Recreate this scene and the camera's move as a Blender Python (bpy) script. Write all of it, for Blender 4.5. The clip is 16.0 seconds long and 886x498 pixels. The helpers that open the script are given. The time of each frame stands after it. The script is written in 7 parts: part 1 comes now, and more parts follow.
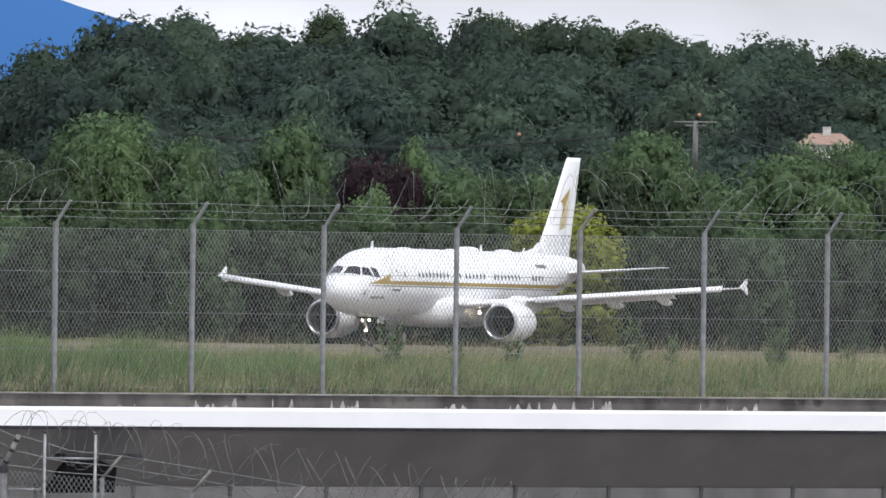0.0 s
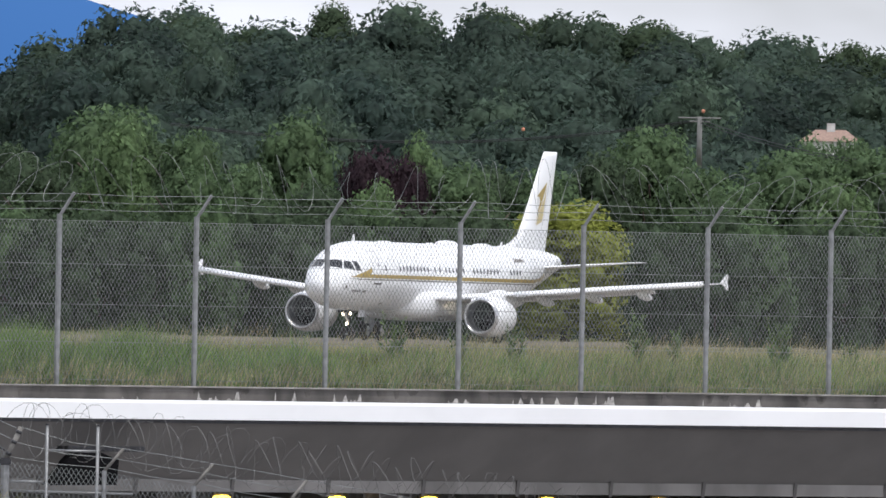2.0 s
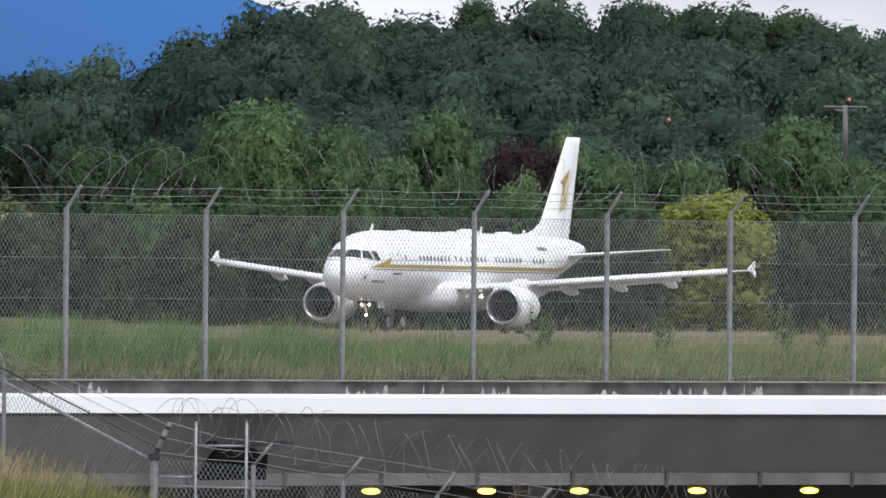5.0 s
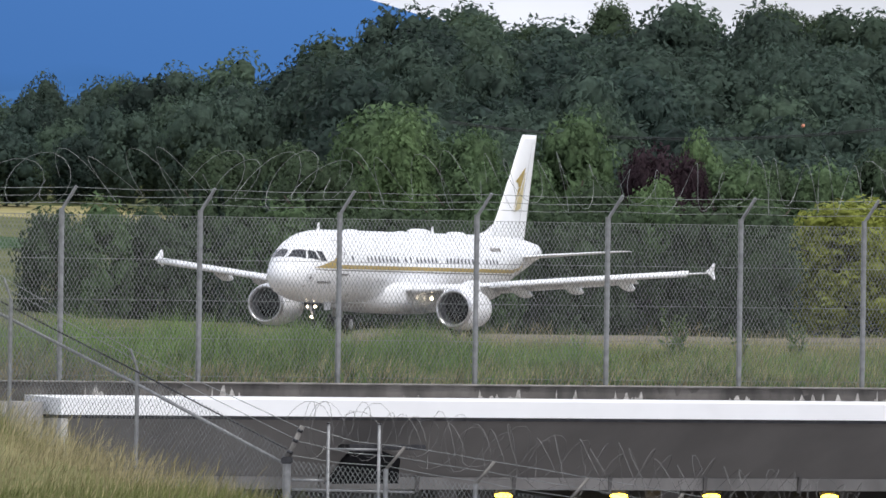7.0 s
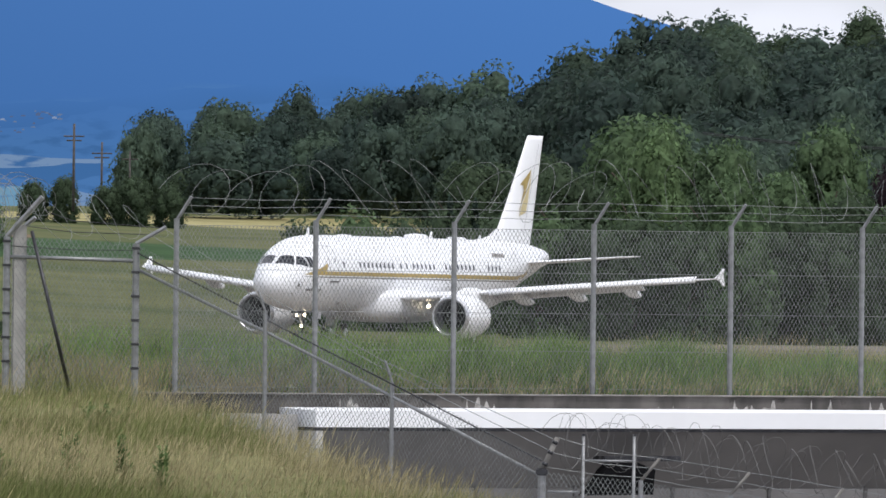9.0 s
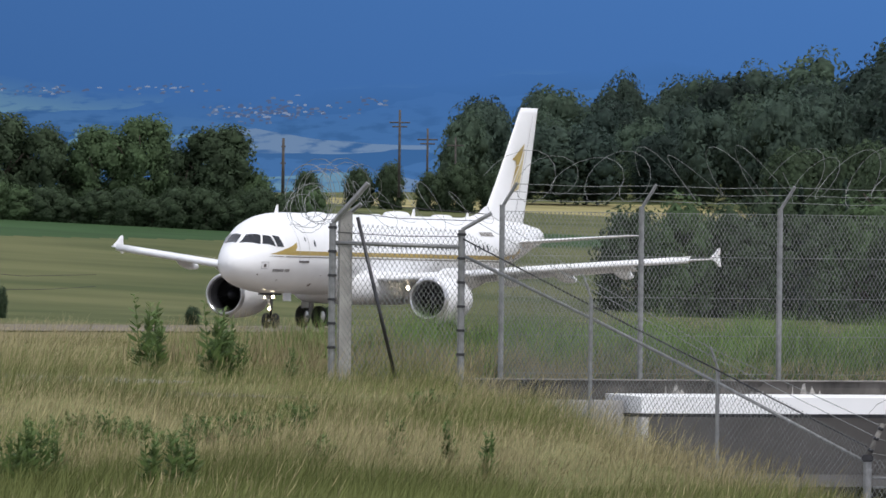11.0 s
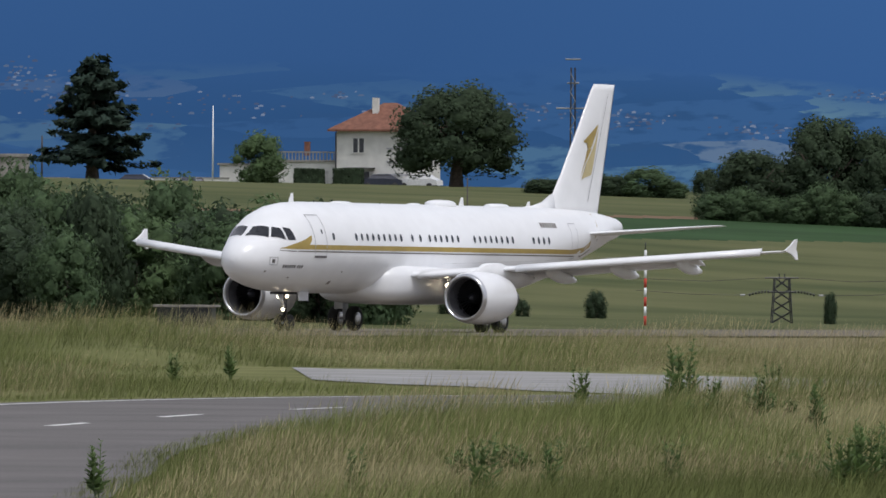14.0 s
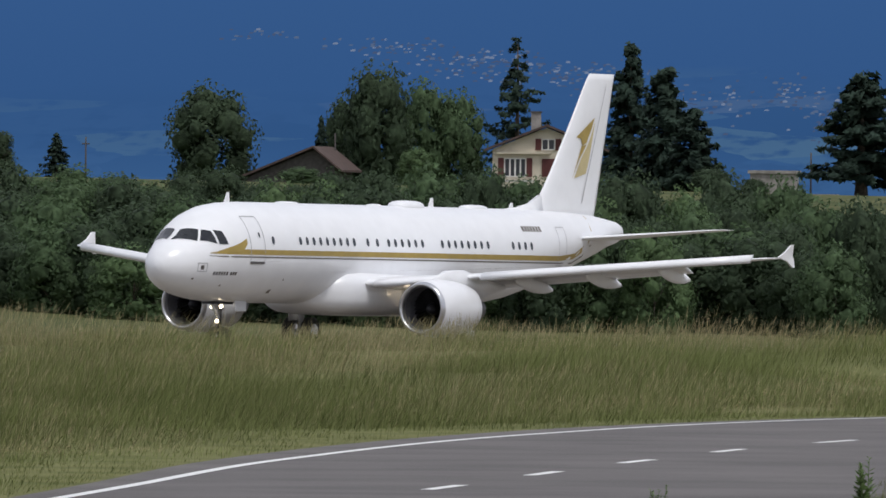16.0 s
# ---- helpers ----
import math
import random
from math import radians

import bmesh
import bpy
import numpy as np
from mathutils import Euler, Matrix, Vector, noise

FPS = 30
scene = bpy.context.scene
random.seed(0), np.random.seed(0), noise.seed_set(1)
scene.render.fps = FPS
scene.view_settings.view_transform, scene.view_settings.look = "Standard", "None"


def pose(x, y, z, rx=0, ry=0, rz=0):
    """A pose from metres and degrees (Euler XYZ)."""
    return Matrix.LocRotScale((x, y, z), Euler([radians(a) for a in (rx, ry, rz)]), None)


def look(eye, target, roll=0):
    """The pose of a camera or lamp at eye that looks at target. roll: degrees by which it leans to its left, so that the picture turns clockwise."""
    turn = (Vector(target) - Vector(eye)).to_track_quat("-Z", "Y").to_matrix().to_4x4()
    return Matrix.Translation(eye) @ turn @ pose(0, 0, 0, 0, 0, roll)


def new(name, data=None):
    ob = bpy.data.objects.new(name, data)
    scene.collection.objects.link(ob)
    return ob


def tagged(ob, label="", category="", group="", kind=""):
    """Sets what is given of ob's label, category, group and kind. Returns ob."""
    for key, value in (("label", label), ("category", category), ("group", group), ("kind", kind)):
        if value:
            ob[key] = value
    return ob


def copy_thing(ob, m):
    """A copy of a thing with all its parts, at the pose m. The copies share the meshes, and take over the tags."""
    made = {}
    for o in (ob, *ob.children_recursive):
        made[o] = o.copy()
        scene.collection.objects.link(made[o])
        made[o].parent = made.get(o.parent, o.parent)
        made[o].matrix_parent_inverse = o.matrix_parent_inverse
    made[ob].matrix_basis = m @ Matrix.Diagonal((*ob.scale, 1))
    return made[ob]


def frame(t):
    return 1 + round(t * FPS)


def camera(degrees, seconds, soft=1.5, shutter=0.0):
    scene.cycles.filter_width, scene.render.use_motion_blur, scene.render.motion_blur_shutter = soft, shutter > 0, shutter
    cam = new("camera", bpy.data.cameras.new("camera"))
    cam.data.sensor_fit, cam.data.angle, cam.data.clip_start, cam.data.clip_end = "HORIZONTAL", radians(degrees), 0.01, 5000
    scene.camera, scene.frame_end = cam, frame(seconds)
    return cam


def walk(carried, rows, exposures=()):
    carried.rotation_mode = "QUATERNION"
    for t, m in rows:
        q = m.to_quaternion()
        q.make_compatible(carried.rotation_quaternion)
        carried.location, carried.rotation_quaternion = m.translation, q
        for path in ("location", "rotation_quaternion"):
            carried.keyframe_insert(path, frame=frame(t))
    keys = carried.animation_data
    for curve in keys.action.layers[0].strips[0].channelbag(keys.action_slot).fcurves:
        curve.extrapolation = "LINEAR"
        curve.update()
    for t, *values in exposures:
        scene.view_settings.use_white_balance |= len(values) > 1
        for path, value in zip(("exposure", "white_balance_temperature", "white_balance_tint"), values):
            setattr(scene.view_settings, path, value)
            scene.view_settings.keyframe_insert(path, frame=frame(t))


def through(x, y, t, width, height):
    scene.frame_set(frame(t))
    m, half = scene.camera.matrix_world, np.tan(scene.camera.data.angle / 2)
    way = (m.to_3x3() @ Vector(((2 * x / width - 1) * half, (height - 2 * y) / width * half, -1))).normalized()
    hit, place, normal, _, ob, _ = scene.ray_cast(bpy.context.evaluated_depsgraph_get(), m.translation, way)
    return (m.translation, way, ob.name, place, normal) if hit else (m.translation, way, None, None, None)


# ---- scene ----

# Survey by bearing (mrad to the right of north), distance (m) and elevation (mrad) from the tripod.
EYE = 4.9
cam = camera(3.6252, 16.0, soft=1.6)
PAN = [
    (0.0, 0.0000, 0.0681, -0.80),
    (0.5, 0.0078, 0.1110, -0.77),
    (1.0, 0.0112, 0.1091, -0.76),
    (1.5, 0.0146, 0.0701, -0.92),
    (2.0, 0.0141, 0.0452, -1.12),
    (2.5, 0.0467, 0.0340, -1.20),
    (3.0, 0.0914, 0.0171, -1.21),
    (3.2, 0.1142, 0.0068, -1.12),
    (5.3, 0.6321, 0.0044, -0.54),
    (5.5, 0.6956, 0.0096, -0.66),
    (6.0, 0.8553, 0.0246, -0.73),
    (6.5, 1.0064, 0.0248, -0.92),
    (7.0, 1.1621, 0.0153, -0.86),
    (7.5, 1.3603, 0.0290, -0.80),
    (8.0, 1.6210, 0.0454, -0.63),
    (8.2, 1.7386, 0.0543, -0.61),
    (10.3, 3.0040, 0.0186, -0.62),
    (10.5, 3.1428, 0.0024, -0.56),
    (11.0, 3.5359, -0.0229, -0.67),
    (11.5, 3.9940, -0.0476, -0.64),
    (12.0, 4.4953, -0.0552, -0.46),
    (12.5, 5.0607, -0.0517, -0.46),
    (13.0, 5.6325, -0.0508, -0.46),
    (13.5, 6.2478, -0.0582, -0.40),
    (14.0, 6.9282, -0.0290, -0.36),
    (14.5, 7.6332, -0.0226, -0.35),
    (15.0, 8.3714, -0.0749, -0.30),
    (15.5, 9.1801, -0.0546, -0.30),
    (16.0, 10.0741, 0.0173, -0.49),
]
walk(cam, [(t, pose(0, 0, EYE, 90 + pitch, roll, yaw)) for t, yaw, pitch, roll in PAN],
     exposures=[(0, 0.28), (3, 0.24), (8, 0.2), (10.5, 0.06), (12.5, -0.18), (14.5, -0.38), (16, -0.36)])


def spot(b, d):
    return d * math.sin(b / 1000), d * math.cos(b / 1000)


def lev(e, d):
    return EYE + e * d / 1000


# ---- runway axis and the aircraft's run: seconds, metres rolled, offset to the left, turn ----
HEAD = radians(-21.684)
AHEAD = (math.sin(HEAD), -math.cos(HEAD))
LEFT = (math.cos(HEAD), math.sin(HEAD))
START = (0.42, 834.99)
SLOPE = 0.0036
ROLL_OUT = [
    (0.0, -2.40, -0.77, -1.68),
    (0.5, -1.12, -0.79, -1.46),
    (1.0, -0.62, -0.82, -1.26),
    (1.5, 0.01, -0.86, -1.06),
    (2.0, 1.16, -0.92, -0.88),
    (2.5, 2.17, -0.99, -0.70),
    (3.0, 4.22, -1.06, -0.53),
    (5.5, 26.36, -1.13, -0.39),
    (6.0, 32.81, -1.19, -0.26),
    (6.5, 39.87, -1.24, -0.15),
    (7.0, 47.51, -1.28, -0.07),
    (7.5, 55.84, -1.30, 0.02),
    (8.0, 64.55, -1.30, 0.08),
    (10.5, 115.19, -1.25, 0.21),
    (11.0, 127.02, -1.23, 0.23),
    (11.5, 139.50, -1.18, 0.23),
    (12.0, 152.58, -1.12, 0.23),
    (12.5, 166.38, -1.06, 0.21),
    (13.0, 180.87, -1.00, 0.26),
    (13.5, 195.98, -0.97, 0.32),
    (14.0, 211.82, -0.96, 0.40),
    (14.5, 228.43, -0.93, 0.49),
    (15.0, 245.64, -0.92, 0.63),
    (15.5, 263.42, -0.92, 0.82),
    (16.0, 281.84, -0.92, 1.03),
]

# ---- light ----
world = bpy.data.worlds.new("world")
scene.world = world
world.use_nodes = True
wn = world.node_tree
wn.nodes.clear()
w_out = wn.nodes.new("ShaderNodeOutputWorld")
w_bg = wn.nodes.new("ShaderNodeBackground")
w_sky = wn.nodes.new("ShaderNodeTexSky")
w_sky.sky_type = "NISHITA"
w_sky.sun_disc = False
w_sky.sun_elevation = radians(52)
w_sky.sun_rotation = radians(150)
w_sky.dust_density = 2.0
w_co = wn.nodes.new("ShaderNodeTexCoord")
w_map = wn.nodes.new("ShaderNodeMapping")
w_map.inputs["Scale"].default_value = (9, 9, 26)
w_noise = wn.nodes.new("ShaderNodeTexNoise")
w_noise.inputs["Scale"].default_value = 1.0
w_noise.inputs["Detail"].default_value = 5
w_ramp = wn.nodes.new("ShaderNodeValToRGB")
w_ramp.color_ramp.elements[0].position = 0.25
w_ramp.color_ramp.elements[1].position = 0.56
w_mix = wn.nodes.new("ShaderNodeMixRGB")
w_mix.inputs["Color2"].default_value = (8.8, 9.1, 10.3, 1)
wn.links.new(w_co.outputs["Generated"], w_map.inputs["Vector"])
wn.links.new(w_map.outputs["Vector"], w_noise.inputs["Vector"])
wn.links.new(w_noise.outputs["Fac"], w_ramp.inputs["Fac"])
wn.links.new(w_ramp.outputs["Color"], w_mix.inputs["Fac"])
wn.links.new(w_sky.outputs["Color"], w_mix.inputs["Color1"])
wn.links.new(w_mix.outputs["Color"], w_bg.inputs["Color"])
w_bg.inputs["Strength"].default_value = 0.1
wn.links.new(w_bg.outputs["Background"], w_out.inputs["Surface"])

sun_data = bpy.data.lights.new("sun", "SUN")
sun_data.energy = 2.1
sun_data.angle = radians(14)
sun_data.color = (1.0, 0.975, 0.94)
sun = new("sun", sun_data)
sun.matrix_world = look((70, -70, 190), (0, 0, 0))


# ---- materials ----
def mat(name, color, rough=0.6, metal=0.0, vary=0.12, scale=6.0, bump=0.0, bump_scale=40.0, island=0.0, emit=None, spec=0.5, color2=None, stretch=(1, 1, 1), coat=0.0):
    m = bpy.data.materials.new(name)
    m.use_nodes = True
    nt = m.node_tree
    b = nt.nodes["Principled BSDF"]
    b.inputs["Roughness"].default_value = rough
    b.inputs["Metallic"].default_value = metal
    b.inputs["Specular IOR Level"].default_value = spec
    b.inputs["Coat Weight"].default_value = coat
    co = nt.nodes.new("ShaderNodeTexCoord")
    mp = nt.nodes.new("ShaderNodeMapping")
    mp.inputs["Scale"].default_value = stretch
    nt.links.new(co.outputs["Object"], mp.inputs["Vector"])
    n1 = nt.nodes.new("ShaderNodeTexNoise")
    n1.inputs["Scale"].default_value = scale
    n1.inputs["Detail"].default_value = 6
    nt.links.new(mp.outputs["Vector"], n1.inputs["Vector"])
    mix = nt.nodes.new("ShaderNodeMixRGB")
    c2 = color2 or tuple(c * (1 - vary) for c in color)
    mix.inputs["Color1"].default_value = (*c2, 1)
    mix.inputs["Color2"].default_value = (*(min(1, c * (1 + vary * 0.6)) for c in color), 1)
    rp = nt.nodes.new("ShaderNodeValToRGB")
    rp.color_ramp.elements[0].position = 0.35
    rp.color_ramp.elements[1].position = 0.65
    nt.links.new(n1.outputs["Fac"], rp.inputs["Fac"])
    nt.links.new(rp.outputs["Color"], mix.inputs["Fac"])
    last = mix.outputs["Color"]
    if island:
        g = nt.nodes.new("ShaderNodeNewGeometry")
        hs = nt.nodes.new("ShaderNodeHueSaturation")
        mr = nt.nodes.new("ShaderNodeMapRange")
        mr.inputs["To Min"].default_value = 1 - island
        mr.inputs["To Max"].default_value = 1 + island
        nt.links.new(g.outputs["Random Per Island"], mr.inputs["Value"])
        nt.links.new(mr.outputs["Result"], hs.inputs["Value"])
        nt.links.new(last, hs.inputs["Color"])
        last = hs.outputs["Color"]
    nt.links.new(last, b.inputs["Base Color"])
    if bump:
        n2 = nt.nodes.new("ShaderNodeTexNoise")
        n2.inputs["Scale"].default_value = bump_scale
        n2.inputs["Detail"].default_value = 4
        bp = nt.nodes.new("ShaderNodeBump")
        bp.inputs["Strength"].default_value = bump
        bp.inputs["Distance"].default_value = 0.02
        nt.links.new(co.outputs["Object"], n2.inputs["Vector"])
        nt.links.new(n2.outputs["Fac"], bp.inputs["Height"])
        nt.links.new(bp.outputs["Normal"], b.inputs["Normal"])
    if emit:
        b.inputs["Emission Color"].default_value = (*emit[:3], 1)
        b.inputs["Emission Strength"].default_value = emit[3]
    return m


def leaf_mat(name, color, island=0.35, through=0.42, vary=0.25, scale=0.35, fine=2.2, depth=0.45):
    m = mat(name, color, rough=0.65, vary=vary, scale=scale, island=island, spec=0.1)
    nt = m.node_tree
    b = nt.nodes["Principled BSDF"]
    co = nt.nodes.new("ShaderNodeTexCoord")
    nz = nt.nodes.new("ShaderNodeTexNoise")
    nz.inputs["Scale"].default_value = fine
    nz.inputs["Detail"].default_value = 5
    mr = nt.nodes.new("ShaderNodeMapRange")
    mr.inputs["From Min"].default_value = 0.32
    mr.inputs["From Max"].default_value = 0.68
    mr.inputs["To Min"].default_value = 1 - depth
    mr.inputs["To Max"].default_value = 1 + depth
    hs = nt.nodes.new("ShaderNodeHueSaturation")
    old = b.inputs["Base Color"].links[0].from_socket
    nt.links.new(co.outputs["Object"], nz.inputs["Vector"])
    nt.links.new(nz.outputs["Fac"], mr.inputs["Value"])
    nt.links.new(mr.outputs["Result"], hs.inputs["Value"])
    nt.links.new(old, hs.inputs["Color"])
    nt.links.new(hs.outputs["Color"], b.inputs["Base Color"])
    tr = nt.nodes.new("ShaderNodeBsdfTranslucent")
    mx = nt.nodes.new("ShaderNodeMixShader")
    mx.inputs["Fac"].default_value = through
    src = b.inputs["Base Color"].links[0].from_socket
    nt.links.new(src, tr.inputs["Color"])
    nt.links.new(b.outputs["BSDF"], mx.inputs[1])
    nt.links.new(tr.outputs["BSDF"], mx.inputs[2])
    nt.links.new(mx.outputs["Shader"], nt.nodes["Material Output"].inputs["Surface"])
    return m


M_WHITE = mat("white_paint", (0.86, 0.865, 0.885), 0.28, vary=0.03, scale=1.2, coat=0.3)
M_GREYPAINT = mat("grey_paint", (0.62, 0.63, 0.65), 0.35, vary=0.08, scale=1.5)
M_GOLD = mat("gold_paint", (0.42, 0.30, 0.075), 0.35, metal=0.25, vary=0.1, scale=2)
M_GOLDLIGHT = mat("pale_gold_paint", (0.62, 0.52, 0.28), 0.35, metal=0.2, vary=0.1, scale=2)
M_LINE = mat("grey_line", (0.16, 0.14, 0.12), 0.5)
M_SEAM = mat("panel_seam", (0.42, 0.42, 0.44), 0.5)
M_GLASS = mat("dark_glass", (0.02, 0.022, 0.027), 0.06, vary=0.2)
M_PANE = mat("cabin_pane", (0.05, 0.055, 0.07), 0.15, vary=0.3)
M_ALU = mat("bare_metal", (0.62, 0.62, 0.64), 0.28, metal=0.9, vary=0.08)
M_DARKMETAL = mat("dark_metal", (0.05, 0.05, 0.055), 0.4, metal=0.6, vary=0.3)
M_INTAKE = mat("intake_liner", (0.10, 0.10, 0.11), 0.5, vary=0.2)
M_TYRE = mat("tyre_rubber", (0.02, 0.02, 0.021), 0.8, vary=0.2)
M_LAMP = mat("lit_lamp", (0.9, 0.9, 0.8), 0.3, emit=(1.0, 0.82, 0.58, 7))
M_SODIUM = mat("sodium_lamp", (0.9, 0.6, 0.1), 0.3, emit=(1.0, 0.62, 0.06, 9))
M_BARS = mat("dark_lettering", (0.10, 0.09, 0.09), 0.5)
M_GALV = mat("galvanised_steel", (0.27, 0.275, 0.28), 0.5, metal=0.5, vary=0.2, scale=8)
M_WIRE = mat("fence_wire", (0.24, 0.25, 0.25), 0.5, metal=0.4, vary=0.2)
M_OLDWIRE = mat("dull_razor_wire", (0.17, 0.165, 0.16), 0.7, metal=0.2, vary=0.3)
M_CONC = mat("weathered_concrete", (0.088, 0.081, 0.075), 0.85, vary=0.6, scale=1.6, bump=0.3, stretch=(1, 1, 0.5))
M_CONCPALE = mat("pale_concrete", (0.55, 0.54, 0.52), 0.85, vary=0.2, scale=2, bump=0.3)
M_POSTCONC = mat("post_concrete", (0.36, 0.35, 0.335), 0.9, vary=0.2, scale=4, bump=0.4)
M_SLAB = mat("white_fascia", (0.88, 0.885, 0.90), 0.5, vary=0.04, scale=0.8)
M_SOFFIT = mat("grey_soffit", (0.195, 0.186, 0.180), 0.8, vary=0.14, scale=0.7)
# near-black: shade of tunnel and fan put into colour, also the black casing
M_BLACK = mat("black_shade_and_casing", (0.008, 0.008, 0.009), 0.9, spec=0.05)
M_ASPHALT = mat("asphalt", (0.118, 0.107, 0.102), 0.85, vary=0.22, scale=0.35, bump=0.4, bump_scale=30)
M_RUNWAY = mat("runway_asphalt", (0.19, 0.168, 0.138), 0.9, vary=0.2, scale=0.1, spec=0.04)
M_PATH = mat("pale_asphalt", (0.30, 0.295, 0.29), 0.9, vary=0.16, scale=0.5, spec=0.04)
M_ROADPAINT = mat("road_paint", (0.78, 0.78, 0.76), 0.7, vary=0.1, scale=4)
M_BARK = mat("bark", (0.09, 0.07, 0.055), 0.9, vary=0.4, scale=3, bump=0.5)
M_LEAF = leaf_mat("dark_oak_leaves", (0.062, 0.092, 0.052), island=0.22, fine=1.6, depth=0.35)
M_LEAF2 = leaf_mat("mid_green_leaves", (0.092, 0.142, 0.070), island=0.22, fine=1.6, depth=0.35)
M_LEAF3 = leaf_mat("fresh_green_leaves", (0.115, 0.175, 0.080), island=0.22, fine=1.6, depth=0.35)
M_YELLOWLEAF = leaf_mat("yellow_green_leaves", (0.235, 0.265, 0.06), island=0.22, fine=1.6, depth=0.35)
M_PURPLE = leaf_mat("copper_beech_leaves", (0.042, 0.026, 0.033), island=0.25, fine=1.6, depth=0.35)
M_NEEDLE = leaf_mat("dark_needles", (0.040, 0.064, 0.048), island=0.25, through=0.35)
M_FIELD = mat("cut_field_grass", (0.102, 0.105, 0.048), 0.9, vary=0.35, scale=0.05, color2=(0.066, 0.082, 0.034), bump=0.5, bump_scale=3, spec=0.04)
M_CROP = mat("dark_green_crop", (0.038, 0.075, 0.03), 0.9, vary=0.2, scale=0.08, spec=0.04)
M_SOIL = mat("bare_soil", (0.19, 0.125, 0.085), 0.95, vary=0.25, scale=0.3, spec=0.04)
M_STRAW = mat("ripe_pale_grass", (0.30, 0.27, 0.13), 0.9, vary=0.3, scale=0.08, spec=0.04)
M_VERGE = mat("dry_verge_grass", (0.20, 0.168, 0.098), 0.95, vary=0.35, scale=0.15, color2=(0.14, 0.135, 0.065), spec=0.04)
M_BLADE = leaf_mat("green_grass_blades", (0.205, 0.234, 0.086), island=0.15, through=0.45, scale=0.06, vary=0.3, depth=0.25)
M_DRY = leaf_mat("dry_grass_stalks", (0.445, 0.387, 0.222), island=0.15, through=0.45, scale=0.06, depth=0.2)
M_LUSH = leaf_mat("lush_green_grass", (0.18, 0.285, 0.085), island=0.25, through=0.45, scale=0.25, vary=0.3, depth=0.3)
M_TURF = mat("turf_between_blades", (0.16, 0.16, 0.07), 0.95, vary=0.3, scale=0.5, color2=(0.12, 0.13, 0.05), bump=0.4, bump_scale=12, spec=0.03)
M_WEED = leaf_mat("weed_leaves", (0.17, 0.25, 0.095), island=0.3, through=0.35)
M_MUSTARD = leaf_mat("yellow_weed", (0.22, 0.24, 0.045), island=0.3)
M_CREAM = mat("cream_render", (0.60, 0.54, 0.43), 0.9, vary=0.08, scale=1)
M_WHITEWALL = mat("white_render", (0.68, 0.67, 0.63), 0.9, vary=0.1, scale=1)
M_TILE = mat("red_roof_tiles", (0.205, 0.088, 0.057), 0.85, vary=0.25, scale=2, bump=0.4)
M_BROWNROOF = mat("brown_roof", (0.085, 0.056, 0.048), 0.85, vary=0.25, scale=2)
M_SHUTTER = mat("dark_red_shutter", (0.09, 0.022, 0.02), 0.7)
M_WOOD = mat("old_wood", (0.075, 0.068, 0.064), 0.9, vary=0.3, scale=3)
M_STONE = mat("grey_stone", (0.30, 0.28, 0.26), 0.9, vary=0.25, scale=1.5)
M_RED = mat("signal_red", (0.55, 0.05, 0.03), 0.6)
M_CARDARK = mat("dark_car_paint", (0.025, 0.03, 0.05), 0.25, coat=0.5)
M_CARWHITE = mat("white_car_paint", (0.75, 0.75, 0.75), 0.25, coat=0.5)
M_ORANGE = mat("orange_ball", (0.62, 0.24, 0.15), 0.6)
M_PYLON = mat("grey_pole_concrete", (0.19, 0.19, 0.185), 0.9, vary=0.15, scale=2)


# ---- mesh helpers ----
def mesh_ob(name, verts, faces, material, parent=None, label="", smooth=False):
    me = bpy.data.meshes.new(name)
    me.from_pydata([tuple(v) for v in verts], [], [tuple(f) for f in faces])
    me.materials.append(material)
    if smooth:
        me.polygons.foreach_set("use_smooth", [True] * len(me.polygons))
    me.update()
    ob = new(name, me)
    if parent:
        ob.parent = parent
    if label:
        ob["label"] = label
    return ob


def part(name, bm, material, parent=None, label="", smooth=False):
    me = bpy.data.meshes.new(name)
    bm.to_mesh(me)
    bm.free()
    me.materials.append(material)
    if smooth:
        me.polygons.foreach_set("use_smooth", [True] * len(me.polygons))
    ob = new(name, me)
    if parent:
        ob.parent = parent
    if label:
        ob["label"] = label
    return ob


def quads_mesh(name, corners, material, parent=None, label="", normals=None):
    """corners: array (n, k, 3) of n separate polygons with k corners."""
    n, k, _ = corners.shape
    me = bpy.data.meshes.new(name)
    me.vertices.add(n * k)
    me.vertices.foreach_set("co", corners.astype(np.float32).ravel())
    me.loops.add(n * k)
    me.loops.foreach_set("vertex_index", np.arange(n * k, dtype=np.int32))
    me.polygons.add(n)
    me.polygons.foreach_set("loop_start", np.arange(0, n * k, k, dtype=np.int32))
    me.polygons.foreach_set("loop_total", np.full(n, k, dtype=np.int32))
    me.materials.append(material)
    me.update(calc_edges=True)
    if normals is not None:
        me.polygons.foreach_set("use_smooth", np.ones(n, dtype=bool))
        per = normals if normals.ndim == 3 else np.repeat(normals[:, None, :], k, axis=1)
        me.normals_split_custom_set(per.astype(np.float32).reshape(-1, 3).tolist())
    ob = new(name, me)
    if parent:
        ob.parent = parent
    if label:
        ob["label"] = label
    return ob


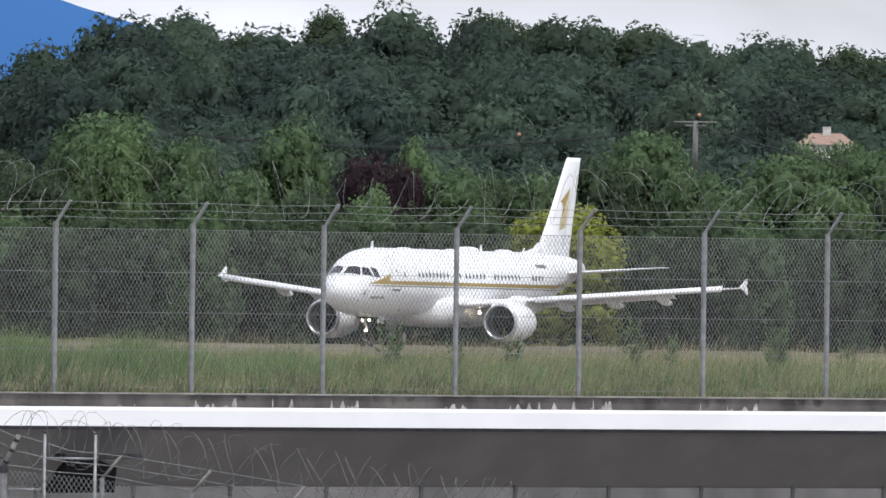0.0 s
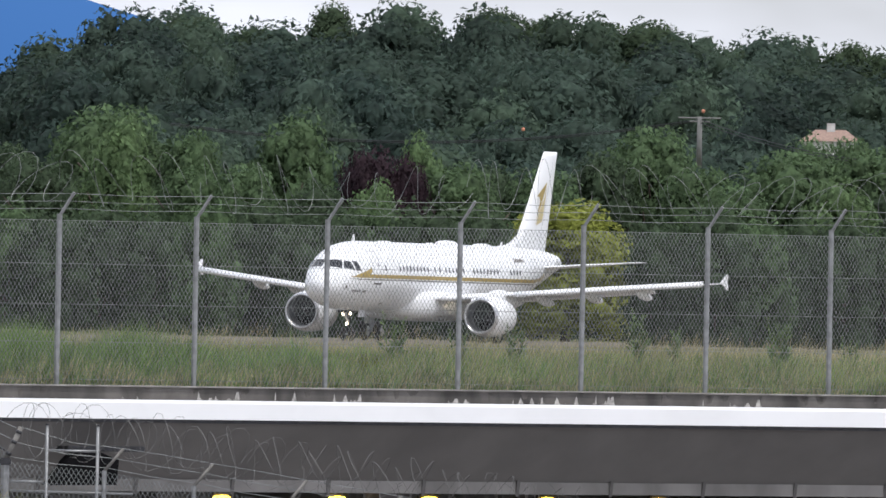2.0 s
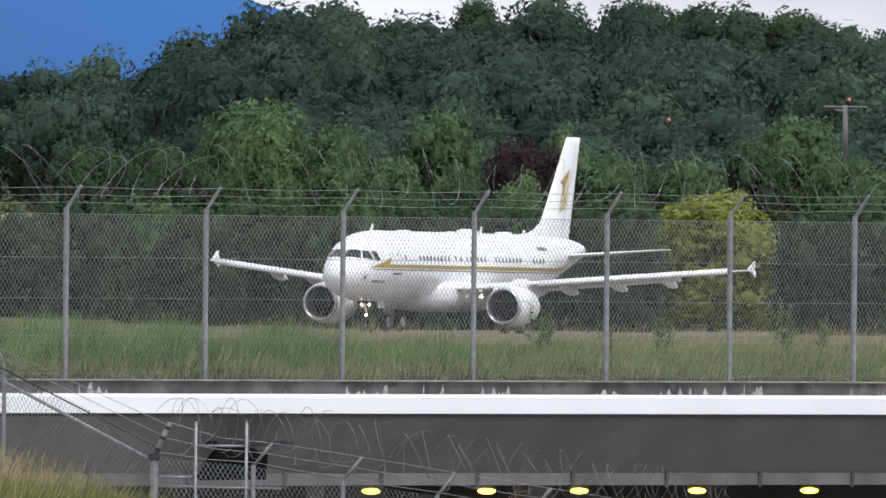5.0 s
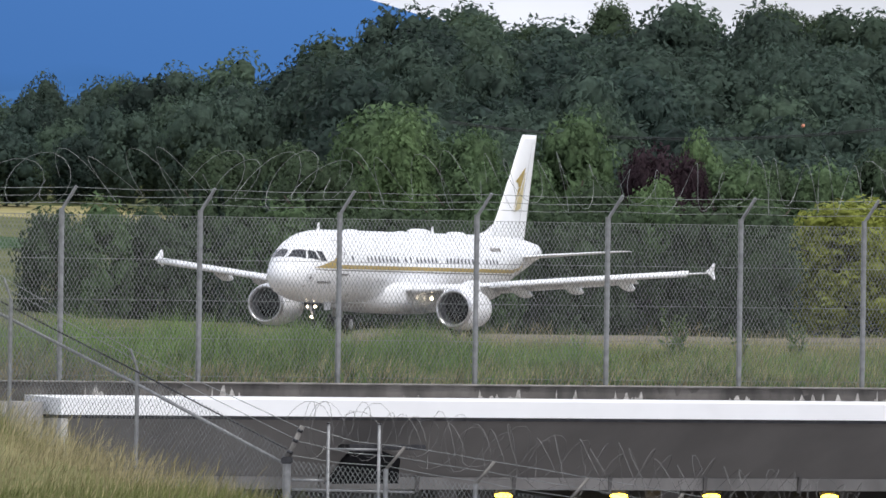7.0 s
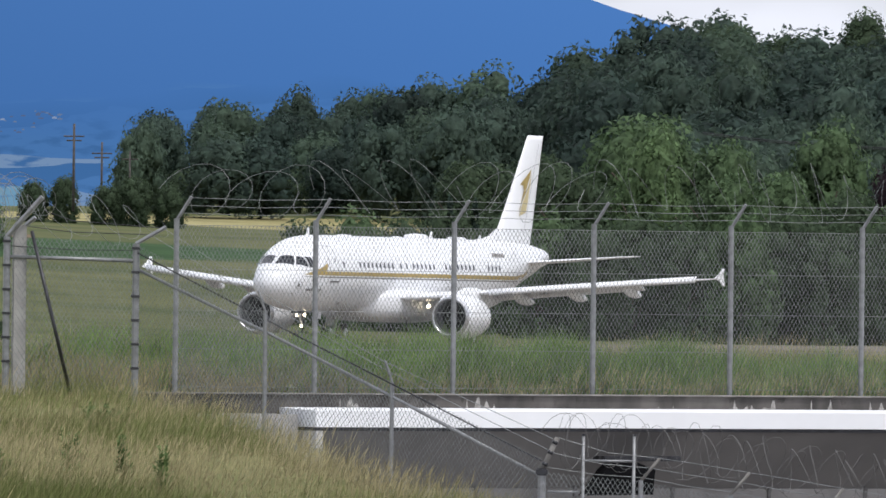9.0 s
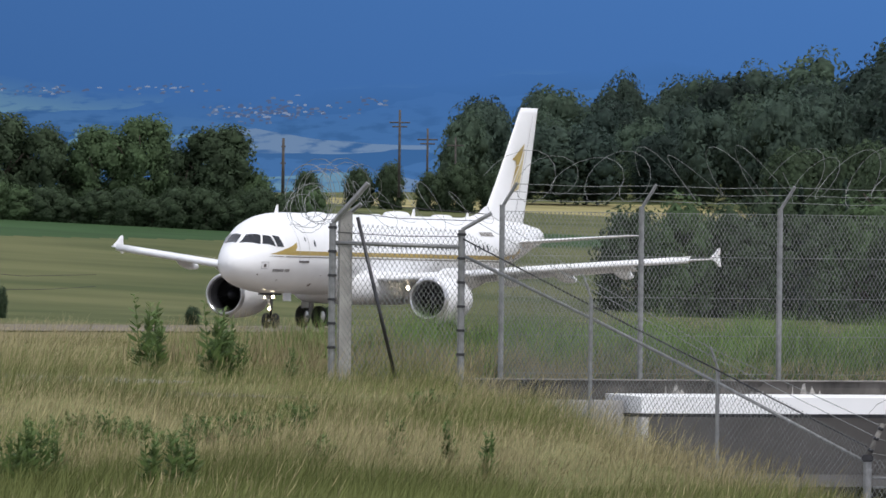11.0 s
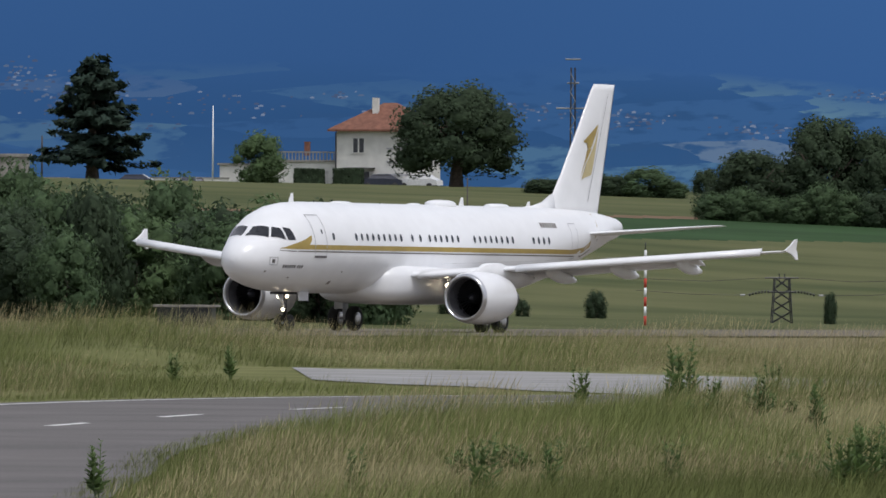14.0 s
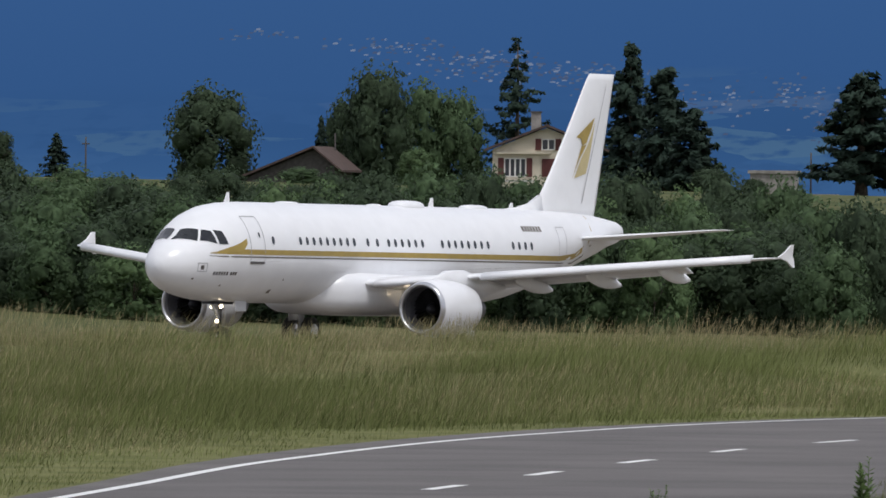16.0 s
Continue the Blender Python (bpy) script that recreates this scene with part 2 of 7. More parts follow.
def box_bm(bm, size, at=(0, 0, 0), rz=0.0, bevel=0.0, m=None):
    r = bmesh.ops.create_cube(bm, size=1)
    vs = r["verts"]
    mm = (m or Matrix.Identity(4)) @ Matrix.Translation(at) @ Matrix.Rotation(radians(rz), 4, "Z") @ Matrix.Diagonal((*size, 1))
    bmesh.ops.transform(bm, matrix=mm, verts=vs)
    if bevel:
        edges = list({e for v in vs for e in v.link_edges})
        bmesh.ops.bevel(bm, geom=edges, offset=bevel, segments=2, affect="EDGES")


def box(name, size, at, material, parent=None, rz=0.0, bevel=0.0, label=""):
    bm = bmesh.new()
    box_bm(bm, size, (0, 0, 0), 0, bevel)
    ob = part(name, bm, material, parent, label)
    ob.matrix_basis = pose(*at, 0, 0, rz)
    return ob


def tube_into(verts, faces, pts, radii, n=8, caps=True):
    """A round tube along pts."""
    pts = [Vector(p) for p in pts]
    base = len(verts)
    for i, p in enumerate(pts):
        a = pts[max(0, i - 1)]
        b = pts[min(len(pts) - 1, i + 1)]
        d = (b - a).normalized()
        u = d.cross(Vector((0, 0, 1)))
        if u.length < 1e-3:
            u = d.cross(Vector((0, 1, 0)))
        u.normalize()
        v = d.cross(u)
        r = radii[i] if hasattr(radii, "__len__") else radii
        for k in range(n):
            a2 = 2 * math.pi * k / n
            verts.append(p + u * math.cos(a2) * r + v * math.sin(a2) * r)
    for i in range(len(pts) - 1):
        for k in range(n):
            k2 = (k + 1) % n
            faces.append((base + i * n + k, base + i * n + k2, base + (i + 1) * n + k2, base + (i + 1) * n + k))
    if caps:
        faces.append(tuple(base + k for k in range(n))[::-1])
        faces.append(tuple(base + (len(pts) - 1) * n + k for k in range(n)))


def tube(name, pts, radii, material, parent=None, n=8, label=""):
    v, f = [], []
    tube_into(v, f, pts, radii, n)
    return mesh_ob(name, v, f, material, parent, label, smooth=n > 6)


def loft(name, rings, material, parent=None, label="", caps=(True, True), closed=True, smooth=True):
    n = len(rings[0])
    verts = [p for r in rings for p in r]
    faces = []
    for i in range(len(rings) - 1):
        for k in range(n if closed else n - 1):
            k2 = (k + 1) % n
            faces.append((i * n + k, i * n + k2, (i + 1) * n + k2, (i + 1) * n + k))
    if caps[0]:
        faces.append(tuple(range(n))[::-1])
    if caps[1]:
        faces.append(tuple((len(rings) - 1) * n + k for k in range(n)))
    return mesh_ob(name, verts, faces, material, parent, label, smooth)


def empty(name, at=(0, 0, 0), rz=0.0):
    ob = new(name)
    ob.empty_display_size = 0.3
    ob.matrix_basis = pose(*at, 0, 0, rz)
    return ob


def lerp_table(table, x):
    if x <= table[0][0]:
        return table[0][1]
    for (a, va), (b, vb) in zip(table, table[1:]):
        if x <= b:
            return va + (vb - va) * (x - a) / (b - a)
    return table[-1][1]


def smooth(a, b, x):
    t = min(1, max(0, (x - a) / (b - a)))
    return t * t * (3 - 2 * t)

# ---- terrain ----
WALL_A, WALL_B = (-14.66, 254.6), (9.9, 271.3)          # the fence line on the tunnel's parapet
WL = math.hypot(WALL_B[0] - WALL_A[0], WALL_B[1] - WALL_A[1])
WT = ((WALL_B[0] - WALL_A[0]) / WL, (WALL_B[1] - WALL_A[1]) / WL)
WN = (WT[1], -WT[0])                                      # towards the tripod


def wall_xy(s, out=0.0):
    return WALL_A[0] + WT[0] * s + WN[0] * out, WALL_A[1] + WT[1] * s + WN[1] * out


HILL = [(-75, 0), (-60, 0.5), (-55, 2.0), (-48, 3.3), (-40, 5), (-32, 8.4), (-27, 13), (-24, 15.8), (-18, 17.4), (-10, 17.6), (12, 18.6), (22, 17.8), (32, 15.4), (60, 14), (150, 8)]
RISE = [(30, 0.0), (67, 0.7), (114, 3.2), (161, 5.8), (208, 7.8), (255, 9.7), (302, 11.2), (350, 12.0), (400, 12.4), (520, 12.4), (800, 3), (2500, -20)]


def far_z(x, y):
    d = math.hypot(x, y)
    b = math.atan2(x, y) * 1000 if y > 0 else 999
    s = (x - START[0]) * AHEAD[0] + (y - START[1]) * AHEAD[1]
    z = SLOPE * max(-500, min(900, s))
    wl = smooth(-15, -45, b) if b < 500 else 0
    m = -((x - START[0]) * LEFT[0] + (y - START[1]) * LEFT[1])
    rise = lerp_table(RISE, m) - 0.06
    z += rise * (wl + (1 - wl) * 0.35)
    if b < 500:
        z += lerp_table(HILL, b) * smooth(1060 + 320 * smooth(-22, -34, b), 1540, d) * (1 - smooth(1900, 2600, d))
    return z


def bank_edge(y):
    return -15.3 + max(-6, (243 - y)) * 0.092


def local_z(x, y):
    z = 2.45
    d = math.hypot(x, y)
    b = math.atan2(x, y) * 1000
    crest = -0.30 + 0.70 * smooth(-121, -146, b) if b < -80 else -0.30 + 0.41 * smooth(-60, -40, b)
    z += crest * smooth(228, 282, d) * (1 - smooth(296, 326, d))
    z += 0.34 * smooth(-24.6, -20.5, x) * (1 - smooth(-18.5, -14.5, x)) * smooth(110, 150, y) * (1 - smooth(222, 240, y))
    z += 0.22 * noise.noise((x * 0.09, y * 0.05, 0.3)) * smooth(100, 130, d)
    # hollow of the cutting in front of the tunnel
    out = (x - WALL_A[0]) * WN[0] + (y - WALL_A[1]) * WN[1]
    over = x - bank_edge(y)
    if over > 0 and out > -3.0:
        z = max(-3.6, z - 0.52 * over)
    return z


ROAD = [(-9, 60), (-15.6, 85), (-20.4, 110), (-22.0, 125), (-23.9, 142), (-25.8, 158), (-27.1, 175), (-27.4, 188), (-27.0, 198), (-26.0, 206), (-24.2, 212.5), (-21.2, 217.2), (-16.5, 219.5)]


def spline(pts, step=1.0):
    out = []
    p = [Vector((*q, 0)) for q in pts]
    p = [2 * p[0] - p[1]] + p + [2 * p[-1] - p[-2]]
    for i in range(1, len(p) - 2):
        n = max(2, int((p[i + 1] - p[i]).length / step))
        for k in range(n):
            t = k / n
            out.append(0.5 * ((2 * p[i]) + (p[i + 1] - p[i - 1]) * t + (2 * p[i - 1] - 5 * p[i] + 4 * p[i + 1] - p[i + 2]) * t * t + (3 * p[i] - p[i - 1] - 3 * p[i + 1] + p[i + 2]) * t ** 3))
    out.append(p[-2].copy())
    return out


ROAD_LINE = spline(ROAD, 1.0)
ROAD_XY = np.array([(p.x, p.y) for p in ROAD_LINE])
TRACK_FAR = [(-35.2, 265.8), (-34.7, 264.8), (-34.2, 263.5), (-30, 260.5), (-26.5, 255), (-22, 247), (-18.5, 238)]
TRACK_NEAR = [(-31.8, 242.8), (-31.4, 241.3), (-30.9, 239.8), (-29.4, 235.5), (-27.8, 232.8), (-26.2, 227.4), (-23.8, 222.4)]
TRACK_XY = np.array([(f[0] + (n[0] - f[0]) * k / 8, f[1] + (n[1] - f[1]) * k / 8)
                     for (fa, fb, na, nb) in zip(TRACK_FAR, TRACK_FAR[1:], TRACK_NEAR, TRACK_NEAR[1:])
                     for t in (0, 0.25, 0.5, 0.75)
                     for f, n in (((fa[0] + (fb[0] - fa[0]) * t, fa[1] + (fb[1] - fa[1]) * t), (na[0] + (nb[0] - na[0]) * t, na[1] + (nb[1] - na[1]) * t)),)
                     for k in range(9)])


def road_gap(x, y):
    d = np.hypot(ROAD_XY[:, 0] - x, ROAD_XY[:, 1] - y).min()
    e = np.hypot(TRACK_XY[:, 0] - x, TRACK_XY[:, 1] - y).min()
    return d, e


def ground_z(x, y):
    d = math.hypot(x, y)
    if d < 300 and y > -50:
        z = local_z(x, y)
        if y > 40 and -45 < x < 0:
            a, b = road_gap(x, y)
            near = min(a - 5.9, b - 2.6)
            if near < 4:
                k = smooth(4.0, 0.5, near) * (1 - smooth(-16, -12, x))
                z = z * (1 - k) + 2.465 * k
        return z
    k = smooth(300, 430, d)
    return (local_z(x, y) if d < 430 else 0) * (1 - k) + far_z(x, y) * k


def build_ground():
    bear = [radians(a) for a in np.linspace(-180, -19, 40)[:-1]]
    bear += list(np.linspace(radians(-19), radians(9), 240))
    bear += [radians(a) for a in np.linspace(9, 180, 40)[1:-1]]
    rad = [1.5, 4, 30, 60, 80] + list(np.arange(95, 330, 2.5)) + list(np.arange(330, 620, 12)) + list(np.arange(620, 960, 18)) + list(np.arange(960, 1130, 3.5)) + list(np.arange(1130, 1650, 18)) + [1700, 1850, 2000, 2300, 2700, 3300, 4000, 4780]
    verts, faces = [], []
    for r in rad:
        for b in bear:
            x, y = r * math.sin(b), r * math.cos(b)
            verts.append((x, y, ground_z(x, y)))
    nb = len(bear)
    for i in range(len(rad) - 1):
        for k in range(nb):
            k2 = (k + 1) % nb
            faces.append((i * nb + k, i * nb + k2, (i + 1) * nb + k2, (i + 1) * nb + k))
    faces.append(tuple(range(nb))[::-1])
    ob = mesh_ob("ground", verts, faces, M_FIELD, smooth=True)
    for extra in (M_CROP, M_SOIL, M_STRAW, M_VERGE, M_TURF, M_PATH):
        ob.data.materials.append(extra)
    for p in ob.data.polygons:
        x, y, _ = p.center
        d = math.hypot(x, y)
        # unseen cutting floor is made grey so no green bounce tints the soffit
        if d < 335 and y > 0:
            p.material_index = 5 if p.center.z > 1.2 else 6
        if 335 < d < 760 and y > 0 and -((x - START[0]) * LEFT[0] + (y - START[1]) * LEFT[1]) < -24:
            p.material_index = 4
        if 900 < d < 1600 and y > 0:
            m = -((x - START[0]) * LEFT[0] + (y - START[1]) * LEFT[1])
            s = (x - START[0]) * AHEAD[0] + (y - START[1]) * AHEAD[1]
            b = math.atan2(x, y) * 1000
            if 158 < m < 204 and -300 < s < 260:
                p.material_index = 1
            elif 204 <= m < 210 and -300 < s < 260:
                p.material_index = 2
            elif -76 < b < -26 and 1330 < d < 1420:
                p.material_index = 3
    tagged(ob, "rolling grassland around an airfield", "ground", kind="structure")


build_ground()


def ribbon(name, line, a, b, lift, material, zf=None, s0=None, s1=None):
    """A flat strip along a plan line, from offset a to b on its left."""
    verts, faces, s = [], [], 0.0
    keep = []
    for i, p in enumerate(line):
        q = line[min(i + 1, len(line) - 1)] - line[max(i - 1, 0)]
        q.normalize()
        n = Vector((-q.y, q.x, 0))
        if i:
            s += (p - line[i - 1]).length
        if (s0 is None or s >= s0) and (s1 is None or s <= s1):
            keep.append((p + n * a, p + n * b))
    for pa, pb in keep:
        for k in (pa, pb):
            verts.append((k.x, k.y, (zf(k.x, k.y) if zf else 2.465) + lift))
    for i in range(len(keep) - 1):
        faces.append((2 * i, 2 * i + 1, 2 * i + 3, 2 * i + 2))
    return mesh_ob(name, verts, faces, material)


def build_roads():
    road = ribbon("road", ROAD_LINE, -3.6, 5.0, 0.022, M_ASPHALT, s0=None)
    tagged(road, "grey asphalt two-lane road curving past the airfield", "road", kind="structure")
    fine = spline(ROAD, 0.25)

    def shifted(table):
        out, run = [], 0.0
        for i, q in enumerate(fine):
            t = (fine[min(i + 1, len(fine) - 1)] - fine[max(i - 1, 0)]).normalized()
            run += (q - fine[i - 1]).length if i else 0
            out.append(q + Vector((-t.y, t.x, 0)) * lerp_table(table, run))
        return out

    edge = ribbon("edge_line", shifted([(60, 4.5), (76, 4.5), (88, 4.42), (105, 4.22), (129, 4.14), (148, 4.38), (170, 4.5)]), -0.08, 0.08, 0.027, M_ROADPAINT)
    edge.parent = road
    middle = shifted([(60, 2.2), (72, 1.9), (84, 1.25), (96, 0.54), (105, 0.14), (115, -0.15), (123, -0.5), (150, -0.8)])
    for k in range(16):
        s = 4.7 + 9.7 * k
        d = ribbon("centre_dash", middle, -0.08, 0.08, 0.027, M_ROADPAINT, s0=s, s1=s + 3.3)
        d.parent = road
    v = [(x, y, 2.483) for x, y in TRACK_FAR + TRACK_NEAR]
    n = len(TRACK_FAR)
    track = mesh_ob("track", v, [(i, n + i, n + i + 1, i + 1) for i in range(n - 1)], M_PATH)
    tagged(track, "pale worn asphalt service track in the grass", "road", kind="structure")
    # road sheet out of view, added to give the soffit neutral bounce light
    v = [(*wall_xy(3, 2.2), -3.45), (*wall_xy(60, 2.2), -3.45), (60, 150, -3.45), (4, 140, -3.45), (-3, 230, -3.45)]
    low = mesh_ob("underpass_road", v, [(0, 1, 2, 3, 4)], M_ASPHALT)
    tagged(low, "sunken asphalt road leading into the tunnel", "road", kind="structure")
    # runway
    v = []
    for s, l in ((-400, -22), (-400, 24), (480, 24), (480, -22)):
        x = START[0] + AHEAD[0] * s + LEFT[0] * l
        y = START[1] + AHEAD[1] * s + LEFT[1] * l
        v.append((x, y, SLOPE * s))
    rw = mesh_ob("runway", v, [(0, 1, 2, 3)], M_RUNWAY)
    tagged(rw, "long asphalt runway between grass strips", "runway", kind="structure")


build_roads()

# ---- tunnel portal and parapet ----
M_JOINT = mat("soffit_joint", (0.15, 0.143, 0.137), 0.85)
M_LIME = mat("lime_bloom", (0.36, 0.345, 0.325), 0.9, vary=0.4, scale=9)
M_DAMP = mat("damp_concrete", (0.075, 0.068, 0.062), 0.8, vary=0.4, scale=5)
M_COPING = mat("old_coping", (0.21, 0.20, 0.185), 0.9, vary=0.35, scale=2.5)
M_BEAM = mat("grey_beam", (0.30, 0.285, 0.27), 0.85, vary=0.25, scale=1.2, stretch=(1, 1, 0.4))


def along_bm(bm, s0, s1, o0, o1, z0, z1):
    """A block along the parapet line: from s0 to s1, from o0 to o1 in front of it."""
    vs = []
    for z in (z0, z1):
        for s, o in ((s0, o0), (s1, o0), (s1, o1), (s0, o1)):
            x, y = wall_xy(s, o)
            vs.append(bm.verts.new((x, y, z)))
    for f in ((0, 1, 2, 3), (7, 6, 5, 4), (0, 4, 5, 1), (1, 5, 6, 2), (2, 6, 7, 3), (3, 7, 4, 0)):
        bm.faces.new([vs[i] for i in f])
    bmesh.ops.recalc_face_normals(bm, faces=bm.faces)


def prism_bm(bm, s0, s1, prof):
    """A bar along the parapet line with the section prof of (out, z)."""
    a = [bm.verts.new((*wall_xy(s0, o), z)) for o, z in prof]
    b = [bm.verts.new((*wall_xy(s1, o), z)) for o, z in prof]
    n = len(prof)
    bm.faces.new(a)
    bm.faces.new(b[::-1])
    for i in range(n):
        bm.faces.new((a[i], b[i], b[(i + 1) % n], a[(i + 1) % n]))
    bmesh.ops.recalc_face_normals(bm, faces=bm.faces)


def build_portal():
    top = empty("tunnel_portal", (0, 0, 0))
    tagged(top, "concrete road tunnel portal with white roof edge below the fence", "tunnel", kind="structure")
    bm = bmesh.new()
    along_bm(bm, -1.2, 48, 0.25, 0.6, 1.2, 2.435)
    part("parapet", bm, M_CONC, top, "stained weathered concrete parapet")
    rs = random.Random(9)
    for k in range(60):
        s0 = rs.choice((3.2, 5.1, 6.3, 10.4, 12.0, 13.9, 15.1, 17.6, 19.4, 20.9, 24.0, 28.5, 33.0)) + rs.gauss(0, 0.28)
        w, h = rs.uniform(0.012, 0.075), rs.choice((0.05, 0.09, 0.16, 0.19)) * rs.uniform(0.8, 1.1)
        t = rs.uniform(-1.5, 2.0)
        v = [(*wall_xy(s0 - w, 0.604), 2.2), (*wall_xy(s0 + w, 0.604), 2.2), (*wall_xy(s0 + w * 0.3 * t, 0.604), 2.2 + h), (*wall_xy(s0 - w * 0.2, 0.604), 2.2 + h * 0.9)]
        mesh_ob("lime_stain", v, [(0, 1, 2, 3)], M_LIME, top)
    for k in range(70):
        s0 = rs.uniform(0.5, 40)
        w, h = rs.uniform(0.02, 0.14), rs.uniform(0.06, 0.2)
        v = [(*wall_xy(s0 - w, 0.6025), 2.415), (*wall_xy(s0 - w * 0.4, 0.6025), 2.415 - h), (*wall_xy(s0 + w * 0.5, 0.6025), 2.415 - h * 0.8), (*wall_xy(s0 + w, 0.6025), 2.415)]
        mesh_ob("damp_streak", v, [(0, 1, 2, 3)], M_DAMP, top)
    bm = bmesh.new()
    along_bm(bm, -1.2, 48, 0.16, 0.66, 2.435, 2.46)
    part("coping", bm, M_COPING, top)
    bm = bmesh.new()
    along_bm(bm, -6, 60, -9, 0.2, 2.30, 2.45)
    part("verge", bm, M_FIELD, top, "grass verge behind the parapet")
    bm = bmesh.new()
    prism_bm(bm, 1.86, 48, [(0.62, 2.20), (1.9, 2.155), (1.9, 1.855), (0.62, 1.855)])
    part("roof_edge", bm, M_SLAB, top, "bright white metal roof edge")
    bm = bmesh.new()
    prism_bm(bm, 1.9, 48, [(0.62, 1.852), (1.86, 1.852), (1.86, 1.79), (0.62, 1.79)])
    part("drip_edge", bm, M_DARKMETAL, top)
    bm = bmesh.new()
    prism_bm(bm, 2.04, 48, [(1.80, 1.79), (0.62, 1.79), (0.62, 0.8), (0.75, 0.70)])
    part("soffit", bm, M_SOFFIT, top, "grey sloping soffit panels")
    bm = bmesh.new()
    along_bm(bm, 3.0, 48, 0.62, 0.80, 0.50, 0.73)
    part("beam", bm, M_BEAM, top, "grey concrete beam over the openings")
    s = 6.0
    while s < 46:
        bm = bmesh.new()
        prism_bm(bm, s - 0.035, s + 0.035, [(0.805, 0.46), (0.86, 0.76), (0.83, 0.76), (0.805, 0.72)])
        part("bracket", bm, M_JOINT, top)
        s += 2.15
    s = 5.2
    while s < 46:
        bm = bmesh.new()
        prism_bm(bm, s, s + 0.018, [(0.76, 0.722), (1.79, 1.787), (1.775, 1.787), (0.76, 0.735)])
        part("panel_joint", bm, M_JOINT, top)
        s += 3.1
    # black end sheet and blackened ceiling stand for the shade inside the tunnel
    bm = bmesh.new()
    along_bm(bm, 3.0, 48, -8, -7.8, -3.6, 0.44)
    part("tunnel_shade_sheet", bm, M_BLACK, top, "black sheet for the shaded depth of the tunnel")
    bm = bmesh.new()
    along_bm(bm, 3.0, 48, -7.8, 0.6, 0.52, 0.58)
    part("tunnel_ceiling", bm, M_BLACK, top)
    for s in (3.0, 11.0, 16.0):
        bm = bmesh.new()
        along_bm(bm, s - 0.2, s + 0.2, 0.2, 0.78, -3.6, 0.498)
        part("pier", bm, M_CONC, top)
    bm = bmesh.new()
    along_bm(bm, -1.0, 1.72, 0.62, 1.5, -1.0, 2.08)
    part("end_block", bm, M_POSTCONC, top, "pale concrete end block of the portal")
    bm = bmesh.new()
    along_bm(bm, 1.88, 2.03, 0.70, 1.88, 0.2, 1.786)
    part("end_cheek", bm, M_CONCPALE, top)
    # lamps under the roof
    for s, o in ((12.6, 0.2), (15.2, 0.2), (17.3, 0.2), (20.0, 0.2), (22.6, 0.2)):
        x, y = wall_xy(s, o)
        lamp = empty("tunnel_lamp", (x, y, 0.44))
        tagged(lamp, "glowing yellow sodium lamp under the tunnel roof", "lamp", "tunnel lamps")
        bm = bmesh.new()
        box_bm(bm, (0.42, 0.2, 0.12), (0, 0, 0), 20, 0.03)
        part("housing", bm, M_DARKMETAL, lamp)
        bm = bmesh.new()
        bmesh.ops.create_uvsphere(bm, u_segments=10, v_segments=6, radius=0.5)
        bmesh.ops.scale(bm, vec=(0.36, 0.22, 0.11), verts=bm.verts)
        o2 = part("diffuser", bm, M_SODIUM, lamp, "glowing yellow diffuser", smooth=True)
        o2.location = (0.02, -0.16, -0.06)
    # black equipment box hanging at the portal's corner
    x, y = wall_xy(8.35, 1.95)
    bx = empty("ventilation_box", (x, y, 1.04))
    tagged(bx, "black louvred box under the tunnel roof edge", "vent")
    bm = bmesh.new()
    vs = [[bm.verts.new((px, py, pz)) for px, pz in ((-0.66, -0.42), (0.62, -0.40), (0.66, 0.06), (0.20, 0.24), (-0.12, 0.22), (-0.30, 0.06))] for py in (-0.25, 0.25)]
    bm.faces.new(vs[0])
    bm.faces.new(vs[1][::-1])
    for i in range(6):
        bm.faces.new((vs[0][i], vs[1][i], vs[1][(i + 1) % 6], vs[0][(i + 1) % 6]))
    bmesh.ops.recalc_face_normals(bm, faces=bm.faces)
    bmesh.ops.rotate(bm, matrix=Matrix.Rotation(radians(20), 3, "Z"), verts=bm.verts)
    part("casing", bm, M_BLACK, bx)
    for k in range(4):
        box("louvre", (0.12, 0.03, 0.22), (-0.18 + 0.2 * k, -0.30 + 0.07 * k, -0.1), M_DARKMETAL, bx, 20)
    bm = bmesh.new()
    box_bm(bm, (1.7, 0.4, 0.10), (0.35, 0.45, 0.26), 34, 0.02)
    part("bracket", bm, M_DARKMETAL, bx)


build_portal()


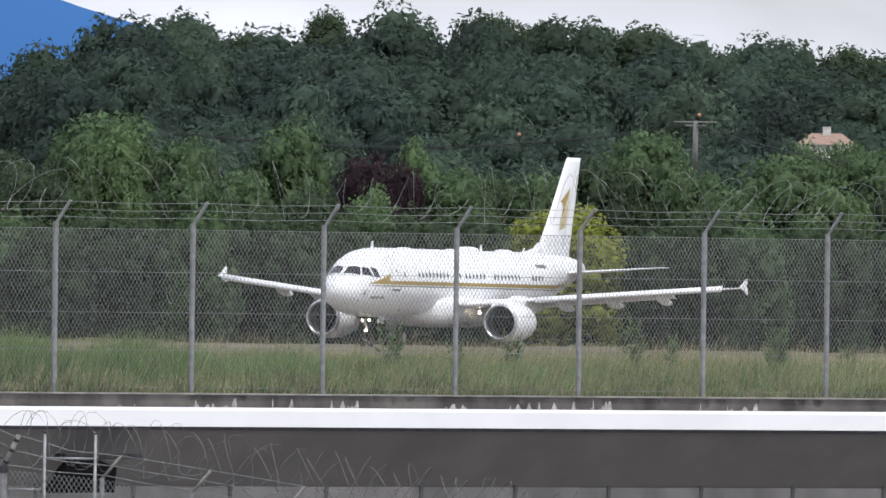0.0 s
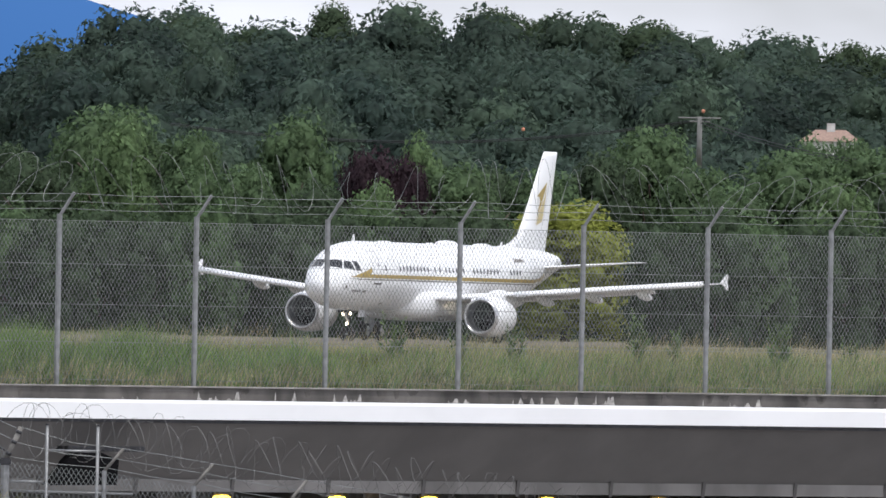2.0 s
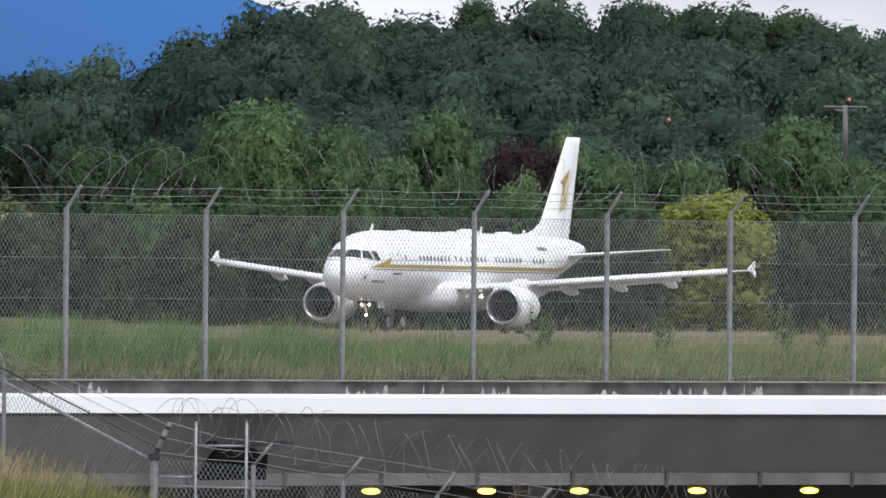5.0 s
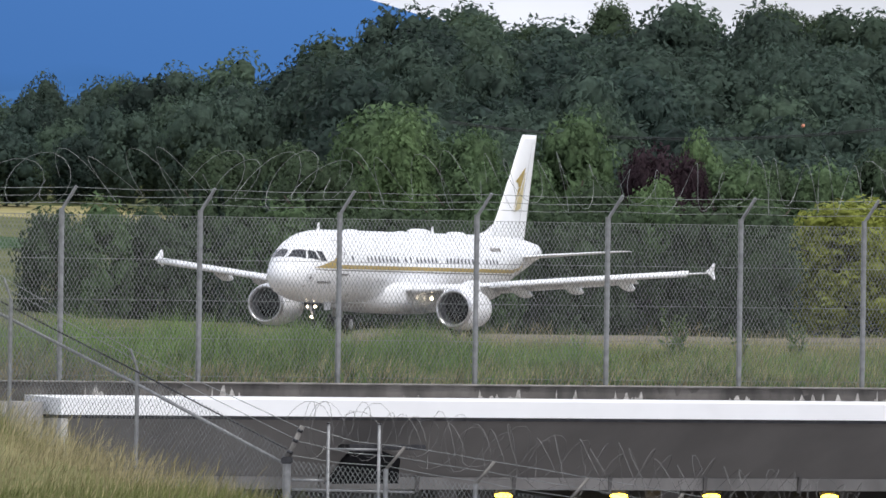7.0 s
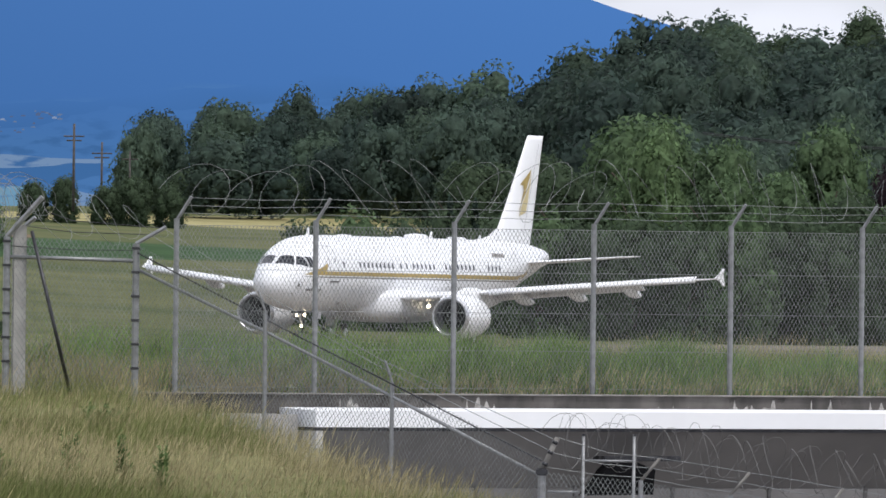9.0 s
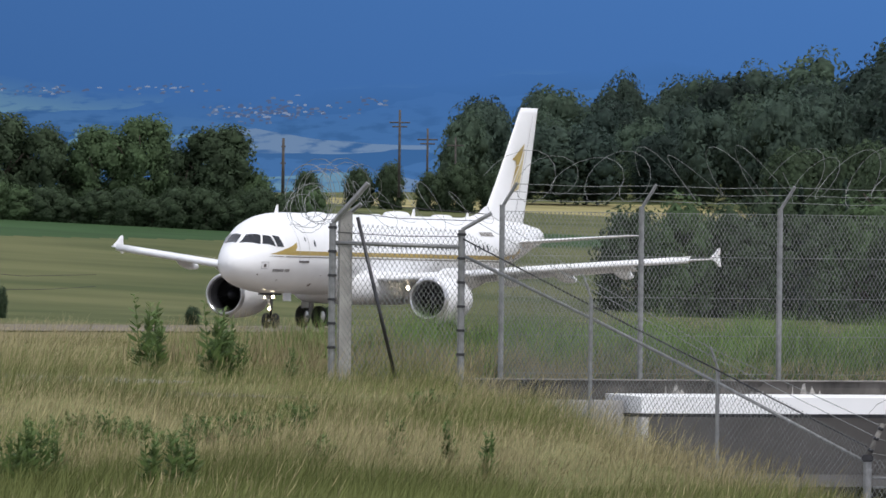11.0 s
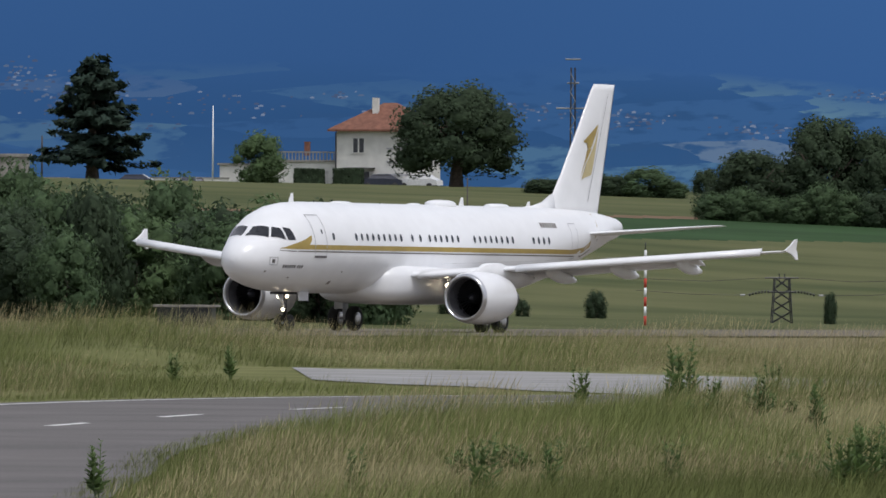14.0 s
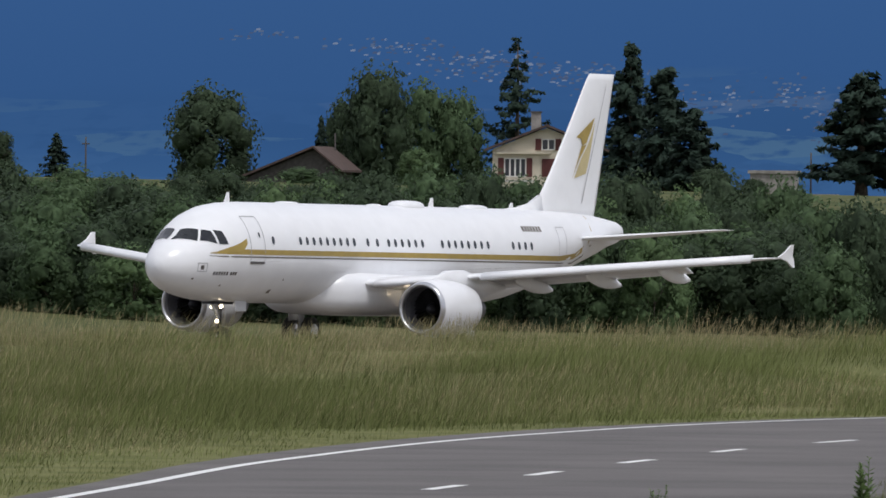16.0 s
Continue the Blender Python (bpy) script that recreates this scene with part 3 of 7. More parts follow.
# ---- fences ----
def mesh_panel(p0, p1, z0a, z1a, z0b, z1b, pitch=0.085, r=0.0042):
    """Diamond wire netting between two posts, as crossing flat wires."""
    a, b = Vector((*p0, 0)), Vector((*p1, 0))
    L = (b - a).length
    t = (b - a) / L
    nrm = Vector((-t.y, t.x, 0))
    cs = []

    def zz(u, w):
        lo = z0a + (z0b - z0a) * u / L
        hi = z1a + (z1b - z1a) * u / L
        return lo + (hi - lo) * w

    H = max(z1a - z0a, z1b - z0b)
    for sgn in (1, -1):
        u = -H
        while u < L + H:
            # wire from (u, 0) rising at 58 degrees
            k = 0.62 * sgn
            u0, w0, u1, w1 = u, 0.0, u + k * H, 1.0
            lo, hi = (u0, u1) if u0 < u1 else (u1, u0)
            ca, cb = max(0, lo), min(L, hi)
            if cb - ca > 0.02:
                wa, wb = (ca - u0) / (u1 - u0), (cb - u0) / (u1 - u0)
                pa = a + t * ca + Vector((0, 0, zz(ca, wa)))
                pb = a + t * cb + Vector((0, 0, zz(cb, wb)))
                d = (pb - pa).normalized()
                s = d.cross(nrm).normalized() * r
                off = nrm * (0.003 * sgn)
                cs.append([pa - s + off, pb - s + off, pb + s + off, pa + s + off])
            u += pitch
    return np.array([[list(v) for v in q] for q in cs])


def coil_into(v, f, a, b, za, zb, radius, turns, r=0.008, side=0.0, tilt=0.0):
    pts = []
    A, B = Vector((*a, za)), Vector((*b, zb))
    t = (B - A).normalized()
    n = Vector((-t.y, t.x, 0)).normalized()
    u = t.cross(n)
    N = int(turns * 14)
    for i in range(N + 1):
        k = i / N
        w = 2 * math.pi * turns * k
        rr = radius * (1 + 0.25 * math.sin(w * 0.37 + side) + 0.1 * math.sin(w * 0.11))
        pts.append(A.lerp(B, k) + n * math.cos(w) * rr * 0.8 + u * math.sin(w) * rr + t * (0.25 * radius * math.sin(w * 0.5) + tilt * math.cos(w + side)))
    tube_into(v, f, pts, r, 3, False)


def build_parapet_fence():
    fence = empty("perimeter_fence")
    tagged(fence, "tall chain-link airport fence with galvanised posts and razor wire", "fence")
    rng = random.Random(4)
    stops = []
    for b in (-57.5, -47.55, -37.65, -27.68, -17.88, -8.52, 0.97, 9.77, 18.65, 27.45, 36.2, 44.9):
        k = math.tan(b / 1000)
        stops.append((k * WALL_A[1] - WALL_A[0]) / (WT[0] - k * WT[1]))
    prev = None
    for s in stops:
        x, y = wall_xy(s, 0)
        v, f = [], []
        tube_into(v, f, [(x, y, 2.3), (x, y, 5.62)], 0.05, 10)
        tube_into(v, f, [(x, y, 5.58), (x + 0.27, y - 0.1, 6.02)], 0.032, 6)
        mesh_ob("post", v, f, M_GALV, fence)
        if prev:
            cs = mesh_panel(prev, (x, y), 2.46, 5.5, 2.46, 5.5)
            quads_mesh("netting", cs, M_WIRE, fence, "diamond wire netting")
            for z in (2.55, 3.25, 3.95, 4.7, 5.5):
                tube("line_wire", [(*prev, z), (x, y, z)], 0.0045, M_WIRE, fence, 4)
            for k, z in ((0.09, 5.72), (0.18, 5.86), (0.26, 6.0)):
                tube("barbed_wire", [(prev[0] + k, prev[1] - 0.04, z), ((prev[0] + x) / 2 + k, (prev[1] + y) / 2 - 0.04, z - 0.03), (x + k, y - 0.04, z)], 0.0045, M_WIRE, fence, 4)
            vv, ff = [], []
            coil_into(vv, ff, (prev[0] + 0.1, prev[1]), (x + 0.1, y), 6.2 + rng.uniform(-0.1, 0.1), 6.2 + rng.uniform(-0.1, 0.1), rng.uniform(0.34, 0.46), rng.choice((4.0, 5.0, 6.0)), 0.0045, rng.uniform(0, 6), rng.choice((-0.35, 0.25, 0.4)))
            mesh_ob("razor_coil", vv, ff, M_WIRE, fence, "tangled razor wire coil")
        prev = (x, y)


build_parapet_fence()


def build_corner_fence():
    fence = empty("corner_fence")
    tagged(fence, "chain-link fence stepping down the bank from a concrete corner post", "fence")
    bm = bmesh.new()
    box_bm(bm, (0.235, 0.26, 3.2), (-16.82, 244.45, 3.85), 8, 0.02)
    part("concrete_post", bm, M_POSTCONC, fence, "square weathered concrete corner post")
    P = [(-17.03, 244.3, 5.24, 2.2), (-14.78, 244.5, 5.14, 2.2), (-12.42, 242.9, 3.98, 1.2), (-10.14, 241.4, 2.8, 0.2), (-7.48, 239.6, 1.55, -0.8)]
    for i, (x, y, zt, zb) in enumerate(P[:-1]):
        v, f = [], []
        tube_into(v, f, [(x, y, zb), (x, y, zt)], 0.062 if i < 2 else 0.036, 10)
        if i == 1:
            tube_into(v, f, [(x, y, zt), (x + 0.52, y, zt + 0.30)], 0.04, 6)
        elif i == 0:
            tube_into(v, f, [(x, y, zt), (x + 0.62, y - 0.1, zt + 0.70)], 0.05, 6)
            tube_into(v, f, [(x + 0.08, y + 0.3, zt + 0.02), (x + 0.48, y + 0.2, zt + 0.34)], 0.04, 6)
        else:
            tube_into(v, f, [(x, y, zt), (x - 0.13, y, zt + 0.37)], 0.024, 6)
        post = mesh_ob("post", v, f, M_GALV, fence)
        if i < 2:
            for k in range(6):
                box("clamp", (0.15, 0.15, 0.045), (x, y, zt - 0.08 - 0.42 * k), M_DARKMETAL, post, 0, 0.008)
    for (xa, ya, ta, ba), (xb, yb, tb, bb) in zip(P, P[1:]):
        cs = mesh_panel((xa, ya), (xb, yb), ba, ta, bb, tb)
        quads_mesh("netting", cs, M_WIRE, fence, "diamond wire netting")
    tube("rail", [(-17.0, 244.3, 4.89), (-14.8, 244.5, 4.84)], 0.035, M_GALV, fence)
    tube("rail", [(-14.7, 244.45, 4.67), (-12.27, 242.9, 3.56), (-10.12, 241.4, 2.54), (-7.55, 239.7, 1.26)], 0.03, M_GALV, fence)
    tube("barbed_wire", [(-14.75, 244.45, 4.98), (-11.76, 242.6, 3.53), (-10.19, 241.4, 2.79), (-7.5, 239.7, 1.5)], 0.014, M_DARKMETAL, fence, 5)
    tube("barbed_wire", [(-14.3, 244.4, 5.42), (-12.5, 242.9, 4.32), (-10.27, 241.4, 3.15), (-7.3, 239.6, 1.88)], 0.006, M_WIRE, fence, 4)
    tube("barbed_wire", [(-14.5, 244.4, 5.28), (-12.45, 242.9, 4.15), (-10.2, 241.4, 2.98), (-7.4, 239.6, 1.7)], 0.006, M_WIRE, fence, 4)
    tube("brace", [(-16.59, 244.2, 5.34), (-15.85, 244.0, 2.4)], 0.034, M_DARKMETAL, fence)
    for z0, z1 in ((5.08, 5.02), (5.42, 5.3), (5.7, 5.42)):
        tube("barbed_wire", [(-17.0 + (z0 - 5.08), 244.3, z0), (-15.9, 244.4, (z0 + z1) / 2 - 0.03), (-14.75 + (z1 - 5.0), 244.5, z1)], 0.007, M_DARKMETAL, fence, 4)
    v, f = [], []
    coil_into(v, f, (-17.45, 243.2), (-17.2, 246.2), 5.72, 5.80, 0.46, 6, 0.005, 0, 0.2)
    coil_into(v, f, (-17.1, 243.4), (-16.6, 246.6), 5.85, 6.0, 0.36, 5, 0.005, 2, 0.3)
    coil_into(v, f, (-17.6, 243.6), (-17.3, 246.0), 5.45, 5.6, 0.34, 4, 0.005, 4, 0.2)
    mesh_ob("razor_coil", v, f, M_WIRE, fence, "loose razor wire coil over the corner post")
    vv, ff = [], []
    coil_into(vv, ff, (-16.6, 244.4), (-14.5, 244.5), 5.55, 5.55, 0.34, 5, 0.0045, 1, 0.3)
    mesh_ob("razor_coil", vv, ff, M_WIRE, fence)

    low = empty("lower_fence")
    tagged(low, "low chain-link fence with slanting arms and razor wire before the tunnel", "fence")
    Q = [(-7.48, 239.6, 1.33), (-5.79, 239.9, 1.18), (-4.24, 239.4, 0.96), (-2.62, 238.6, 0.72), (-1.0, 238.2, 0.48), (0.6, 237.8, 0.24), (2.3, 237.2, 0.0)]
    for i, (x, y, zt) in enumerate(Q):
        v, f = [], []
        r = 0.07 if i == 0 else 0.04
        tube_into(v, f, [(x, y, -3.2), (x, y, zt)], r, 10)
        post = mesh_ob("post", v, f, M_GALV, low)
        dx, dz = (0.26, 0.57) if i == 0 else (0.32, 0.38)
        tube("arm", [(x - 0.01, y, zt - 0.02), (x + dx, y, zt + dz)], 0.045 if i == 0 else 0.026, M_COPING, post, 8)
        if i == 0:
            for k in (0.2, 0.55, 0.85):
                tube("strap", [(x + dx * k - 0.012, y, zt + dz * k - 0.026), (x + dx * k + 0.012, y, zt + dz * k + 0.026)], 0.055, M_DARKMETAL, post, 8)
            box("collar", (0.2, 0.2, 0.12), (x, y, zt - 0.02), M_DARKMETAL, post, 0, 0.02)
    for n, ((xa, ya, ta), (xb, yb, tb)) in enumerate(zip(Q, Q[1:])):
        cs = mesh_panel((xa, ya), (xb, yb), -1.5, ta - 0.02, -1.5, tb - 0.02)
        quads_mesh("netting", cs, M_WIRE, low, "diamond wire netting")
        for k in (0.12, 0.55, 1.0):
            da = (0.26 * k, 0.57 * k) if n == 0 else (0.32 * k, 0.38 * k)
            tube("barbed_wire", [(xa + da[0], ya, ta + da[1]), ((xa + xb) / 2 + 0.3 * k, (ya + yb) / 2, (ta + tb) / 2 + 0.42 * k - 0.03), (xb + 0.32 * k, yb, tb + 0.38 * k)], 0.0055, M_WIRE, low, 4)
        v, f = [], []
        for tl in (0.26, -0.22):
            coil_into(v, f, (xa + 0.2, ya + 0.15), (xb + 0.2, yb + 0.15), ta + 0.56, tb + 0.58, 0.40, 5 if tl > 0 else 4, 0.0042, xa * 1.7, tl)
        mesh_ob("razor_coil", v, f, M_OLDWIRE, low, "razor wire coil")
    gate = empty("gate_frame", (0, 0, 0))
    tagged(gate, "open galvanised steel gate frame with wire netting", "gate")
    for x in (-6.79, -5.92):
        tube("upright", [(x, 240.2, -3.2), (x, 240.2, 1.93)], 0.026, M_GALV, gate)
        tube("cap", [(x, 240.2, 1.93), (x, 240.2, 1.96)], 0.034, M_DARKMETAL, gate)
    tube("crossbar", [(-6.79, 240.2, 1.50), (-5.92, 240.2, 1.50)], 0.022, M_GALV, gate)
    tube("crossbar", [(-7.41, 240.2, 0.96), (-6.85, 240.2, 0.96)], 0.022, M_GALV, gate)
    tube("crossbar", [(-7.4, 240.2, 0.80), (-5.3, 240.2, 0.78)], 0.02, M_GALV, gate)


build_corner_fence()

# ---- the airliner: local x ahead, y to its left, z up; origin on the ground between the main wheels ----
NOSE_X = 17.7
SECT = [  # aft of nose, half width, top, bottom
    (0.0, 0.03, 3.20, 3.14), (0.05, 0.26, 3.42, 2.91), (0.2, 0.52, 3.68, 2.66), (0.5, 0.80, 3.97, 2.43), (0.9, 1.05, 4.22, 2.24),
    (1.35, 1.26, 4.44, 2.10), (1.9, 1.46, 4.86, 1.98), (2.4, 1.60, 5.20, 1.90), (3.0, 1.73, 5.48, 1.83), (3.8, 1.84, 5.70, 1.78),
    (4.8, 1.93, 5.82, 1.75), (6.0, 1.97, 5.87, 1.73), (8.0, 1.975, 5.87, 1.73), (12, 1.975, 5.87, 1.73), (18, 1.975, 5.87, 1.73), (23, 1.975, 5.87, 1.73),
    (25, 1.96, 5.87, 1.80), (27, 1.88, 5.87, 2.06), (29, 1.72, 5.86, 2.46), (31, 1.47, 5.84, 2.94), (33, 1.15, 5.79, 3.46), (35, 0.78, 5.68, 3.97),
    (36.2, 0.50, 5.54, 4.32), (37.0, 0.38, 5.44, 4.48), (37.45, 0.26, 5.31, 4.62), (37.6, 0.12, 5.15, 4.78)]


def sect(x):
    for a, b in zip(SECT, SECT[1:]):
        if x <= b[0]:
            t = (x - a[0]) / (b[0] - a[0])
            return tuple(a[i] + (b[i] - a[i]) * t for i in (1, 2, 3))
    return SECT[-1][1:]


def hull(x, ang, lift=0.0):
    """A point of the fuselage's skin: x aft of the nose, ang up from the left beam (degrees)."""
    w, t, b = sect(x)
    c, h = (t + b) / 2, (t - b) / 2
    a = radians(ang)
    return Vector((NOSE_X - x, (w + lift) * math.cos(a), c + (h + lift) * math.sin(a)))


def hull_z(x, z, side, lift=0.0):
    w, t, b = sect(x)
    c, h = (t + b) / 2, (t - b) / 2
    s = max(-1, min(1, (z - c) / h))
    a = math.degrees(math.asin(s))
    p = hull(x, a, lift)
    p.y *= side
    return p


def skin_patch(name, outline, side, material, parent, label="", lift=0.015, sub=1):
    """A patch laid on the skin; outline: rows of (x, z low, z high)."""
    verts, faces = [], []
    for x, z0, z1 in outline:
        for k in range(sub + 1):
            verts.append(hull_z(x, z0 + (z1 - z0) * k / sub, side, lift))
    m = sub + 1
    for i in range(len(outline) - 1):
        for k in range(sub):
            q = (i * m + k, i * m + k + 1, (i + 1) * m + k + 1, (i + 1) * m + k)
            faces.append(q if side > 0 else q[::-1])
    return mesh_ob(name, verts, faces, material, parent, label, smooth=True)


def airfoil(chord, thick, n=9):
    """Closed section: (x aft from leading edge, z)."""
    up, lo = [], []
    for i in range(n + 1):
        x = 0.5 * (1 - math.cos(math.pi * i / n))
        y = 5 * thick * (0.2969 * math.sqrt(x) - 0.126 * x - 0.3516 * x * x + 0.2843 * x ** 3 - 0.1036 * x ** 4)
        up.append((x * chord, y * chord * 0.62))
        lo.append((x * chord, -y * chord * 0.38))
    return up + lo[::-1][1:-1]


def wing_loft(name, stations, side, material, parent, label="", vertical=False):
    rings = []
    for y, xle, z, chord, th in stations:
        r = []
        for ax, az in airfoil(chord, th):
            if vertical:
                r.append(Vector((NOSE_X - xle - ax, az * 1.3, z)))
            else:
                r.append(Vector((NOSE_X - xle - ax, side * y, z + az)))
        rings.append(r if side > 0 else r[::-1])
    return loft(name, rings, material, parent, label)


def wing_at(y):
    """Leading edge x, z, chord of the wing at span y."""
    xle = 12.6 + (y - 1.9) * 0.535
    z = 2.56 + (y - 1.9) * 0.0945
    te = 19.3 if y < 6.4 else 19.3 + (y - 6.4) * 0.262
    return xle, z, te - xle


def surf_ring(xs, cx_y, cz, radii, n=28, ry=1.0):
    return [[Vector((NOSE_X - x, cx_y + r * math.cos(2 * math.pi * k / n), cz + ry * r * math.sin(2 * math.pi * k / n))) for k in range(n)] for x, r in zip(xs, radii)]


def build_airliner():
    plane = empty("airliner")
    tagged(plane, "white twin-engine jet airliner with gold stripe rolling along the runway", "airplane")
    N = 48
    rings = []
    xs = sorted({s[0] for s in SECT} | {float(x) for x in range(7, 37)} | {0.1, 0.35, 0.7, 1.1, 1.6, 2.15, 2.7, 3.4})
    for x in xs:
        rings.append([hull(x, 360 * k / N) for k in range(N)])
    body = loft("fuselage", [r[::-1] for r in rings], M_WHITE, plane)
    # wing-body fairing
    rr = []
    for x, w, up, dn in ((10.6, 0.5, 0.10, 0.42), (11.0, 1.25, 0.36, 0.66), (11.45, 1.90, 0.72, 0.84), (12.0, 2.16, 0.92, 0.94), (12.9, 2.26, 0.98, 0.98), (15, 2.28, 0.92, 1.0), (18, 2.24, 0.85, 0.98), (20.4, 2.0, 0.62, 0.86), (22.2, 1.4, 0.36, 0.62), (23.4, 0.6, 0.12, 0.40)):
        rr.append([Vector((NOSE_X - x, w * math.copysign(abs(math.cos(a)) ** 0.55, math.cos(a)), 2.25 + (up if math.sin(a) > 0 else dn) * math.copysign(abs(math.sin(a)) ** 0.62, math.sin(a)))) for a in [-2 * math.pi * k / 36 for k in range(36)]])
    loft("belly_fairing", rr, M_WHITE, plane, "smooth wing root fairing")
    # cockpit windows
    for side in (1, -1):
        def wind(name, angs):
            v = [hull(x, a, 0.018) for x, a in angs]
            for p in v:
                p.y *= side
            # grid of 4 x 4 between the four corners so that it follows the skin
            g, ff = [], []
            (x0, a0), (x1, a1), (x2, a2), (x3, a3) = angs
            for i in range(5):
                for k in range(5):
                    u, t = i / 4, k / 4
                    xx = (x0 * (1 - u) + x1 * u) * (1 - t) + (x3 * (1 - u) + x2 * u) * t
                    aa = (a0 * (1 - u) + a1 * u) * (1 - t) + (a3 * (1 - u) + a2 * u) * t
                    p = hull(xx, aa, 0.02)
                    p.y *= side
                    g.append(p)
            for i in range(4):
                for k in range(4):
                    q = (i * 5 + k, (i + 1) * 5 + k, (i + 1) * 5 + k + 1, i * 5 + k + 1)
                    ff.append(q if side < 0 else q[::-1])
            mesh_ob(name, g, ff, M_GLASS, plane, "dark cockpit window", smooth=True)
        wind("windshield", [(0.98, 85), (1.58, 43), (1.96, 58), (1.66, 85)])
        wind("cockpit_window", [(1.68, 41), (2.34, 21), (2.32, 43), (2.03, 55)])
        wind("cockpit_window", [(2.45, 19.5), (2.93, 15), (2.80, 35), (2.43, 42.5)])
    # gold stripe, two thin lines
    for side in (1, -1):
        st = [(1.9, 3.73, 3.75), (2.4, 3.72, 3.83), (2.9, 3.71, 3.92)] + [(x, 3.71, 3.92) for x in np.arange(3.4, 30.5, 0.8)] + [(31.5, 3.80, 4.04), (32.3, 4.06, 4.33), (33.0, 4.55, 4.80), (33.4, 5.05, 5.25), (33.6, 5.55, 5.65)]
        skin_patch("gold_stripe", st, side, M_GOLD, plane, "metallic gold stripe", 0.012)
        st2 = [(1.85, 3.63, 3.65)] + [(x, 3.59, 3.645) for x in np.arange(2.6, 30.5, 0.8)] + [(31.6, 3.60, 3.66), (32.6, 3.9, 3.98), (33.3, 4.4, 4.47)]
        skin_patch("thin_stripe", st2, side, M_LINE, plane, "thin grey stripe", 0.012)
        ar = [(2.3, 3.78, 3.82), (2.8, 3.80, 3.95), (3.3, 3.80, 4.07), (3.65, 3.82, 4.17), (3.9, 3.93, 4.27), (4.12, 4.14, 4.36)]
        skin_patch("gold_arrow", ar, side, M_GOLD, plane, "gold arrowhead emblem", 0.017)
        # cabin windows
        def cab(x):
            v, f = [], []
            for k in range(10):
                a = 2 * math.pi * k / 10
                v.append(hull_z(x + 0.115 * math.cos(a), 4.31 + 0.175 * math.sin(a), side, 0.014))
            f.append(tuple(range(10)) if side < 0 else tuple(range(10))[::-1])
            mesh_ob("cabin_window", v, f, M_PANE, plane)
        for x0, n, dx in ((6.0, 1, 0.5), (8.13, 9, 0.533), (13.48, 1, 0.5), (14.25, 1, 0.5), (15.16, 6, 0.546), (19.51, 8, 0.536), (25.36, 4, 0.543)):
            for k in range(n):
                cab(x0 + dx * k)
        # doors as fine outlines
        def outline(x0, x1, z0, z1, name, mat_=M_SEAM, w=0.03, label=""):
            v, f = [], []
            loop = []
            for z in np.linspace(z0, z1, 9):
                loop.append((x0, z))
            for x in np.linspace(x0, x1, 4)[1:]:
                loop.append((x, z1))
            for z in np.linspace(z1, z0, 9)[1:]:
                loop.append((x1, z))
            for x in np.linspace(x1, x0, 4)[1:]:
                loop.append((x, z0))
            cx, cz = (x0 + x1) / 2, (z0 + z1) / 2
            for x, z in loop:
                ix = x + (w if x < cx else -w) * (abs(x - cx) > 0.01)
                iz = z + (w if z < cz else -w) * (min(abs(z - z0), abs(z - z1)) < 0.01)
                v.append(hull_z(x, z, side, 0.013))
                v.append(hull_z(ix, iz, side, 0.013))
            for i in range(len(loop) - 1):
                q = (2 * i, 2 * i + 1, 2 * i + 3, 2 * i + 2)
                f.append(q if side < 0 else q[::-1])
            mesh_ob(name, v, f, mat_, plane, label)
        outline(4.33, 5.36, 3.40, 5.28, "door_outline", M_SEAM, 0.04)
        outline(29.7, 30.5, 3.5, 5.15, "door_outline")
        skin_patch("door_sill", [(4.33, 3.34, 3.43), (4.85, 3.34, 3.43), (5.36, 3.34, 3.43)], side, M_BARS, plane, "", 0.02)
        skin_patch("door_pane", [(4.98, 4.42, 4.62), (5.09, 4.42, 4.62)], side, M_PANE, plane, "", 0.016)
        skin_patch("service_panel", [(1.43, 3.07, 3.24), (1.60, 3.07, 3.24)], side, M_BARS, plane, "", 0.014)
        outline(1.28, 1.76, 2.98, 3.34, "panel_outline")
        for k in range(9):
            x = 2.15 + k * 0.155 + (0.10 if k > 5 else 0)
            skin_patch("lettering_bar", [(x, 2.86, 3.0), (x + 0.10, 2.86, 3.0)], side, M_BARS, plane, "", 0.014)
        for k in range(7):
            x = 26.6 + k * 0.25
            skin_patch("registration_bar", [(x, 4.92, 5.14), (x + 0.17, 4.92, 5.14)], side, M_LINE, plane, "", 0.014)
        for x, z, s in ((2.9, 2.44, 0.05), (6.7, 2.23, 0.12), (7.2, 2.72, 0.05), (1.2, 2.7, 0.05), (9.6, 3.62, 0.05)):
            skin_patch("port", [(x - s, z - s * 0.6, z + s * 0.6), (x + s, z - s * 0.6, z + s * 0.6)], side, M_LINE, plane, "", 0.014)
        # wing
        stn = []
        for y in (1.2, 1.9, 3.0, 4.5, 6.4, 8.5, 11, 13.5, 15.5, 16.6, 16.95):
            xle, z, ch = wing_at(y)
            if y > 16.8:
                xle, ch = xle + 0.25, ch - 0.35
            stn.append((y, xle, z, ch, 0.155 - 0.035 * y / 17))
        wing = wing_loft("wing", stn, side, M_WHITE, plane, "white swept wing")
        # slats line and spoilers as thin grey seams
        for fr, y0, y1, mt in ((0.16, 3.0, 16.2, M_SEAM), (0.70, 6.6, 12.8, M_SEAM)):
            v, f = [], []
            for y in np.linspace(y0, y1, 12):
                xle, z, ch = wing_at(y)
                th = (0.145 - 0.03 * y / 17) * ch * 0.62 * (0.92 if fr < 0.5 else 0.62)
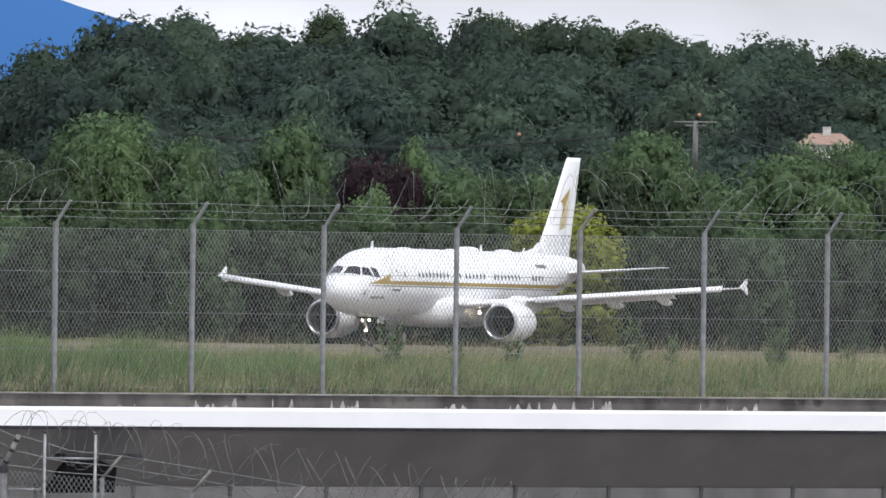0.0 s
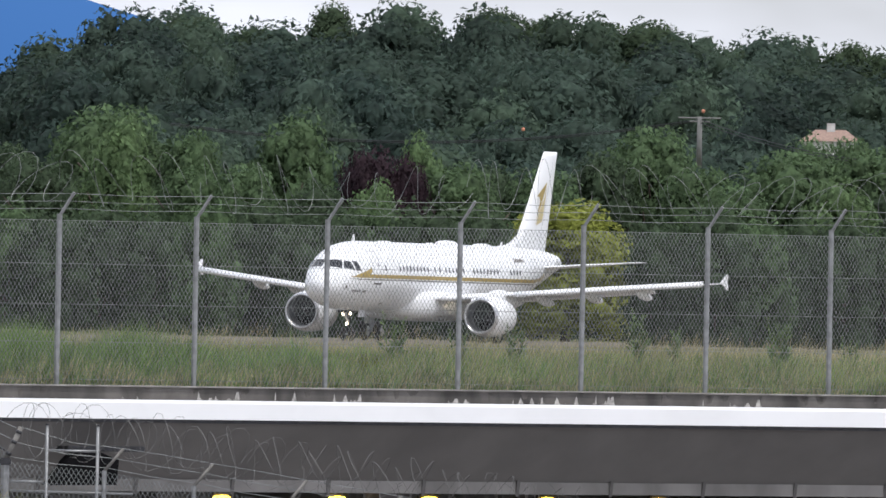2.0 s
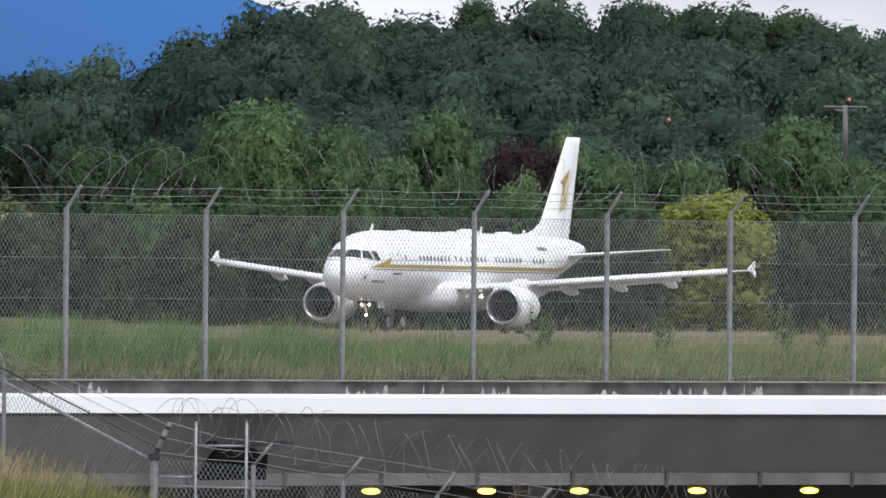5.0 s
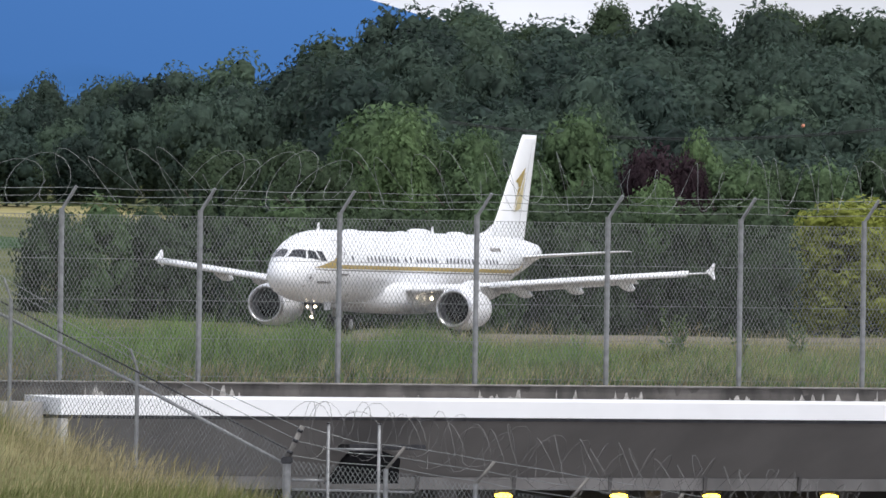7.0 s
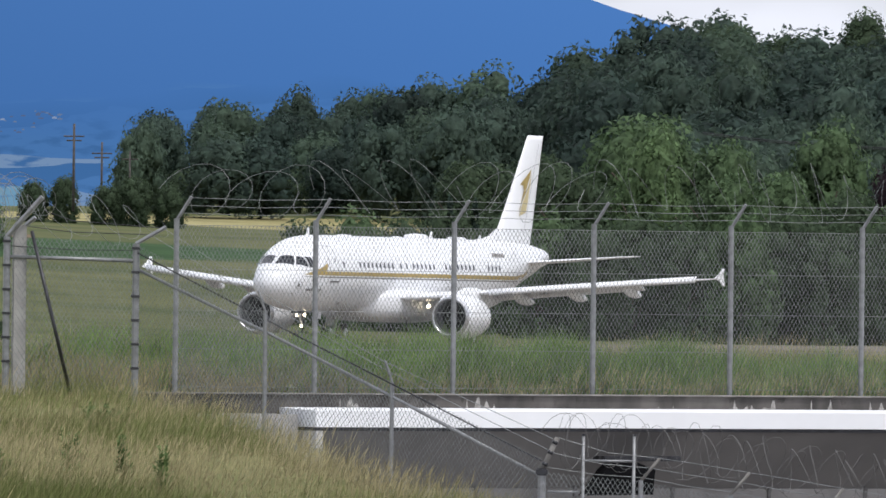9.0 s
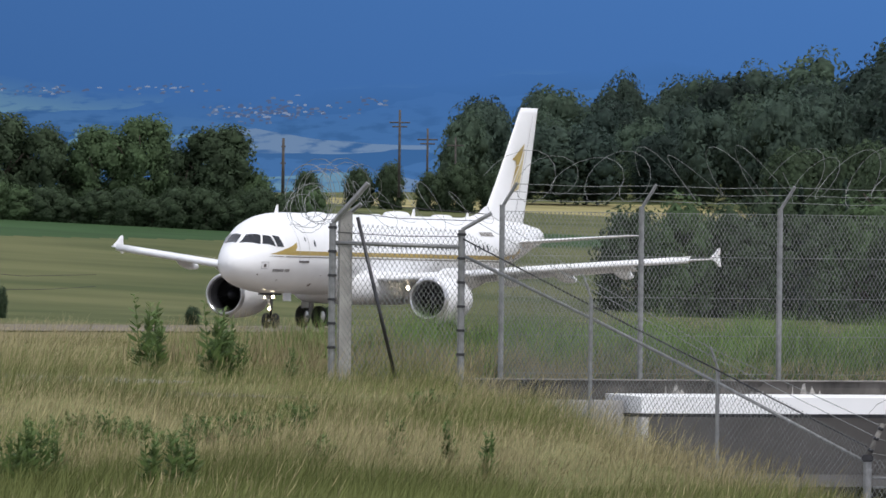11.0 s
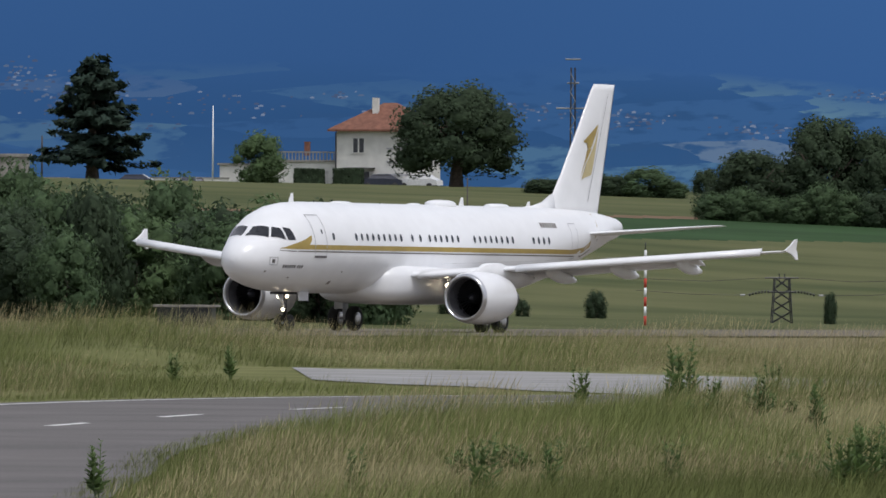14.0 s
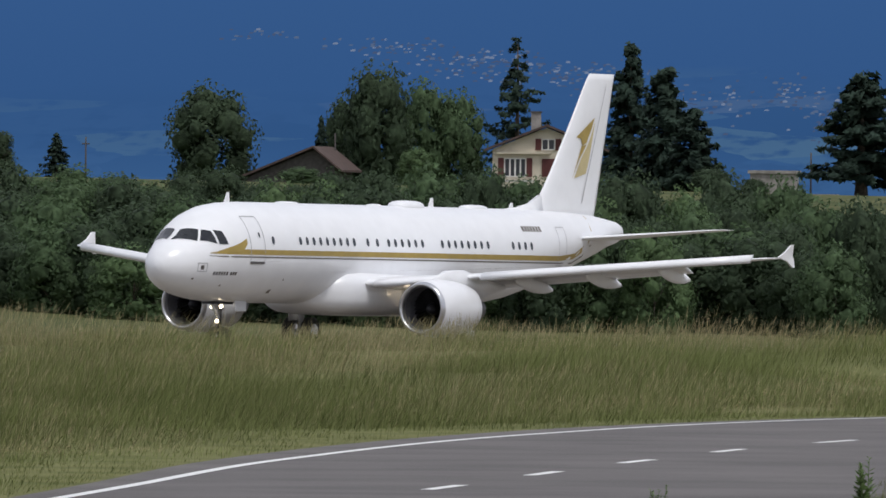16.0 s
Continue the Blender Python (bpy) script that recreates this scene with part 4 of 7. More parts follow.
                v += [Vector((NOSE_X - xle - fr * ch, side * y, z + th + 0.012)), Vector((NOSE_X - xle - fr * ch - 0.05, side * y, z + th + 0.008))]
            for i in range(11):
                f.append((2 * i, 2 * i + 1, 2 * i + 3, 2 * i + 2))
            mesh_ob("wing_seam", v, f, mt, wing)
        # extended slat gap beside the fuselage, and leading-edge slats
        for y0, y1 in ((2.6, 5.0), (6.5, 16.3)):
            sl = []
            for y in np.linspace(y0, y1, 6):
                xle, z, ch = wing_at(y)
                c = 0.15 * ch + 0.1
                sl.append([Vector((NOSE_X - xle + 0.20 - p, side * y, z - 0.07 + q)) for p, q in ((0, 0.03), (0.06, 0.14), (c * 0.5, 0.26), (c, 0.27), (c * 0.6, 0.05), (0.08, -0.09))])
            loft("slat", sl if side < 0 else [r[::-1] for r in sl], M_WHITE, wing)
        # wingtip fence
        xle, z, ch = wing_at(16.95)
        v, f = [], []
        prof = [(0.2, 0.0), (0.95, 0.34), (1.55, 0.78), (1.85, 0.80), (1.80, 0.10), (1.95, -0.10), (2.0, -0.62), (1.75, -0.62), (1.2, -0.25)]
        for o in (-0.035, 0.035):
            for px, pz in prof:
                v.append(Vector((NOSE_X - xle - 0.45 - px * 0.72, side * (17.0 + 0.06 * abs(pz)) + o, z + 0.05 + pz * 0.66)))
        n = len(prof)
        f = [tuple(range(n)), tuple(range(2 * n - 1, n - 1, -1))] + [(i, i + n, (i + 1) % n + n, (i + 1) % n) for i in range(n)]
        mesh_ob("wingtip_fence", v, f, M_WHITE, wing)
        # flaps lowered a little behind the wing
        for y0, y1 in ((2.3, 6.2), (6.5, 12.9)):
            fl = []
            for y in (y0, y1):
                xle, z, ch = wing_at(y)
                fl.append([Vector((NOSE_X - xle - ch * 0.80 - p, side * y, z - 0.06 - q)) for p, q in ((0, -0.05), (0.25, -0.12), (ch * 0.28 + 0.25, 0.25), (ch * 0.1, 0.16), (0, 0.08))])
            loft("flap", fl if side < 0 else [r[::-1] for r in fl], M_WHITE, wing)
        # flap track fairings
        for y, ln in ((6.9, 3.0), (9.6, 2.9), (12.4, 2.6)):
            xle, z, ch = wing_at(y)
            r0 = []
            for t in np.linspace(0, 1, 9):
                rad = 0.26 * math.sin(math.pi * min(1, t * 0.93 + 0.04)) ** 0.7 + 0.01
                cx = xle + ch * 0.45 + ln * t
                cz = z - 0.20 - 0.34 * t
                r0.append([Vector((NOSE_X - cx, side * y + 0.55 * rad * math.cos(a), cz + rad * 1.15 * math.sin(a))) for a in [2 * math.pi * k / 10 for k in range(10)]])
            loft("flap_track_fairing", [q[::-1] for q in r0], M_WHITE, wing)
        # engine
        ey, ez = side * 5.75, 1.64
        eng = empty("engine")
        eng.parent = plane
        xo = [0.06, 0.0, 0.05, 0.2, 0.5, 1.0, 1.7, 2.4, 3.0, 3.35]
        ro = [0.93, 0.98, 1.04, 1.10, 1.16, 1.20, 1.20, 1.15, 1.06, 0.98]
        loft("nacelle", [r[::-1] for r in surf_ring([11.4 + x for x in xo[3:]], ey, ez, ro[3:], 36)], M_WHITE, eng, "white engine cowling", caps=(False, False))
        loft("intake_lip", [r[::-1] for r in surf_ring([11.4 + x for x in (0.25, 0.1, 0.02, 0.0, 0.05, 0.2)], ey, ez, (0.88, 0.91, 0.95, 0.99, 1.05, 1.10), 36)], M_ALU, eng, "polished metal intake lip", caps=(False, False))
        loft("intake_duct", [r[::-1] for r in surf_ring([12.6, 12.2, 11.9, 11.65], ey, ez, (0.87, 0.87, 0.86, 0.88), 36)], M_INTAKE, eng, caps=(False, False))
        loft("spinner", [r[::-1] for r in surf_ring([11.95, 12.05, 12.25, 12.5], ey, ez, (0.02, 0.12, 0.22, 0.28), 16)], M_DARKMETAL, eng)
        bv = []
        for r, w, tw in ((0.27, 0.035, 0.07), (0.6, 0.06, 0.10), (0.86, 0.085, 0.11)):
            bv += [Vector((tw, r, w)), Vector((-tw, r, -w))]
        blade = mesh_ob("fan_blade", bv, [(0, 1, 3, 2), (2, 3, 5, 4)], M_DARKMETAL, eng)
        for k in range(30):
            one = blade if k == 0 else new("fan_blade", blade.data)
            one.parent = eng
            one.matrix_basis = pose(NOSE_X - 12.42, ey, ez, 12 * k, 0, 0)
        # black disc stands for the shaded depth behind the fan
        loft("fan_backing", [r[::-1] for r in surf_ring([12.62, 12.64], ey, ez, (0.87, 0.5), 24)], M_BLACK, eng)
        loft("core_nozzle", [r[::-1] for r in surf_ring([14.5, 14.8, 15.4, 16.0], ey, ez, (0.92, 0.66, 0.55, 0.42), 24)], M_DARKMETAL, eng, "bare metal exhaust nozzle")
        loft("exhaust_cone", [r[::-1] for r in surf_ring([15.9, 16.5], ey, ez, (0.28, 0.05), 16)], M_DARKMETAL, eng)
        py = []
        for x, z0, z1, w in ((12.4, 2.80, 2.86, 0.05), (13.4, 2.7, 3.18, 0.17), (14.6, 2.4, 3.22, 0.2), (16.0, 2.1, 2.95, 0.2), (17.4, 2.35, 2.7, 0.12), (18.2, 2.5, 2.62, 0.04)):
            py.append([Vector((NOSE_X - x, ey + w * q, z)) for q, z in ((-1, z0), (-1, z1), (-0.4, z1 + 0.03), (0.4, z1 + 0.03), (1, z1), (1, z0))])
        loft("pylon", py, M_WHITE, eng)
        v = [Vector((NOSE_X - 12.3, ey - side * 0.98, ez + 0.72)), Vector((NOSE_X - 13.6, ey - side * 0.98, ez + 0.70)), Vector((NOSE_X - 13.6, ey - side * 1.30, ez + 1.08)), Vector((NOSE_X - 12.9, ey - side * 1.2, ez + 0.98))]
        v2 = [q + Vector((0, 0, 0.03)) for q in v]
        mesh_ob("nacelle_strake", v + v2, [(0, 1, 2, 3), (7, 6, 5, 4), (0, 4, 5, 1), (1, 5, 6, 2), (2, 6, 7, 3), (3, 7, 4, 0)], M_WHITE, eng)
        # tailplane
        stb = wing_loft("tailplane", [(0.5, 31.6, 4.62, 4.1, 0.11), (1.2, 32.1, 4.68, 3.75, 0.11), (5.9, 35.15, 5.13, 1.55, 0.10), (6.22, 35.55, 5.16, 1.05, 0.09)], side, M_WHITE, plane, "white tailplane")
        # main gear
        gear = empty("main_gear")
        gear.parent = plane
        gy = side * 3.8
        tube("strut", [(0, gy - side * 0.0, 2.5), (0, gy, 0.62)], [0.17, 0.12], M_GREYPAINT, gear, 12)
        tube("side_brace", [(0.02, gy - side * 1.4, 2.2), (0, gy - side * 0.1, 1.35)], 0.07, M_GREYPAINT, gear)
        tube("axle", [(0, gy - 0.55, 0.58), (0, gy + 0.55, 0.58)], 0.07, M_GREYPAINT, gear)
        bm = bmesh.new()
        box_bm(bm, (1.1, 0.05, 1.5), (0, gy + side * 0.28, 1.75), 0, 0.015)
        part("gear_door", bm, M_WHITE, gear)
        for o in (-0.46, 0.46):
            rings2 = [[Vector((r * math.cos(2 * math.pi * k / 24), gy + o + yy, 0.58 + r * math.sin(2 * math.pi * k / 24))) for k in range(24)] for yy, r in ((-0.2, 0.34), (-0.2, 0.50), (-0.13, 0.57), (0.13, 0.57), (0.2, 0.50), (0.2, 0.34))]
            loft("tyre", rings2, M_TYRE, gear)
            rings2 = [[Vector((r * math.cos(2 * math.pi * k / 20), gy + o + yy, 0.58 + r * math.sin(2 * math.pi * k / 20))) for k in range(20)] for yy, r in ((-0.215, 0.15), (-0.205, 0.30), (0.205, 0.30), (0.215, 0.15))]
            loft("rim", rings2, M_ALU, gear)
        # wing-root landing lamp
        bm = bmesh.new()
        bmesh.ops.create_uvsphere(bm, u_segments=10, v_segments=6, radius=0.11)
        o3 = part("wing_lamp", bm, M_LAMP, plane, "lit landing lamp under the wing root", smooth=True)
        o3.location = (NOSE_X - 15.4, side * 2.75, 2.17)
        tube("lamp_stem", [(NOSE_X - 15.5, side * 2.75, 2.5), (NOSE_X - 15.5, side * 2.75, 2.17)], 0.06, M_GREYPAINT, plane, 8)
    # fin
    fin = []
    for z, xle, te in ((5.5, 29.3, 35.3), (5.95, 30.25, 35.45), (7.5, 31.55, 35.83), (9.5, 33.05, 36.32), (11.45, 34.45, 36.80), (11.74, 34.72, 36.86)):
        fin.append((0, xle, z, te - xle, 0.10 if z < 11.6 else 0.05))
    fo = wing_loft("fin", fin, 1, M_WHITE, plane, "tall white tail fin", vertical=True)
    do = [[Vector((NOSE_X - x, w * q, z)) for q, z in ((-1, 5.6), (-0.4, zt), (0.4, zt), (1, 5.6))] for x, w, zt in ((27.6, 0.03, 5.86), (28.8, 0.12, 5.95), (29.8, 0.2, 6.12), (30.7, 0.24, 6.5))]
    loft("dorsal_fillet", do, M_WHITE, plane)
    for side in (1, -1):
        def fin_poly(name, pts, material, lift, parent=fo, label=""):
            v = []
            for fr, z in pts:
                for (_, xa, za, ca, ta), (_, xb, zb, cb, tb) in zip(fin, fin[1:]):
                    if za <= z <= zb:
                        t = (z - za) / (zb - za)
                        xle, ch, th = xa + (xb - xa) * t, ca + (cb - ca) * t, ta + (tb - ta) * t
                q = 5 * th * (0.2969 * math.sqrt(fr) - 0.126 * fr - 0.3516 * fr ** 2 + 0.2843 * fr ** 3 - 0.1036 * fr ** 4) * ch * 1.3 * (0.62 if side > 0 else 0.38)
                v.append(Vector((NOSE_X - xle - fr * ch, side * (q + lift), z)))
            mesh_ob(name, v, [tuple(range(len(v))) if side < 0 else tuple(range(len(v)))[::-1]], material, parent, label)
        fin_poly("gold_emblem", [(0.56, 9.86), (0.30, 9.22), (0.22, 9.00), (0.34, 8.95), (0.42, 8.65), (0.50, 8.75), (0.545, 9.36)], M_GOLD, 0.03, label="gold winged emblem")
        fin_poly("gold_emblem", [(0.41, 8.63), (0.41, 8.05), (0.40, 7.24), (0.434, 8.05), (0.52, 8.70)], M_GOLD, 0.03, label="gold winged emblem")
        fin_poly("pale_emblem", [(0.59, 9.70), (0.575, 9.0), (0.54, 8.60), (0.47, 8.05), (0.44, 7.24), (0.66, 7.46), (0.66, 8.05), (0.63, 8.98)], M_GOLDLIGHT, 0.033, label="fading pale gold emblem tail")
        fin_poly("rudder_seam", [(0.70, 6.2), (0.715, 6.2), (0.715, 11.3), (0.70, 11.3)], M_SEAM, 0.03)
    # nose gear
    ng = empty("nose_gear")
    ng.parent = plane
    gx = NOSE_X - 5.07
    tube("strut", [(gx, 0, 1.95), (gx + 0.05, 0, 0.42)], [0.10, 0.07], M_DARKMETAL, ng, 10)
    tube("axle", [(gx + 0.05, -0.3, 0.38), (gx + 0.05, 0.3, 0.38)], 0.05, M_GREYPAINT, ng)
    tube("drag_brace", [(gx + 0.9, 0, 1.9), (gx + 0.1, 0, 1.1)], 0.06, M_GREYPAINT, ng)
    # dark plate under the belly stands for the shade of the open wheel bay
    box("bay_shade_plate", (1.5, 0.6, 0.10), (gx + 0.2, 0, 1.72), M_DARKMETAL, ng, bevel=0.02)
    for o in (-0.25, 0.25):
        rings2 = [[Vector((gx + 0.05 + r * math.cos(2 * math.pi * k / 20), o + yy, 0.38 + r * math.sin(2 * math.pi * k / 20))) for k in range(20)] for yy, r in ((-0.11, 0.2), (-0.11, 0.33), (-0.06, 0.38), (0.06, 0.38), (0.11, 0.33), (0.11, 0.2))]
        loft("tyre", rings2, M_TYRE, ng)
        bm = bmesh.new()
        box_bm(bm, (0.9, 0.04, 0.42), (gx - 0.7, o * 2.1, 1.60), 0, 0.01)
        part("gear_door", bm, M_GREYPAINT, ng)
    for y, z in ((-0.22, 1.56), (0.22, 1.58), (0.02, 0.98)):
        bm = bmesh.new()
        bmesh.ops.create_uvsphere(bm, u_segments=10, v_segments=6, radius=0.085)
        o3 = part("landing_lamp", bm, M_LAMP, ng, "lit white landing lamp", smooth=True)
        o3.location = (gx + 0.28, y, z)
    # aerials and domes on the roof
    for x, ln in ((5.2, 0.42), (21.5, 0.42), (28.1, 0.3)):
        v = [Vector((NOSE_X - x - a, o, 5.83 + h)) for o in (-0.025, 0.025) for a, h in ((0, 0), (0.42, 0), (0.36, ln), (0.24, ln))]
        mesh_ob("blade_aerial", v, [(0, 1, 2, 3), (7, 6, 5, 4), (0, 4, 5, 1), (1, 5, 6, 2), (2, 6, 7, 3), (3, 7, 4, 0)], M_WHITE, plane)
    for x, w, ln, h in ((19.7, 0.55, 2.1, 0.27), (25.2, 0.4, 1.8, 0.16), (10.1, 0.35, 1.4, 0.10), (17.1, 0.25, 0.9, 0.09)):
        bm = bmesh.new()
        bmesh.ops.create_uvsphere(bm, u_segments=16, v_segments=8, radius=1)
        for q in bm.verts:
            q.co.x = math.copysign(abs(q.co.x) ** 0.6, q.co.x)
            q.co.z = math.copysign(abs(q.co.z) ** 0.7, q.co.z)
        bmesh.ops.scale(bm, vec=(ln / 2, w, h), verts=bm.verts)
        o4 = part("radome", bm, M_WHITE, plane, "low white aerial radome", smooth=True)
        o4.location = (NOSE_X - x, 0, 5.84)
    return plane


AIRLINER = build_airliner()

# ---- distant mountains ----
def build_backdrop():
    # Unlit shell: daylight and blue distance haze are put into its emission colours.
    m = bpy.data.materials.new("painted_haze_mountainside")
    m.use_nodes = True
    nt = m.node_tree
    nt.nodes.clear()
    out = nt.nodes.new("ShaderNodeOutputMaterial")
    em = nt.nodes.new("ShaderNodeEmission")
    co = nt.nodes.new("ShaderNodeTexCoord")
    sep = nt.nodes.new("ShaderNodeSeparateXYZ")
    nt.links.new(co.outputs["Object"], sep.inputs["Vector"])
    # haze painted by height: pale low down, deep blue above
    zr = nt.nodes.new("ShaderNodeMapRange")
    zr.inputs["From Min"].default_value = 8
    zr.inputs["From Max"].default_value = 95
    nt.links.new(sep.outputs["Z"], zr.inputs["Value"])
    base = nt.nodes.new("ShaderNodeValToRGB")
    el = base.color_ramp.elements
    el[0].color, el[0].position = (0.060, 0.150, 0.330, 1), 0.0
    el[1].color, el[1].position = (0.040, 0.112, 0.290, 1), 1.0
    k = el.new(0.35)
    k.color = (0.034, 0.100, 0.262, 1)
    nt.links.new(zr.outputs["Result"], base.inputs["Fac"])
    mp = nt.nodes.new("ShaderNodeMapping")
    mp.inputs["Scale"].default_value = (0.011, 0.0, 0.085)
    nt.links.new(co.outputs["Object"], mp.inputs["Vector"])
    nz = nt.nodes.new("ShaderNodeTexNoise")
    nz.inputs["Scale"].default_value = 1.3
    nz.inputs["Detail"].default_value = 3
    nt.links.new(mp.outputs["Vector"], nz.inputs["Vector"])
    mixv = nt.nodes.new("ShaderNodeMixRGB")
    mixv.inputs["Fac"].default_value = 0.35
    nt.links.new(mp.outputs["Vector"], mixv.inputs["Color1"])
    nt.links.new(nz.outputs["Color"], mixv.inputs["Color2"])
    vo = nt.nodes.new("ShaderNodeTexVoronoi")
    vo.inputs["Scale"].default_value = 2.6
    nt.links.new(mixv.outputs["Color"], vo.inputs["Vector"])
    fr = nt.nodes.new("ShaderNodeSeparateColor")
    nt.links.new(vo.outputs["Color"], fr.inputs["Color"])
    tone = nt.nodes.new("ShaderNodeValToRGB")
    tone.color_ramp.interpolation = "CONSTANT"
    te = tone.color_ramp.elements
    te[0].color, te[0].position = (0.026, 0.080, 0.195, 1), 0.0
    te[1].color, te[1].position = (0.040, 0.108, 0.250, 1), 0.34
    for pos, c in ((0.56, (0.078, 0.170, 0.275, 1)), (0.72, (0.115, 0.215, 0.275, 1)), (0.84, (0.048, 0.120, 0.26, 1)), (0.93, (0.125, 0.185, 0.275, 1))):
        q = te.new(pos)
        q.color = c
    nt.links.new(fr.outputs["Red"], tone.inputs["Fac"])
    # small woods and hedges among the fields
    mp2 = nt.nodes.new("ShaderNodeMapping")
    mp2.inputs["Scale"].default_value = (0.10, 0.0, 0.34)
    nt.links.new(co.outputs["Object"], mp2.inputs["Vector"])
    n2 = nt.nodes.new("ShaderNodeTexNoise")
    n2.inputs["Scale"].default_value = 1.0
    n2.inputs["Detail"].default_value = 4
    nt.links.new(mp2.outputs["Vector"], n2.inputs["Vector"])
    rp2 = nt.nodes.new("ShaderNodeValToRGB")
    rp2.color_ramp.elements[0].position = 0.50
    rp2.color_ramp.elements[1].position = 0.62
    nt.links.new(n2.outputs["Fac"], rp2.inputs["Fac"])
    woods = nt.nodes.new("ShaderNodeMixRGB")
    woods.inputs["Color2"].default_value = (0.028, 0.080, 0.190, 1)
    nt.links.new(rp2.outputs["Color"], woods.inputs["Fac"])
    nt.links.new(tone.outputs["Color"], woods.inputs["Color1"])
    # the fields fade into the painted haze with height and to the left
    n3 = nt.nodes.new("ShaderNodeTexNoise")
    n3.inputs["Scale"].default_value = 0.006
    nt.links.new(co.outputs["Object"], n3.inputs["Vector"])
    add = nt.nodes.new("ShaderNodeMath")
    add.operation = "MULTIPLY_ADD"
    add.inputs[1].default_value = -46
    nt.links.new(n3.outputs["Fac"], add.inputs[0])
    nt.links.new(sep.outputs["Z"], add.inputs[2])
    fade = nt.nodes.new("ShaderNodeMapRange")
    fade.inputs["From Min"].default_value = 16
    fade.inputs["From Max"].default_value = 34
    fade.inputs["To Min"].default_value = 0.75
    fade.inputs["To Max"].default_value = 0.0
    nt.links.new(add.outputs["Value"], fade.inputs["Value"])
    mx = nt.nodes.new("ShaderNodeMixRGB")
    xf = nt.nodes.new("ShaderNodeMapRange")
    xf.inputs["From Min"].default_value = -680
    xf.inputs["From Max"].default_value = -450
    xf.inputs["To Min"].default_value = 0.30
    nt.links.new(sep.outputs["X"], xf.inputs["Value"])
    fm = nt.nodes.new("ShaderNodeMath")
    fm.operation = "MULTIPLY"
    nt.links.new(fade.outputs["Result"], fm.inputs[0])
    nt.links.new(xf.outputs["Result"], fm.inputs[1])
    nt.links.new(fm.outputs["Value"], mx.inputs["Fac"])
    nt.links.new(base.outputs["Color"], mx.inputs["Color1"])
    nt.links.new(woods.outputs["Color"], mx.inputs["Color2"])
    # emission grows to the right for sunlit haze
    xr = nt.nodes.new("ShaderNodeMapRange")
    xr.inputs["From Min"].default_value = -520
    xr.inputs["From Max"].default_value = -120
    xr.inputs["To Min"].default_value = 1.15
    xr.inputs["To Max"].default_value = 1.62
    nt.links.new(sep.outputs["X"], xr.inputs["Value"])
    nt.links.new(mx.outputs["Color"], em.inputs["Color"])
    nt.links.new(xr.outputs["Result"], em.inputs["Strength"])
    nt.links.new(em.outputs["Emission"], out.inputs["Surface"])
    TOP = [(-420, 44), (-230, 46), (-120, 40), (-60, 30), (-45, 24), (-33, 20.2), (-27, 18.4), (-22, 16.9), (-10, 14.5), (20, 12), (160, 9), (420, 8)]
    verts, faces = [], []
    bs = list(np.linspace(-420, 420, 421))
    for b in bs:
        et = lerp_table(TOP, b) + 0.12 * noise.noise((b * 0.3, 0, 0))
        for k in range(9):
            d = 3900 + 100 * k
            x, y = spot(b, d)
            verts.append((x, y, lev(-6 + (et + 6) * k / 8, d)))
    for i in range(len(bs) - 1):
        for k in range(8):
            faces.append((i * 9 + k, (i + 1) * 9 + k, (i + 1) * 9 + k + 1, i * 9 + k + 1))
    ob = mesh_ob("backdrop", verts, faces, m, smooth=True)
    tagged(ob, "hazy blue mountainside with far fields", "mountain", kind="structure")

    # House walls glow unlit; the blue haze is already mixed into their colours.
    M_FARHOUSE = bpy.data.materials.new("glowing_haze_walls")
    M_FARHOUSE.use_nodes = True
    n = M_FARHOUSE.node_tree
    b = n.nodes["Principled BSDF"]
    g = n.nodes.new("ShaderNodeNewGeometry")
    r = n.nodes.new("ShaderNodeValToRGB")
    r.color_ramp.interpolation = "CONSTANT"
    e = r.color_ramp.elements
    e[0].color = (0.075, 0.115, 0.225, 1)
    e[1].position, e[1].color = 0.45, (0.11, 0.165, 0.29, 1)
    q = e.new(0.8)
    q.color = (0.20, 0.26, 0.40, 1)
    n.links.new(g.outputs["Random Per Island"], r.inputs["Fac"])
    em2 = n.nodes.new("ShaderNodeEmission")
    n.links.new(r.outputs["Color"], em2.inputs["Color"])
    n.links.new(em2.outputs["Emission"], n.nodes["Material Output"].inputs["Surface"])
    rng = random.Random(11)
    vs, fs = [], []
    CL = [(-82, 10.7, 2.5, 0.5, 10), (-74, 9.2, 5, 0.7, 60), (-67, 10.0, 2, 0.25, 6), (-91, 10.6, 4, 0.5, 14), (-98, 8.0, 4, 0.6, 16), (-108, 8.6, 4, 0.9, 24), (-115, 9.3, 3, 0.7, 16), (-122, 9.0, 3, 0.8, 16),
          (-137, 9.6, 6, 1.0, 14), (-147, 9.8, 4, 1.2, 22), (-151, 11.5, 3, 1.2, 22), (-157, 11, 5, 1.4, 26), (-165, 12.6, 5, 1.2, 46), (-173, 13.5, 6, 1.2, 56), (-180, 14.6, 4, 0.6, 24), (-189, 15.4, 3, 0.4, 8), (-128, 10.4, 2, 0.3, 6), (-144, 8.2, 3, 0.7, 10), (-160, 9.4, 4, 0.8, 14)]
    for cb, ce, wb, we, cnt in CL:
        for _ in range(int(cnt * 2.6)):
            bb, ee = cb + rng.gauss(0, wb * 0.5), ce + rng.gauss(0, we * 0.5)
            et = lerp_table(TOP, bb)
            k = (ee + 6) / (et + 6) * 8
            d = 3900 + 100 * k - 12
            x, y = spot(bb, d)
            z = lev(ee, d)
